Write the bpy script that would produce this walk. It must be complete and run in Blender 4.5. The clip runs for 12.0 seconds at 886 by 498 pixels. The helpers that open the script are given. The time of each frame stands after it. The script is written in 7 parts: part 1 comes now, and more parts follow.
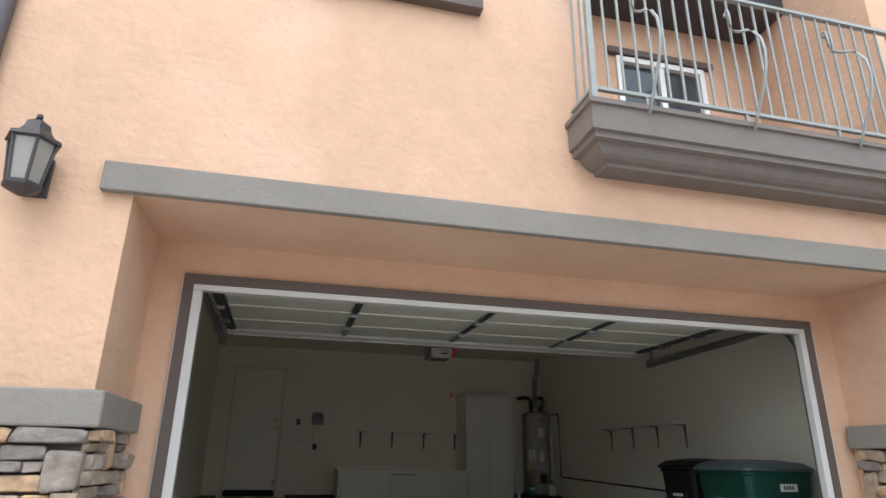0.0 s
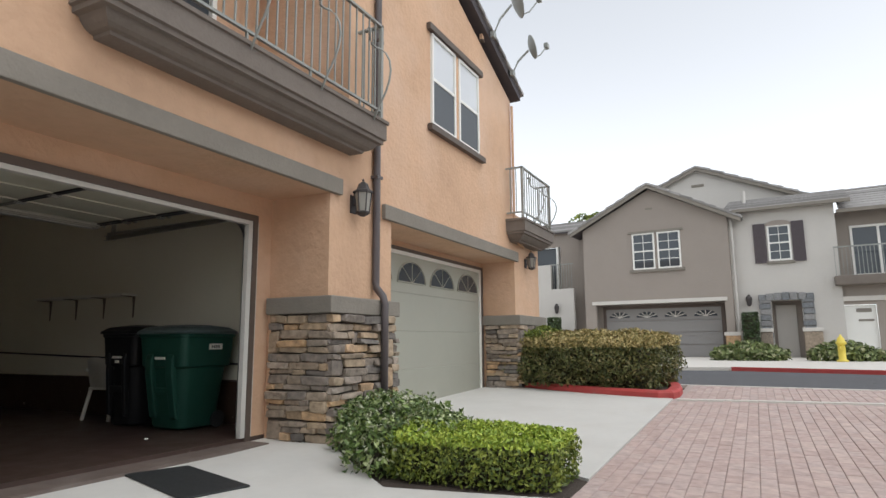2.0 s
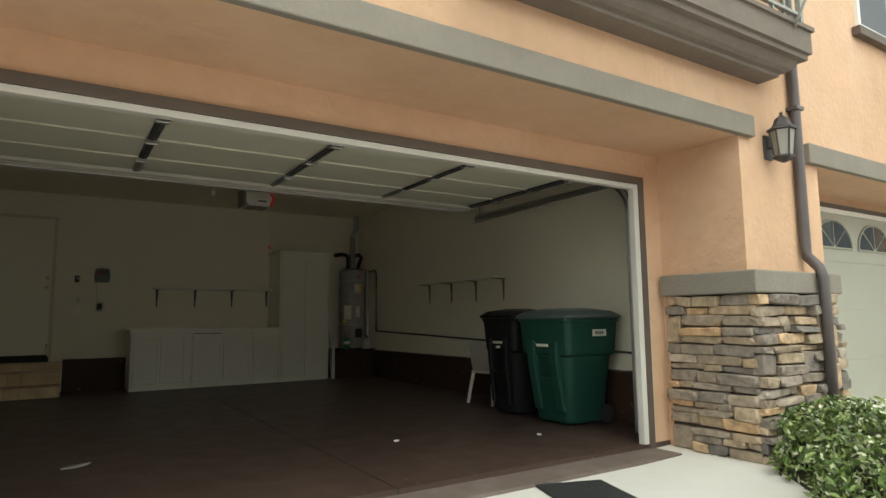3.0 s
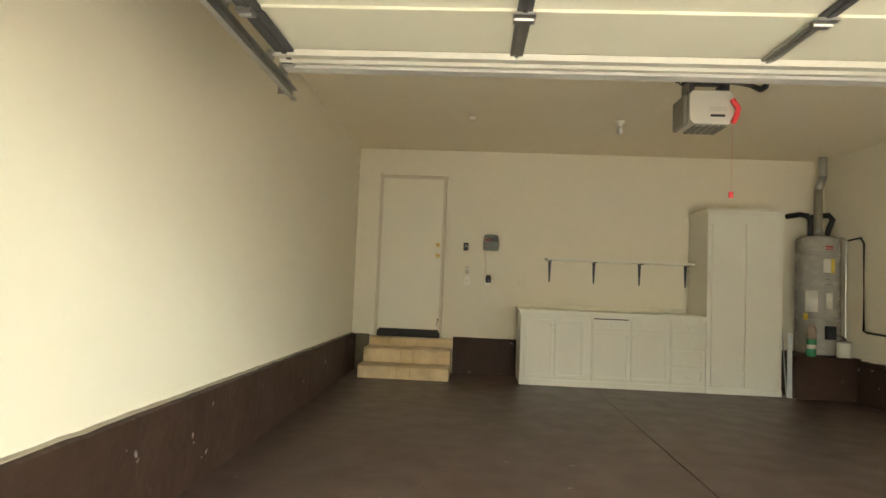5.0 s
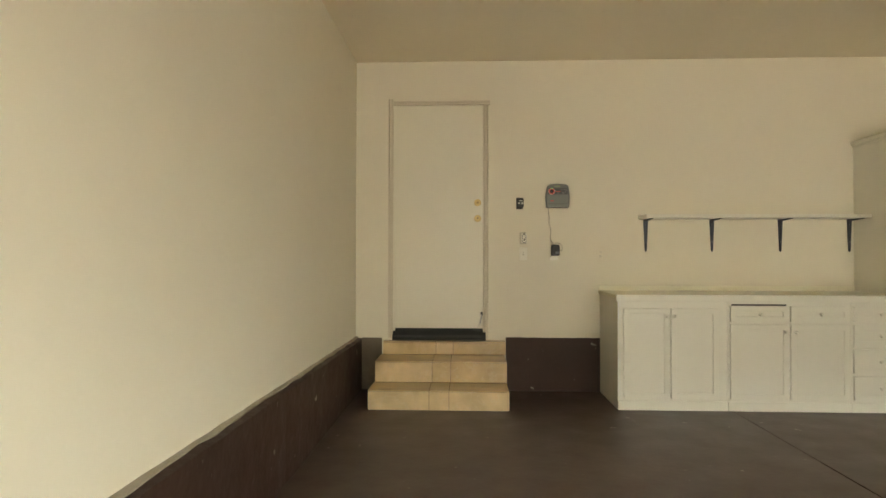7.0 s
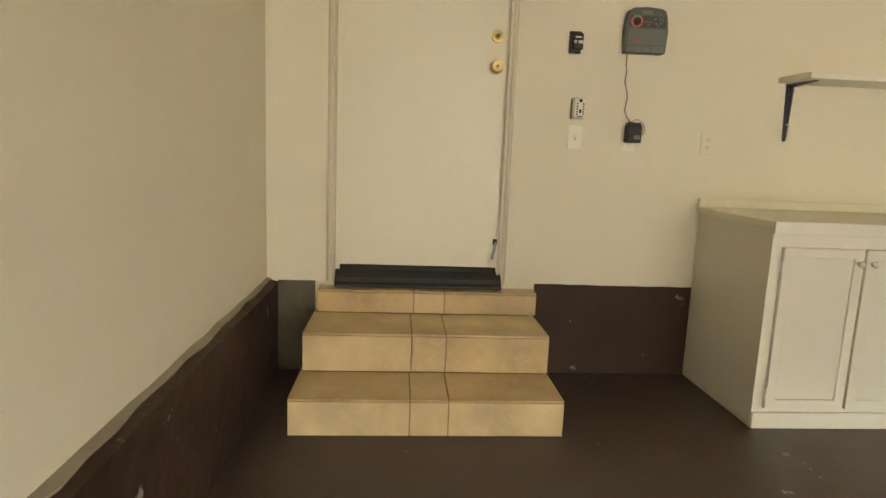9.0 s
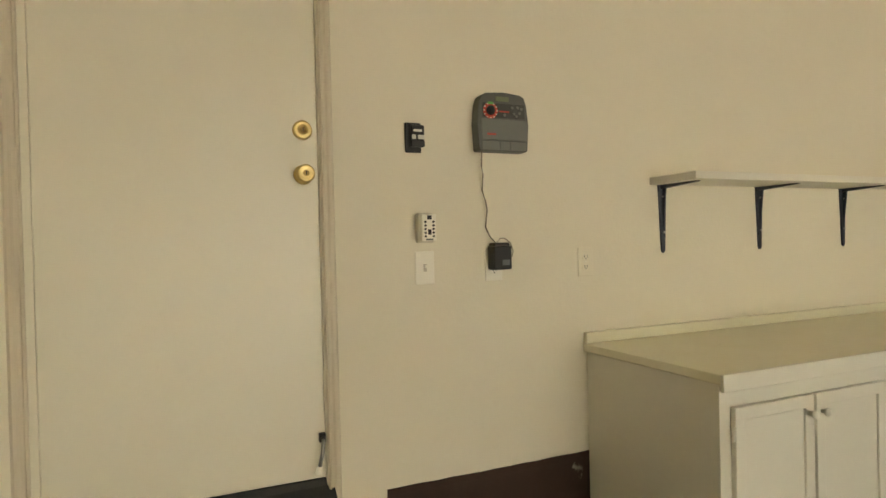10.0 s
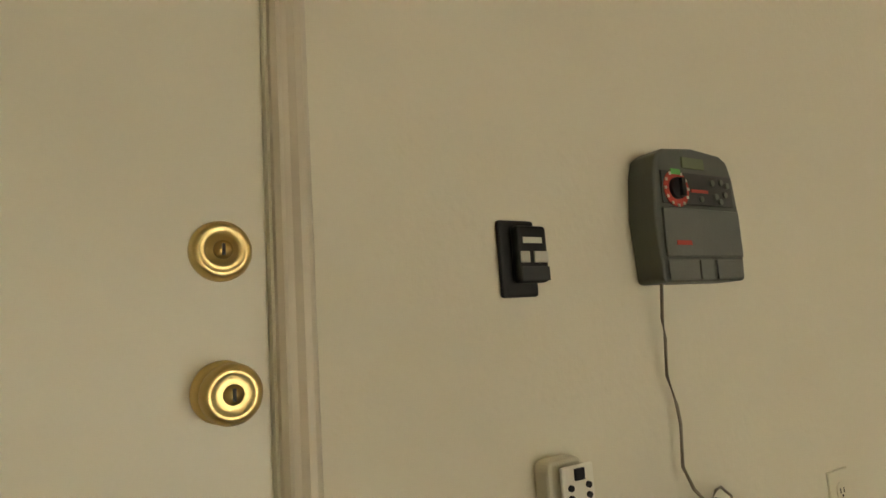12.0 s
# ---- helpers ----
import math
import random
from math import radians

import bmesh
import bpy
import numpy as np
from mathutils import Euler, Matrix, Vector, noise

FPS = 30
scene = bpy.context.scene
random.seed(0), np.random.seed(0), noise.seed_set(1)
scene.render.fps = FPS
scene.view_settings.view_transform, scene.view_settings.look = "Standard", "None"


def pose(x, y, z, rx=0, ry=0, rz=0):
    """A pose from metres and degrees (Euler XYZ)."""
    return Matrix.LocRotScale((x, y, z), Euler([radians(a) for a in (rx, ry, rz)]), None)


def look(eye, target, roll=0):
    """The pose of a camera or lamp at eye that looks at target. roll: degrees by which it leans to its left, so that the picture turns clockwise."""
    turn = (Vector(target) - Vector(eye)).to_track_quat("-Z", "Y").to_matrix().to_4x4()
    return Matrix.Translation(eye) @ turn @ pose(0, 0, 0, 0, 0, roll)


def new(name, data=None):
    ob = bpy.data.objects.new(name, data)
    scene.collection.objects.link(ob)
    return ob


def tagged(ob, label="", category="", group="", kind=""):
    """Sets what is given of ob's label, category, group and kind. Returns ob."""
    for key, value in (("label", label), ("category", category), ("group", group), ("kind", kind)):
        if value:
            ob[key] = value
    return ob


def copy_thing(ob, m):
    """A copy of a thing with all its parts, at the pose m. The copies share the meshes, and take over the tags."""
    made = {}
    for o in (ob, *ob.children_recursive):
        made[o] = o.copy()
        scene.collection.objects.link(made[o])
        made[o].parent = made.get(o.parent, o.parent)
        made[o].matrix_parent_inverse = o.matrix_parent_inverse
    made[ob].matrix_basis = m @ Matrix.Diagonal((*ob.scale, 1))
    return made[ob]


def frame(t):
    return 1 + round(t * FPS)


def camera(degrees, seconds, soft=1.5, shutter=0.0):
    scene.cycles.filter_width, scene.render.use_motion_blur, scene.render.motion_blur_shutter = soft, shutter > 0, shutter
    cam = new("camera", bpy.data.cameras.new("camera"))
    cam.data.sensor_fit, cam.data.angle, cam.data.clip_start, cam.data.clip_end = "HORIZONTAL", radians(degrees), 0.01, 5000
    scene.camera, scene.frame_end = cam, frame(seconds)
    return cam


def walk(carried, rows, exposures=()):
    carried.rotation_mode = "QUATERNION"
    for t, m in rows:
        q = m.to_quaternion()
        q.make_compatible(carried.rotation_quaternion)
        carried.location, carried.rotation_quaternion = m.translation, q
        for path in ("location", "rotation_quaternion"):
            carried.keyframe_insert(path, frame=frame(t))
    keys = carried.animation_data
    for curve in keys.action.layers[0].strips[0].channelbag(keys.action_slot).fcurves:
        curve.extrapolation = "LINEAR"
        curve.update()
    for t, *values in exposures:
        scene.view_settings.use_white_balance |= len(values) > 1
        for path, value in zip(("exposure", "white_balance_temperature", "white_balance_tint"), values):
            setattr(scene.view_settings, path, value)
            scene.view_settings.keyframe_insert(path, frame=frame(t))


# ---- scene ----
cam = camera(72.5, 12.0)
PATH = [
    (0, (1.251, -4.129, 1.077), (1.705, -2.297, 1.736), 0.8),
    (0.5, (0.722, -4.36, 1.042), (1.807, -2.766, 1.575), 1.2),
    (0.6, (0.674, -4.396, 1.038), (1.837, -2.852, 1.55), 1.3),
    (1, (0.79, -4.536, 1.062), (2.275, -3.252, 1.446), 4.3),
    (1.2, (0.886, -4.613, 1.003), (2.468, -3.439, 1.349), 4.3),
    (1.5, (0.889, -4.715, 0.972), (2.62, -3.758, 1.269), 2.8),
    (2, (0.864, -4.537, 0.909), (2.622, -3.633, 1.214), -0.4),
    (2.5, (1.034, -4.044, 0.953), (2.535, -2.747, 1.206), -1.4),
    (3, (1.275, -3.404, 1.039), (2.339, -1.726, 1.265), -0.6),
    (3.3, (1.393, -3.071, 1.039), (2.129, -1.22, 1.223), 1.4),
    (3.6, (1.479, -2.709, 1.071), (1.959, -0.773, 1.222), 1.5),
    (5.3, (1.587, -0.336, 1.253), (1.433, 1.655, 1.355), 3.3),
    (5.5, (1.554, -0.099, 1.285), (1.378, 1.891, 1.385), 3.8),
    (6, (1.336, 0.585, 1.309), (1.193, 2.578, 1.402), 2.8),
    (6.5, (1.12, 1.216, 1.252), (0.993, 3.211, 1.307), 3.2),
    (7, (1.015, 1.915, 1.2), (0.934, 3.913, 1.227), 0.1),
    (7.2, (0.983, 2.105, 1.189), (0.895, 4.103, 1.2), -0.8),
    (8.8, (0.647, 4.159, 1.124), (0.778, 6.137, 0.857), 2.2),
    (9, (0.646, 4.368, 1.135), (0.798, 6.337, 0.817), 2.3),
    (9.5, (0.655, 4.891, 1.230), (1.112, 6.826, 1.014), 1.7),
    (10, (0.722, 5.420, 1.320), (1.529, 7.250, 1.298), -1.4),
    (10.5, (0.776, 5.856, 1.422), (1.766, 7.589, 1.552), -2.3),
    (11, (0.895, 6.222, 1.461), (1.972, 7.889, 1.709), -3.6),
    (11.5, (0.930, 6.490, 1.537), (2.085, 8.094, 1.841), -2.3),
    (12, (0.976, 6.749, 1.599), (2.018, 8.437, 1.862), -3.9),
]
walk(cam, [(t, look(eye, target, roll)) for t, eye, target, roll in PATH],
     [(0, 0.72, 5800, 8), (0.5, 0.83, 5800, 8), (1.0, 0.64, 5850, 9), (1.5, 0.16, 6200, 9), (2.0, -0.08, 6350, 9), (2.5, -0.08, 6500, 4), (3.0, 0.6, 6850, -2), (3.6, 2.45, 7350, -4), (5.3, 3.48, 7500, 1), (7.2, 3.74, 7550, 3), (9.0, 3.98, 7600, 5), (10.0, 3.86, 7620, 2), (10.5, 3.66, 7650, 0), (12.0, 3.5, 7750, 0)])

# ---- world and light ----
world = bpy.data.worlds.new("overcast_sky")
world.use_nodes = True
scene.world = world
wn = world.node_tree
sky = wn.nodes.new("ShaderNodeTexSky")
sky.sky_type = "NISHITA"
sky.sun_disc = False
sky.sun_elevation, sky.sun_rotation = radians(58), radians(200)
sky.air_density, sky.dust_density, sky.ozone_density = 1.0, 1.0, 1.0
desat = wn.nodes.new("ShaderNodeHueSaturation")
desat.inputs["Saturation"].default_value = 0.15
desat.inputs["Value"].default_value = 1.85
wn.links.new(sky.outputs["Color"], desat.inputs["Color"])
wn.links.new(desat.outputs["Color"], wn.nodes["Background"].inputs["Color"])
wn.nodes["Background"].inputs["Strength"].default_value = 0.15
sun = new("sun", bpy.data.lights.new("sun", "SUN"))
sun.data.energy, sun.data.angle, sun.data.color = 0.65, radians(25), (1.0, 0.96, 0.9)
scene.cycles.diffuse_bounces = 8
sun.matrix_world = look((0, 0, 30), (4, 14, 0))


# ---- materials ----
def mat(name, col, rough=0.6, var=0.12, scale=6.0, bump=0.0, bscale=40.0, metal=0.0, island=0.0, dirt=0.0, dscale=1.5, dcol=(0.1, 0.08, 0.06), scuff=0.0, gloss=0.5):
    """A painted, woven or mineral surface: grain at two scales, stains and fine relief."""
    m = bpy.data.materials.new(name)
    m.use_nodes = True
    nt = m.node_tree
    b = nt.nodes["Principled BSDF"]
    b.inputs["Roughness"].default_value, b.inputs["Metallic"].default_value = rough, metal
    geo = nt.nodes.new("ShaderNodeNewGeometry")
    pos = geo.outputs["Position"]

    def nz(s, detail=5.0):
        n = nt.nodes.new("ShaderNodeTexNoise")
        n.inputs["Scale"].default_value, n.inputs["Detail"].default_value = s, detail
        nt.links.new(pos, n.inputs["Vector"])
        return n.outputs["Fac"]

    def mth(op, a, c, clamp=False):
        n = nt.nodes.new("ShaderNodeMath")
        n.operation, n.use_clamp = op, clamp
        for i, v in enumerate((a, c)):
            if isinstance(v, (int, float)):
                n.inputs[i].default_value = v
            else:
                nt.links.new(v, n.inputs[i])
        return n.outputs[0]

    val = mth("ADD", mth("MULTIPLY", mth("SUBTRACT", nz(scale), 0.5), var * 2), mth("MULTIPLY", mth("SUBTRACT", nz(scale * 7.3), 0.5), var))
    if island:
        oi = nt.nodes.new("ShaderNodeObjectInfo")
        rnd = mth("ADD", oi.outputs["Random"], geo.outputs["Random Per Island"])
        rnd = mth("FRACT", rnd, 0)
        val = mth("ADD", val, mth("MULTIPLY", mth("SUBTRACT", rnd, 0.5), island * 2))
    val = mth("ADD", val, 1.0)
    mul = nt.nodes.new("ShaderNodeVectorMath")
    mul.operation = "SCALE"
    mul.inputs[0].default_value = col
    nt.links.new(val, mul.inputs["Scale"])
    out = mul.outputs[0]
    if dirt:
        mx = nt.nodes.new("ShaderNodeMix")
        mx.data_type = "RGBA"
        nt.links.new(mth("MULTIPLY", mth("SUBTRACT", nz(dscale, 8.0), 0.5, True), dirt * 5, True), mx.inputs["Factor"])
        nt.links.new(out, mx.inputs["A"])
        mx.inputs["B"].default_value = (*dcol, 1)
        out = mx.outputs["Result"]
    if scuff:
        # small bright knocks where the paint is rubbed through
        mx = nt.nodes.new("ShaderNodeMix")
        mx.data_type = "RGBA"
        spot = mth("MULTIPLY", mth("SUBTRACT", nz(11.0, 4.0), 0.685, True), 22.0, True)
        spot = mth("MULTIPLY", spot, mth("MULTIPLY", mth("SUBTRACT", nz(1.7, 2.0), 0.46, True), 12.0, True))
        nt.links.new(mth("MULTIPLY", spot, scuff), mx.inputs["Factor"])
        nt.links.new(out, mx.inputs["A"])
        mx.inputs["B"].default_value = (0.48, 0.45, 0.40, 1)
        out = mx.outputs["Result"]
    b.inputs["Specular IOR Level"].default_value = gloss
    nt.links.new(out, b.inputs["Base Color"])
    rr = mth("ADD", mth("MULTIPLY", mth("SUBTRACT", nz(scale * 2.1), 0.5), 0.25), rough, True)
    nt.links.new(rr, b.inputs["Roughness"])
    if bump:
        bp = nt.nodes.new("ShaderNodeBump")
        bp.inputs["Strength"].default_value = 1.0
        bp.inputs["Distance"].default_value = bump
        nt.links.new(nz(bscale, 6.0), bp.inputs["Height"])
        nt.links.new(bp.outputs["Normal"], b.inputs["Normal"])
    return m


STUCCO = mat("stucco_apricot", (0.595, 0.386, 0.250), 0.92, 0.20, 0.9, 0.012, 17, dirt=0.50, dscale=0.85, dcol=(0.70, 0.51, 0.385))
STUCCO_GREY = mat("stucco_grey", (0.31, 0.27, 0.235), 0.9, 0.05, 1.0, 0.01, 25)
CLOSING = mat("stucco_off_white", (0.66, 0.64, 0.60), 0.9, 0.05, 1.0, 0.01, 25)
STUCCO_WHITE = mat("stucco_pale_grey", (0.54, 0.515, 0.475), 0.9, 0.05, 1.0, 0.01, 25)
TRIMGREY = mat("trim_grey", (0.22, 0.198, 0.166), 0.85, 0.14, 3.0, 0.006, 40)
TRIMBROWN = mat("trim_brown", (0.10, 0.075, 0.06), 0.6, 0.1, 4.0)
SLABBROWN = mat("balcony_brown", (0.165, 0.139, 0.117), 0.8, 0.2, 4.0, 0.004, 40)
WHITE = mat("white_paint", (0.78, 0.77, 0.72), 0.45, 0.03, 4.0)
DRYWALL = mat("garage_wall_cream", (0.73, 0.69, 0.565), 0.75, 0.03, 1.4, 0.0008, 70)
CEIL = mat("garage_ceiling", (0.80, 0.735, 0.58), 0.85, 0.03, 2.0, 0.002, 50)
STEM = mat("stem_brown", (0.048, 0.028, 0.021), 0.5, 0.22, 4.0, 0.004, 16, dirt=0.07, dscale=3.0, dcol=(0.14, 0.10, 0.08), scuff=0.8, gloss=0.15)
FLOOR = mat("floor_epoxy_brown", (0.062, 0.039, 0.0315), 0.40, 0.22, 2.0, 0.0010, 24, dirt=0.11, dscale=1.3, dcol=(0.13, 0.10, 0.09), scuff=0.45, gloss=0.5)
CONCRETE = mat("concrete", (0.57, 0.56, 0.525), 0.85, 0.08, 1.6, 0.002, 60, dirt=0.12, dscale=1.3, dcol=(0.40, 0.36, 0.31))
CABWHITE = mat("cabinet_paint", (0.70, 0.685, 0.60), 0.4, 0.03, 3.0)
DOORWHITE = mat("door_paint", (0.73, 0.70, 0.58), 0.4, 0.025, 2.0)
GARDOOR = mat("garage_door_green_grey", (0.36, 0.36, 0.30), 0.5, 0.04, 2.0)
GARDOOR_IN = mat("garage_door_inside", (0.62, 0.61, 0.50), 0.5, 0.03, 2.0)
STRUT = mat("pale_galvanised_strut", (0.47, 0.46, 0.395), 0.45, 0.08, 9.0)
ALLOY = mat("mill_aluminium", (0.62, 0.61, 0.58), 0.42, 0.08, 9.0, metal=0.35)
STEEL = mat("galvanised_steel", (0.42, 0.42, 0.41), 0.35, 0.15, 9.0, metal=0.9)
DARKMETAL = mat("dark_metal", (0.07, 0.07, 0.075), 0.45, 0.1, 8.0, metal=0.3)
ASPHALT = mat("asphalt", (0.09, 0.09, 0.095), 0.9, 0.15, 3.0, 0.004, 120)


# ---- builders ----
def bm_box(bm, x0, x1, y0, y1, z0, z1):
    vs = [bm.verts.new((x, y, z)) for z in (z0, z1) for y in (y0, y1) for x in (x0, x1)]
    for f in ((0, 2, 3, 1), (4, 5, 7, 6), (0, 1, 5, 4), (2, 6, 7, 3), (0, 4, 6, 2), (1, 3, 7, 5)):
        bm.faces.new([vs[i] for i in f])
    return vs


def part(name, bm, material, parent=None, label="", bevel=0.0, smooth=False):
    """Links a bmesh as one mesh object, under its thing if one is given."""
    bmesh.ops.recalc_face_normals(bm, faces=bm.faces)
    if bevel:
        es = [e for e in bm.edges if len(e.link_faces) == 2 and e.calc_face_angle(0) > 0.6]
        bmesh.ops.bevel(bm, geom=es, offset=bevel, segments=2, affect="EDGES", profile=0.5, clamp_overlap=True)
    me = bpy.data.meshes.new(name)
    bm.to_mesh(me)
    bm.free()
    me.materials.append(material)
    if smooth:
        for p in me.polygons:
            p.use_smooth = True
    ob = new(name, me)
    if parent:
        ob.parent = parent
    if label:
        ob["label"] = label
    return ob


def box(name, material, x0, x1, y0, y1, z0, z1, parent=None, label="", bevel=0.0):
    bm = bmesh.new()
    bm_box(bm, x0, x1, y0, y1, z0, z1)
    return part(name, bm, material, parent, label, bevel)


def boxes(name, material, rows, parent=None, label="", bevel=0.0):
    bm = bmesh.new()
    for r in rows:
        bm_box(bm, *r)
    return part(name, bm, material, parent, label, bevel)


def structure(ob, label="", category=""):
    return tagged(ob, label, category, "", "structure")


def wall(name, material, axis, a0, a1, u0, u1, z0, z1, holes=(), parent=None, label="", bevel=0.0):
    """A wall from a0 to a1 thick across its axis, u0 to u1 along, with holes (u0, u1, z0, z1) that go through."""
    us = sorted({u0, u1, *(h for o in holes for h in o[:2])})
    zs = sorted({z0, z1, *(h for o in holes for h in o[2:])})
    full = {}
    for i in range(len(us) - 1):
        for k in range(len(zs) - 1):
            u, z = (us[i] + us[i + 1]) / 2, (zs[k] + zs[k + 1]) / 2
            full[i, k] = not any(o[0] < u < o[1] and o[2] < z < o[3] for o in holes)
    bm, seen = bmesh.new(), {}

    def v(i, a, k):
        if (i, a, k) not in seen:
            p = (us[i], a, zs[k]) if axis == "y" else (a, us[i], zs[k])
            seen[i, a, k] = bm.verts.new(p)
        return seen[i, a, k]

    for (i, k), on in full.items():
        if not on:
            continue
        bm.faces.new((v(i, a0, k), v(i + 1, a0, k), v(i + 1, a0, k + 1), v(i, a0, k + 1)))
        bm.faces.new((v(i, a1, k), v(i, a1, k + 1), v(i + 1, a1, k + 1), v(i + 1, a1, k)))
        for di, dk, p, q in ((-1, 0, (i, k), (i, k + 1)), (1, 0, (i + 1, k), (i + 1, k + 1)), (0, -1, (i, k), (i + 1, k)), (0, 1, (i, k + 1), (i + 1, k + 1))):
            if not full.get((i + di, k + dk), False):
                bm.faces.new((v(p[0], a0, p[1]), v(q[0], a0, q[1]), v(q[0], a1, q[1]), v(p[0], a1, p[1])))
    return part(name, bm, material, parent, label, bevel)


def bm_cyl(bm, p0, p1, r0, r1=None, seg=16, caps=True):
    """A round bar or cone from p0 to p1."""
    r1 = r0 if r1 is None else r1
    p0, p1 = Vector(p0), Vector(p1)
    q = (p1 - p0).to_track_quat("Z", "Y").to_matrix()
    rings = []
    for p, r in ((p0, r0), (p1, r1)):
        rings.append([bm.verts.new(p + q @ Vector((r * math.cos(a), r * math.sin(a), 0))) for a in (2 * math.pi * k / seg for k in range(seg))])
    for k in range(seg):
        bm.faces.new((rings[0][k], rings[0][(k + 1) % seg], rings[1][(k + 1) % seg], rings[1][k]))
    if caps:
        bm.faces.new(rings[0][::-1])
        bm.faces.new(rings[1])


def bm_tube(bm, pts, r, seg=8):
    """A bent bar through the points."""
    pts = [Vector(p) for p in pts]
    rings = []
    for i, p in enumerate(pts):
        d = (pts[min(i + 1, len(pts) - 1)] - pts[max(i - 1, 0)]).normalized()
        side = d.cross(Vector((0, 0, 1)) if abs(d.z) < 0.9 else Vector((1, 0, 0))).normalized()
        up = side.cross(d)
        rings.append([bm.verts.new(p + r * (math.cos(a) * side + math.sin(a) * up)) for a in (2 * math.pi * k / seg for k in range(seg))])
    for i in range(len(rings) - 1):
        # the ring that starts nearest keeps the bar from twisting
        best = min(range(seg), key=lambda s: (rings[i][0].co - rings[i + 1][s].co).length)
        rings[i + 1] = rings[i + 1][best:] + rings[i + 1][:best]
        for k in range(seg):
            bm.faces.new((rings[i][k], rings[i][(k + 1) % seg], rings[i + 1][(k + 1) % seg], rings[i + 1][k]))
    bm.faces.new(rings[0])
    bm.faces.new(rings[-1])


def bm_lathe(bm, profile, seg=24, m=Matrix()):
    """A turned shape from (radius, height) rows; m sets it in place."""
    rings = []
    for r, z in profile:
        rings.append([bm.verts.new(m @ Vector((r * math.cos(a), r * math.sin(a), z))) for a in (2 * math.pi * k / seg for k in range(seg))])
    for a, b in zip(rings, rings[1:]):
        for k in range(seg):
            bm.faces.new((a[k], a[(k + 1) % seg], b[(k + 1) % seg], b[k]))
    bm.faces.new(rings[0][::-1])
    bm.faces.new(rings[-1])


def bm_prism(bm, outline, axis, a0, a1):
    """An outline of (u, v) drawn out along x or y; u runs along the other level axis and v is the height."""
    put = (lambda u, v, a: (a, u, v)) if axis == "x" else (lambda u, v, a: (u, a, v))
    if axis == "z":
        put = lambda u, v, a: (u, v, a)
    r0 = [bm.verts.new(put(u, v, a0)) for u, v in outline]
    r1 = [bm.verts.new(put(u, v, a1)) for u, v in outline]
    n = len(outline)
    for k in range(n):
        bm.faces.new((r0[k], r0[(k + 1) % n], r1[(k + 1) % n], r1[k]))
    bm.faces.new(r0[::-1])
    bm.faces.new(r1)


def thing(name, x, y, z, label, category, group="", turn=0.0):
    ob = new(name)
    ob.matrix_basis = pose(x, y, z, 0, 0, turn)
    ob.empty_display_size = 0.1
    return tagged(ob, label, category, group)


def frame_box(name, material, x0, x1, y0, y1, z0, z1, w, parent=None, label=""):
    """A rectangular frame of width w in an upright plane along x."""
    return boxes(name, material, [(x0, x1, y0, y1, z1 - w, z1), (x0, x1, y0, y1, z0, z0 + w), (x0, x0 + w, y0, y1, z0 + w, z1 - w), (x1 - w, x1, y0, y1, z0 + w, z1 - w)], parent, label)


def smoothed(ob):
    for p in ob.data.polygons:
        p.use_smooth = True
    return ob


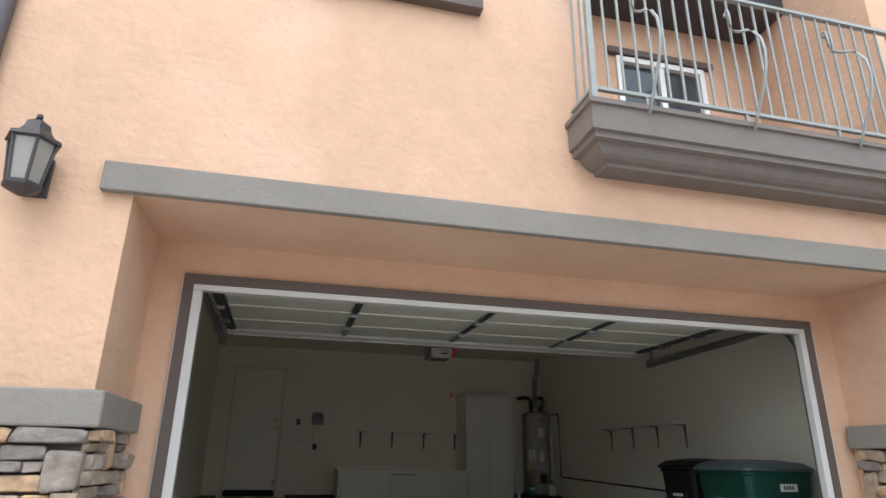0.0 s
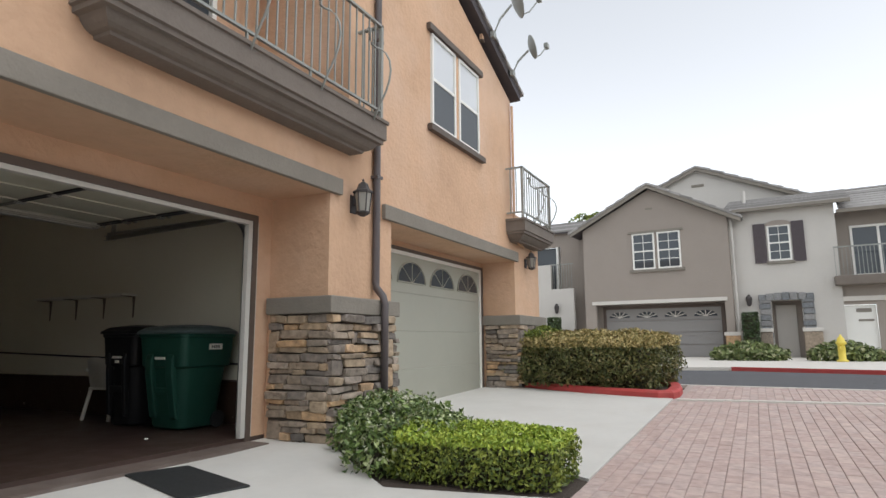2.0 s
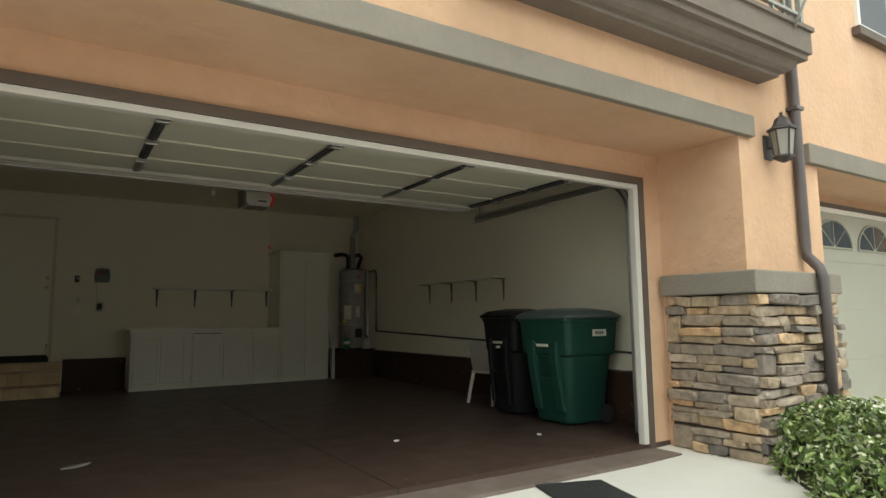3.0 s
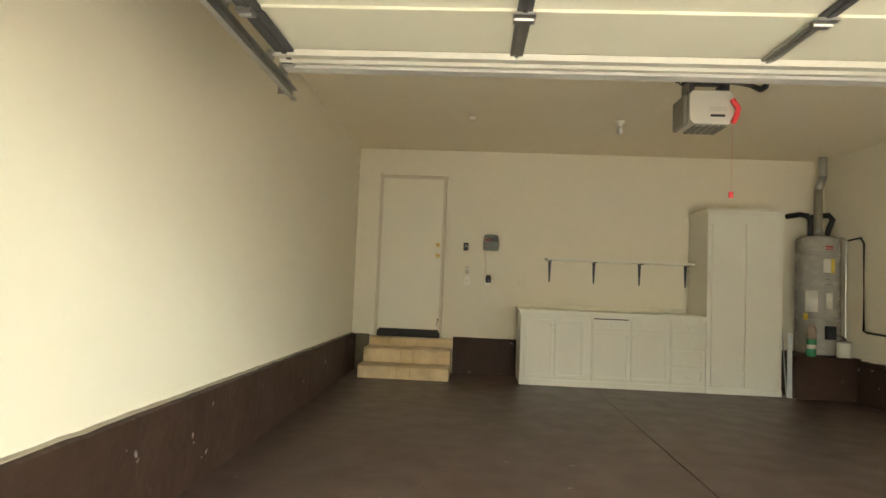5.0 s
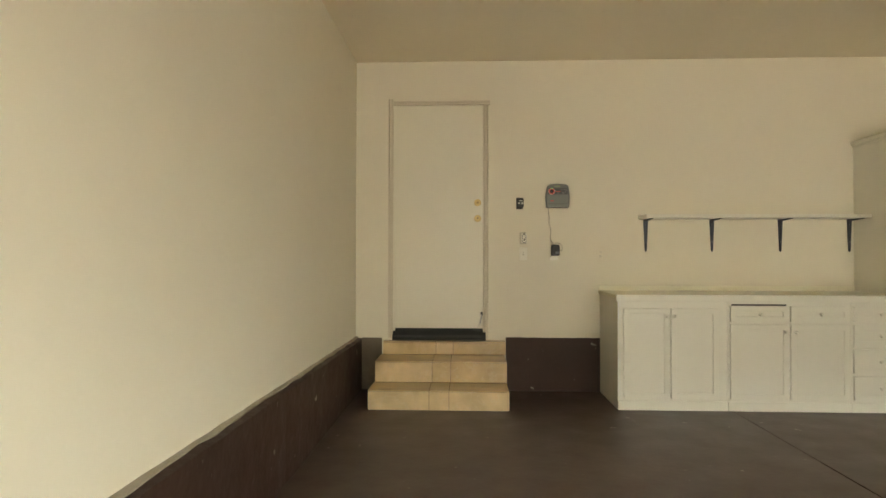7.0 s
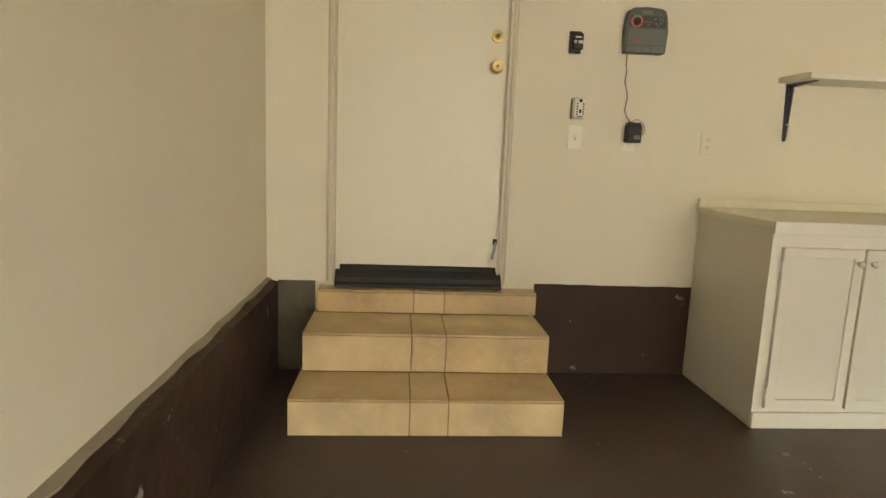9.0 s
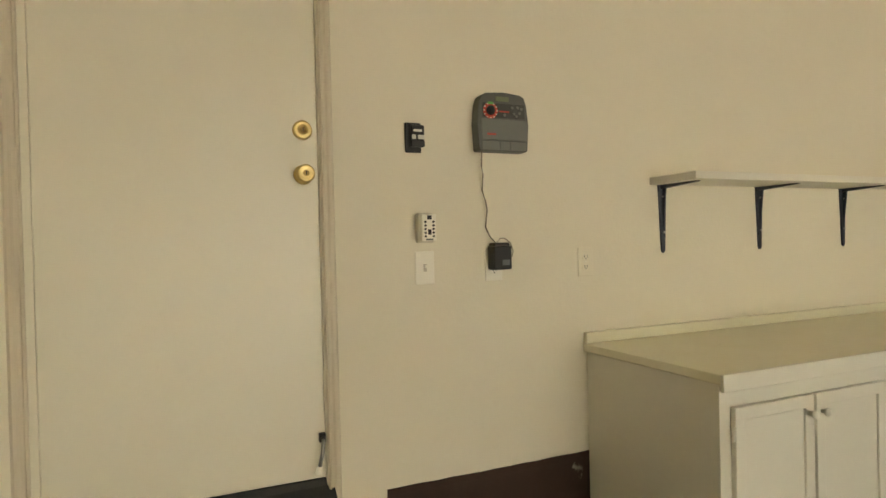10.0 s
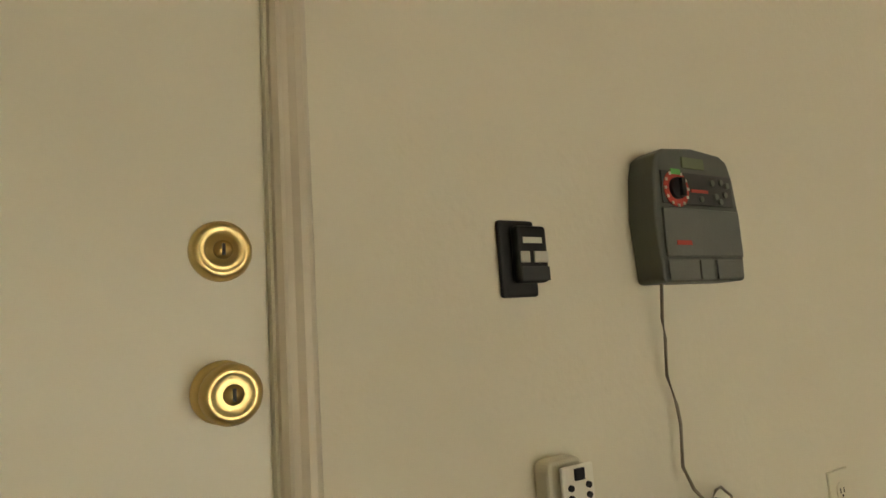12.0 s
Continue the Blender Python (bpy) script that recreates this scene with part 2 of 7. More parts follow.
def ramp_mat(name, stops, rough=0.85, bump=0.004, bscale=45.0, var=0.25, scale=14.0, vein=0.0):
    """A material whose pieces each take a colour of their own from the ramp."""
    m = bpy.data.materials.new(name)
    m.use_nodes = True
    nt = m.node_tree
    b = nt.nodes["Principled BSDF"]
    b.inputs["Roughness"].default_value = rough
    oi, geo = nt.nodes.new("ShaderNodeObjectInfo"), nt.nodes.new("ShaderNodeNewGeometry")
    add = nt.nodes.new("ShaderNodeMath")
    add.operation = "ADD"
    nt.links.new(oi.outputs["Random"], add.inputs[0])
    nt.links.new(geo.outputs["Random Per Island"], add.inputs[1])
    fr = nt.nodes.new("ShaderNodeMath")
    fr.operation = "FRACT"
    nt.links.new(add.outputs[0], fr.inputs[0])
    ramp = nt.nodes.new("ShaderNodeValToRGB")
    ramp.color_ramp.interpolation = "LINEAR"
    els = ramp.color_ramp.elements
    while len(els) < len(stops):
        els.new(0.5)
    for e, (p, col) in zip(els, stops):
        e.position, e.color = p, (*col, 1)
    nt.links.new(fr.outputs[0], ramp.inputs[0])
    n = nt.nodes.new("ShaderNodeTexNoise")
    n.inputs["Scale"].default_value, n.inputs["Detail"].default_value = scale, 8
    nt.links.new(geo.outputs["Position"], n.inputs["Vector"])
    mr = nt.nodes.new("ShaderNodeMapRange")
    mr.inputs["From Min"].default_value, mr.inputs["From Max"].default_value = 0.3, 0.7
    mr.inputs["To Min"].default_value, mr.inputs["To Max"].default_value = 1 - var, 1 + var
    nt.links.new(n.outputs["Fac"], mr.inputs["Value"])
    sc = nt.nodes.new("ShaderNodeVectorMath")
    sc.operation = "SCALE"
    nt.links.new(ramp.outputs["Color"], sc.inputs[0])
    nt.links.new(mr.outputs["Result"], sc.inputs["Scale"])
    out = sc.outputs[0]
    if vein:
        # wandering pale veins
        n3 = nt.nodes.new("ShaderNodeTexNoise")
        n3.inputs["Scale"].default_value, n3.inputs["Detail"].default_value, n3.inputs["Distortion"].default_value = 6.0, 7, 1.2
        nt.links.new(geo.outputs["Position"], n3.inputs["Vector"])
        vr = nt.nodes.new("ShaderNodeValToRGB")
        ve = vr.color_ramp.elements
        ve[0].position, ve[0].color = 0.50, (0, 0, 0, 1)
        ve[1].position, ve[1].color = 0.525, (vein, vein, vein, 1)
        e3 = ve.new(0.56)
        e3.color = (0, 0, 0, 1)
        nt.links.new(n3.outputs["Fac"], vr.inputs[0])
        mx = nt.nodes.new("ShaderNodeMix")
        mx.data_type = "RGBA"
        nt.links.new(vr.outputs["Color"], mx.inputs["Factor"])
        nt.links.new(out, mx.inputs["A"])
        mx.inputs["B"].default_value = (0.66, 0.56, 0.41, 1)
        out = mx.outputs["Result"]
    nt.links.new(out, b.inputs["Base Color"])
    n2 = nt.nodes.new("ShaderNodeTexNoise")
    n2.inputs["Scale"].default_value, n2.inputs["Detail"].default_value = bscale, 6
    nt.links.new(geo.outputs["Position"], n2.inputs["Vector"])
    bp = nt.nodes.new("ShaderNodeBump")
    bp.inputs["Distance"].default_value = bump
    nt.links.new(n2.outputs["Fac"], bp.inputs["Height"])
    nt.links.new(bp.outputs["Normal"], b.inputs["Normal"])
    return m


def glass_mat(name, col, rough=0.03):
    m = bpy.data.materials.new(name)
    m.use_nodes = True
    b = m.node_tree.nodes["Principled BSDF"]
    b.inputs["Base Color"].default_value = (*col, 1)
    b.inputs["Roughness"].default_value = rough
    b.inputs["IOR"].default_value = 1.52
    return m


STONE = ramp_mat("ledge_stone", [(0.0, (0.15, 0.135, 0.12)), (0.25, (0.225, 0.19, 0.16)), (0.5, (0.30, 0.24, 0.18)), (0.74, (0.37, 0.285, 0.195)), (0.9, (0.50, 0.325, 0.18)), (1.0, (0.36, 0.31, 0.26))], bump=0.012, bscale=30.0, var=0.3)
MORTAR = mat("stone_backing", (0.07, 0.06, 0.052), 0.95, 0.2, 20.0, 0.006, 60)
PAVER = ramp_mat("brick_paver", [(0.0, (0.43, 0.325, 0.29)), (0.4, (0.46, 0.35, 0.315)), (0.7, (0.46, 0.365, 0.335)), (1.0, (0.51, 0.40, 0.355))], bump=0.002, bscale=120, var=0.15)
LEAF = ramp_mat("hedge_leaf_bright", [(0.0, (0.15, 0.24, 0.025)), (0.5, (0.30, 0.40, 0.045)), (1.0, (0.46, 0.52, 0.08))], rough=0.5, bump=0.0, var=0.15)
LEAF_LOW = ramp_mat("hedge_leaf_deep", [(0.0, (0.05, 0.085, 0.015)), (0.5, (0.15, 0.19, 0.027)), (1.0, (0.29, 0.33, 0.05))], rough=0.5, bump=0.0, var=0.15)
LEAF_GREY = ramp_mat("shrub_leaf_silver", [(0.0, (0.03, 0.06, 0.013)), (0.45, (0.10, 0.16, 0.035)), (0.75, (0.22, 0.29, 0.085)), (0.88, (0.36, 0.41, 0.20)), (1.0, (0.66, 0.66, 0.54))], rough=0.45, bump=0.0, var=0.15)
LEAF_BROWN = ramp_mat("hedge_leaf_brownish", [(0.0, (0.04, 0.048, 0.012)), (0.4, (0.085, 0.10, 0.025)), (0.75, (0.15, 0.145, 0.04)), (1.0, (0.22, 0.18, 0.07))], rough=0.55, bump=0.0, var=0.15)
DARKBROWN = mat("near_black_brown", (0.035, 0.03, 0.018), 0.95, 0.3, 20.0, 0.01, 40)
LEAF_TAN = ramp_mat("hedge_leaf_tan_lit", [(0.0, (0.12, 0.12, 0.03)), (0.5, (0.36, 0.29, 0.11)), (1.0, (0.50, 0.40, 0.18))], rough=0.6, bump=0.0, var=0.15)
LEAF_FAR = ramp_mat("lane_border_leaf", [(0.0, (0.06, 0.085, 0.025)), (0.5, (0.13, 0.17, 0.05)), (0.85, (0.24, 0.28, 0.10)), (1.0, (0.48, 0.46, 0.30))], rough=0.55, bump=0.0, var=0.15)
LEAF_DARK = ramp_mat("column_shrub_leaf", [(0.0, (0.015, 0.028, 0.008)), (0.6, (0.035, 0.065, 0.016)), (1.0, (0.07, 0.11, 0.03))], rough=0.55, bump=0.0, var=0.15)
GREYSTONE = ramp_mat("entry_grey_stone", [(0.0, (0.13, 0.14, 0.15)), (0.5, (0.20, 0.205, 0.21)), (1.0, (0.28, 0.27, 0.26))], bump=0.006, var=0.25)
SOIL = mat("bark_mulch", (0.06, 0.045, 0.035), 0.95, 0.3, 15.0, 0.012, 50)
REDKERB = mat("red_kerb_paint", (0.42, 0.055, 0.05), 0.65, 0.15, 5.0, 0.003, 50, dirt=0.15, dscale=4.0, dcol=(0.25, 0.18, 0.16))
GLASS = glass_mat("window_glass", (0.05, 0.06, 0.07))
# upper panes: the sky's pale reflection is put into the base colour
GLASS_PALE = mat("pane_pale_reflection", (0.62, 0.64, 0.66), 0.12, 0.03, 3.0)
SCREEN = mat("insect_screen", (0.09, 0.10, 0.11), 0.6, 0.05, 30.0)
LAMPGLASS = mat("frosted_lamp_glass", (0.27, 0.255, 0.22), 0.35, 0.06, 10.0)
IRON = mat("grey_painted_iron", (0.29, 0.30, 0.275), 0.5, 0.1, 10.0, metal=0.2)
LANTERN = mat("weathered_lantern_metal", (0.06, 0.053, 0.052), 0.55, 0.2, 25.0, 0.001, 90, metal=0.3)
DOWNSPOUT = mat("downspout_brown", (0.085, 0.07, 0.07), 0.4, 0.1, 8.0)
ROOFTILE = ramp_mat("roof_tile_grey", [(0.0, (0.21, 0.20, 0.19)), (1.0, (0.36, 0.345, 0.33))], bump=0.004, var=0.15)
ROOFDARK = mat("roof_edge_brown", (0.07, 0.06, 0.065), 0.7, 0.15, 5.0)
RUBBER = mat("black_rubber", (0.022, 0.024, 0.025), 0.6, 0.2, 20.0, 0.002, 80)
BLACK = mat("black_plastic", (0.013, 0.013, 0.014), 0.45, 0.1, 12.0, gloss=0.3)
BINGREEN = mat("bin_green_plastic", (0.012, 0.056, 0.040), 0.55, 0.1, 5.0, 0.001, 80, gloss=0.3)
BINLID = mat("bin_lid_grey_green", (0.075, 0.10, 0.10), 0.45, 0.1, 5.0)
BINDARK = mat("bin_black_plastic", (0.010, 0.010, 0.011), 0.5, 0.1, 6.0, gloss=0.2)
PLASTICWHITE = mat("white_plastic", (0.62, 0.605, 0.54), 0.4, 0.05, 6.0)
PLATE = mat("cream_wall_plate", (0.79, 0.765, 0.67), 0.35, 0.03, 8.0)
TIMERGREY = mat("timer_grey_plastic", (0.088, 0.098, 0.088), 0.45, 0.05, 10.0, 0.0006, 300)
TIMERDARK = mat("timer_panel_dark", (0.035, 0.038, 0.037), 0.45, 0.05, 10.0)
TIMERLIP = mat("timer_cover_grey", (0.135, 0.145, 0.135), 0.45, 0.05, 10.0, 0.0006, 300)
REDPRINT = mat("red_print", (0.50, 0.05, 0.035), 0.5, 0.1, 30.0)
GREENPRINT = mat("green_print", (0.12, 0.42, 0.10), 0.5, 0.1, 30.0)
LCD = mat("lcd_grey_green", (0.20, 0.23, 0.15), 0.2, 0.03, 30.0)
BRASS = mat("polished_brass", (0.70, 0.54, 0.25), 0.36, 0.08, 20.0, metal=1.0)
BRASSDARK = mat("worn_brass", (0.50, 0.36, 0.15), 0.35, 0.2, 60.0, metal=1.0)
TILE = ramp_mat("travertine_tile", [(0.0, (0.49, 0.355, 0.175)), (0.5, (0.58, 0.435, 0.235)), (1.0, (0.64, 0.50, 0.30))], rough=0.33, bump=0.0015, bscale=30, var=0.20, scale=5, vein=0.24)
GROUT = mat("dark_grout", (0.27, 0.185, 0.12), 0.9, 0.15, 30.0)
LEDGE = mat("bare_concrete_ledge", (0.33, 0.29, 0.22), 0.9, 0.15, 9.0, 0.004, 40)
SHELFWHITE = mat("white_melamine", (0.72, 0.70, 0.62), 0.4, 0.02, 5.0)
BRACKET = mat("dark_blue_grey_bracket", (0.035, 0.042, 0.06), 0.45, 0.1, 20.0, metal=0.3)
COUNTER = mat("cream_worktop", (0.78, 0.755, 0.60), 0.35, 0.03, 5.0)
TANK = mat("water_heater_grey", (0.36, 0.35, 0.315), 0.26, 0.05, 5.0)
PAPER = mat("paper_label", (0.70, 0.68, 0.60), 0.6, 0.04, 10.0)
YELLOW = mat("yellow_label", (0.70, 0.55, 0.08), 0.5, 0.05, 10.0)
PIPEDARK = mat("dark_pipe_insulation", (0.03, 0.033, 0.036), 0.6, 0.1, 20.0)
CANGREEN = mat("green_can", (0.03, 0.25, 0.10), 0.4, 0.08, 20.0)
CORDRED = mat("red_pull_handle", (0.70, 0.05, 0.06), 0.4, 0.05, 20.0)
SHUTTER = mat("shutter_plum_brown", (0.075, 0.06, 0.065), 0.6, 0.1, 5.0)
PALEBAND = mat("pale_concrete_band", (0.60, 0.57, 0.52), 0.85, 0.08, 2.0, 0.002, 60)


# ---- the ground ----
def gz(x):
    """The height of the outdoor ground, which climbs gently along the lane."""
    return -0.10 + 0.03 * min(7.0, max(0.0, x - 5.0))


def sheet(name, material, outline, lift, thick=0.06):
    """A paved area with the given outline, laid on the sloping ground."""
    bm = bmesh.new()
    bm.faces.new([bm.verts.new((x, y, 0.0)) for x, y in outline])
    # the ground bends at the foot and at the head of the slope
    for x in (5.0, 12.0):
        bmesh.ops.bisect_plane(bm, geom=bm.verts[:] + bm.edges[:] + bm.faces[:], plane_co=(x, 0, 0), plane_no=(1, 0, 0))
    low = bmesh.ops.extrude_face_region(bm, geom=bm.faces[:])["geom"]
    under = {v for v in low if isinstance(v, bmesh.types.BMVert)}
    for v in bm.verts:
        v.co.z = gz(v.co.x) + lift - (thick if v in under else 0.0)
    return part(name, bm, material)


bm = bmesh.new()
xs = [-600, -40, 5, 12, 20, 30, 45, 600]
ys = [-600, -40, -8, 12, 40, 600]
grid = [[bm.verts.new((x, y, (gz(min(x, 45)) - 0.10))) for y in ys] for x in xs]
for i in range(len(xs) - 1):
    for j in range(len(ys) - 1):
        bm.faces.new((grid[i][j], grid[i + 1][j], grid[i + 1][j + 1], grid[i][j + 1]))
GROUND = mat("lane_surround_concrete", (0.50, 0.48, 0.45), 0.9, 0.1, 0.8, 0.003, 40)
structure(part("ground", bm, GROUND), "pale concrete ground of the lane, rising slightly", "ground")

structure(sheet("driveway", CONCRETE, [(-3.0, -3.4), (4.72, -3.4), (4.5, -2.2), (5.5, -1.05), (5.68, -0.86), (5.68, 0.0), (-3.0, 0.0)], 0.04), "pale brushed concrete driveway in front of the open garage", "driveway")
structure(sheet("driveway_second", CONCRETE, [(5.3, -3.4), (5.75, -2.6), (6.95, -0.86), (6.95, -0.1), (11.1, -0.1), (11.1, -0.86), (10.75, -1.6), (10.4, -2.6), (10.2, -3.4)], 0.04), "pale concrete driveway of the neighbouring garage", "driveway")
structure(box("threshold", mat("worn_brown_paint", (0.13, 0.10, 0.085), 0.7, 0.2, 5.0, 0.003, 30, dirt=0.2, dscale=3.0, dcol=(0.32, 0.29, 0.26)), 0.53, 5.45, -0.28, 0.0, -0.12, -0.035), "worn concrete lip at the garage opening", "threshold")
structure(sheet("planter_soil", SOIL, [(4.72, -3.4), (5.3, -3.4), (5.75, -2.6), (6.95, -0.86), (5.68, -0.86), (5.5, -1.05), (4.5, -2.2)], 0.02), "dark bark mulch in the strip between the driveways", "soil")
structure(sheet("road", ASPHALT, [(14.6, 0.4), (12.65, -2.4), (12.5, -3.2), (12.32, -6.1), (12.0, -12.0), (16.9, -14.0), (17.3, -9.0), (17.9, -7.0), (18.5, -5.2), (18.9, -3.8), (18.6, -2.4), (18.5, 4.0), (18.5, 14.0), (15.2, 14.0)], 0.0), "dark grey asphalt lane curving past the houses", "road")
structure(sheet("road_edge_band", PALEBAND, [(12.52, -2.4), (12.37, -3.2), (12.19, -6.1), (11.87, -12.0), (12.0, -12.0), (12.32, -6.1), (12.5, -3.2), (12.65, -2.4)], 0.035), "pale concrete gutter band beside the asphalt", "pavement")
structure(sheet("paver_band", PALEBAND, [(10.08, -3.46), (10.2, -3.46), (10.44, -5.9), (10.65, -8.0), (10.53, -8.0), (10.32, -5.9)], 0.045), "narrow pale concrete strip across the brick paving", "pavement")
structure(sheet("paver_bed", mat("paver_joint_sand", (0.42, 0.345, 0.315), 0.95, 0.15, 20.0), [(5.0, -9.0), (12.0, -9.0), (12.19, -6.1), (12.4, -3.4), (5.0, -3.4)], 0.024), "sand bed of the brick paving", "pavement")
structure(sheet("paver_bed_level", mat("paver_joint_sand_level", (0.42, 0.345, 0.315), 0.95, 0.15, 20.0), [(-3.0, -9.0), (5.0, -9.0), (5.0, -3.4), (-3.0, -3.4)], 0.024), "sand bed of the level brick paving", "pavement")
structure(sheet("far_pavement", PALEBAND, [(18.6, 4.0), (18.7, -2.4), (19.0, -3.8), (18.6, -5.2), (18.0, -7.0), (17.4, -9.0), (17.0, -14.0), (34.0, -18.0), (33.0, 8.0)], 0.08, 0.2), "pale concrete pavement before the grey houses", "pavement")


def kerb(name, path, label, width=0.16, height=0.14):
    bm = bmesh.new()
    rows = []
    for i, (x, y) in enumerate(path):
        a, b = Vector(path[max(i - 1, 0)]), Vector(path[min(i + 1, len(path) - 1)])
        d = (b - a).normalized()
        n = Vector((-d.y, d.x)) * width
        z = gz(x)
        rows.append([bm.verts.new(p) for p in ((x, y, z - 0.12), (x, y, z + height - 0.03), (x + n.x * 0.2, y + n.y * 0.2, z + height), (x + n.x, y + n.y, z + height), (x + n.x, y + n.y, z - 0.12))])
    for r, s in zip(rows, rows[1:]):
        for k in range(4):
            bm.faces.new((r[k], r[k + 1], s[k + 1], s[k]))
    bm.faces.new(rows[0])
    bm.faces.new(rows[-1][::-1])
    return structure(part(name, bm, REDKERB), label, "kerb")


kerb("kerb_island", [(11.08, -0.87), (10.75, -1.5), (10.5, -2.1), (10.33, -2.7), (10.2, -3.2), (10.26, -3.4), (10.5, -3.46), (11.0, -3.45), (11.6, -3.35), (12.1, -3.0), (12.4, -2.4), (12.6, -1.4), (12.7, 0.0)], "red painted concrete kerb round the hedge island")
kerb("kerb_far", [(17.0, -13.5), (17.36, -9.0), (17.96, -7.0), (18.56, -5.2), (18.95, -3.9)], "red painted concrete kerb across the lane", 0.16, 0.10)
structure(sheet("island_soil", SOIL, [(11.15, -0.87), (10.65, -2.1), (10.4, -3.1), (10.6, -3.28), (11.5, -3.18), (12.0, -2.85), (12.35, -1.4), (12.5, -0.2), (12.36, -0.2), (12.36, -0.87)], 0.08), "dark soil under the island hedge", "soil")

# ---- the garage shell ----
GX, GY, GZ = 6.16, 7.39, 2.98
structure(wall("wall_left", DRYWALL, "x", -0.15, 0.0, 0.15, GY, 0.0, GZ), "smooth cream painted garage side wall", "wall")
structure(wall("wall_right", DRYWALL, "x", GX, GX + 0.15, 0.15, GY, 0.0, GZ), "smooth cream painted garage side wall", "wall")
structure(wall("wall_back", DRYWALL, "y", GY, GY + 0.15, -0.15, GX + 0.15, 0.0, GZ, [(0.335, 1.18, 0.53, 2.605)]), "smooth cream painted garage back wall", "wall")
structure(box("ceiling", CEIL, -0.15, GX + 0.15, 0.15, GY + 0.15, GZ, GZ + 0.1), "flat tan painted garage ceiling", "ceiling")
structure(wall("wall_behind_door", DRYWALL, "y", GY + 0.5, GY + 0.6, -0.15, 2.0, 0.0, GZ), "plain closing wall behind the house door", "wall")
# the slab, sawn along the middle and across
slab = box("floor", FLOOR, -0.15, 3.085, 0.0, GY + 0.15, -0.15, 0.0)
structure(slab, "glossy dark brown painted concrete garage floor with a sawn joint", "floor")
structure(box("floor_second_bay", FLOOR, 3.095, GX + 0.15, 0.0, GY + 0.15, -0.15, 0.0), "glossy dark brown painted concrete garage floor bay", "floor")
structure(box("floor_joint", RUBBER, 3.085, 3.095, 0.0, GY, -0.15, -0.006), "dark sawn joint in the garage floor", "floor")


def stem_wall(name, x0, x1, y0, y1, za, zb, face, label):
    """The painted footing: its top edge is rough, and falls from za to zb along y."""
    bm = bmesh.new()
    n = 60
    rows = []
    for k in range(n + 1):
        y = y0 + (y1 - y0) * k / n
        z = za + (zb - za) * k / n + 0.008 * noise.noise((y * 6.0, 3.1, 0.0)) + 0.004 * noise.noise((y * 23.0, 1.1, 0.0))
        d = 0.006 * noise.noise((y * 4.0, 7.7, 0.0))
        a, b = (x0, x1 + d) if face > 0 else (x0 + d, x1)
        rows.append([bm.verts.new(p) for p in ((a, y, 0.0), (b, y, 0.0), (b, y, z - 0.012 if face > 0 else z), (a, y, z if face > 0 else z - 0.012))])
    for r, s in zip(rows, rows[1:]):
        for k in range(4):
            bm.faces.new((r[k], r[(k + 1) % 4], s[(k + 1) % 4], s[k]))
    bm.faces.new(rows[0])
    bm.faces.new(rows[-1][::-1])
    return structure(part(name, bm, STEM), label, "footing")


stem_wall("stem_left", 0.0, 0.055, 0.15, GY, 0.548, 0.468, 1, "dark brown painted concrete footing with a chipped rough top edge")
stem_wall("stem_right", GX - 0.05, GX, 0.15, 6.62, 0.49, 0.48, -1, "dark brown painted concrete footing along the garage wall")


def ledge(name, x0, x1, y0, y1, za, zb):
    bm = bmesh.new()
    n = 60
    rows = []
    for k in range(n + 1):
        y = y0 + (y1 - y0) * k / n
        z = za + (zb - za) * k / n + 0.008 * noise.noise((y * 6.0, 3.1, 0.0)) + 0.004 * noise.noise((y * 23.0, 1.1, 0.0))
        w = 0.5 + 0.45 * noise.noise((y * 5.0, 9.0, 2.0)) + 0.2 * noise.noise((y * 19.0, 4.0, 2.0))
        xe = x0 + (x1 - x0) * min(max(w, 0.15), 1.0)
        rows.append([bm.verts.new(p) for p in ((x0, y, z - 0.002), (xe, y, z - 0.002), (xe, y, z + 0.005), (x0, y, z + 0.009))])
    for r, s in zip(rows, rows[1:]):
        for k in range(4):
            bm.faces.new((r[k], r[(k + 1) % 4], s[(k + 1) % 4], s[k]))
    bm.faces.new(rows[0])
    bm.faces.new(rows[-1][::-1])
    return structure(part(name, bm, LEDGE), "strip of bare grey concrete where the footing's paint has chipped", "footing")


ledge("ledge_left", 0.0, 0.05, 0.16, GY - 0.01, 0.548, 0.468)

# the footing of the back wall, with a ragged upper edge under the plaster
bm = bmesh.new()
n = 80
rows = []
for k in range(n + 1):
    x = 1.36 + (GX - 1.36) * k / n
    z = 0.478 + 0.006 * noise.noise((x * 9.0, 0.3, 5.0)) + 0.004 * noise.noise((x * 31.0, 0.3, 5.0))
    rows.append([bm.verts.new(p) for p in ((x, GY - 0.006, 0.0), (x, GY - 0.006, z), (x, GY, z), (x, GY, 0.0))])
for r, s in zip(rows, rows[1:]):
    for k in range(4):
        bm.faces.new((r[k], r[(k + 1) % 4], s[(k + 1) % 4], s[k]))
bm.faces.new(rows[0])
bm.faces.new(rows[-1][::-1])
structure(part("stem_back", bm, STEM), "dark brown painted footing below the cream wall", "footing")
structure(box("stem_back_corner", mat("thinly_painted_concrete", (0.14, 0.12, 0.085), 0.85, 0.35, 6.0, 0.004, 30, dirt=0.3, dscale=4.0, dcol=(0.05, 0.035, 0.03)), 0.056, 0.24, GY - 0.006, GY, 0.0, 0.468), "thinly painted grey concrete beside the steps", "footing")

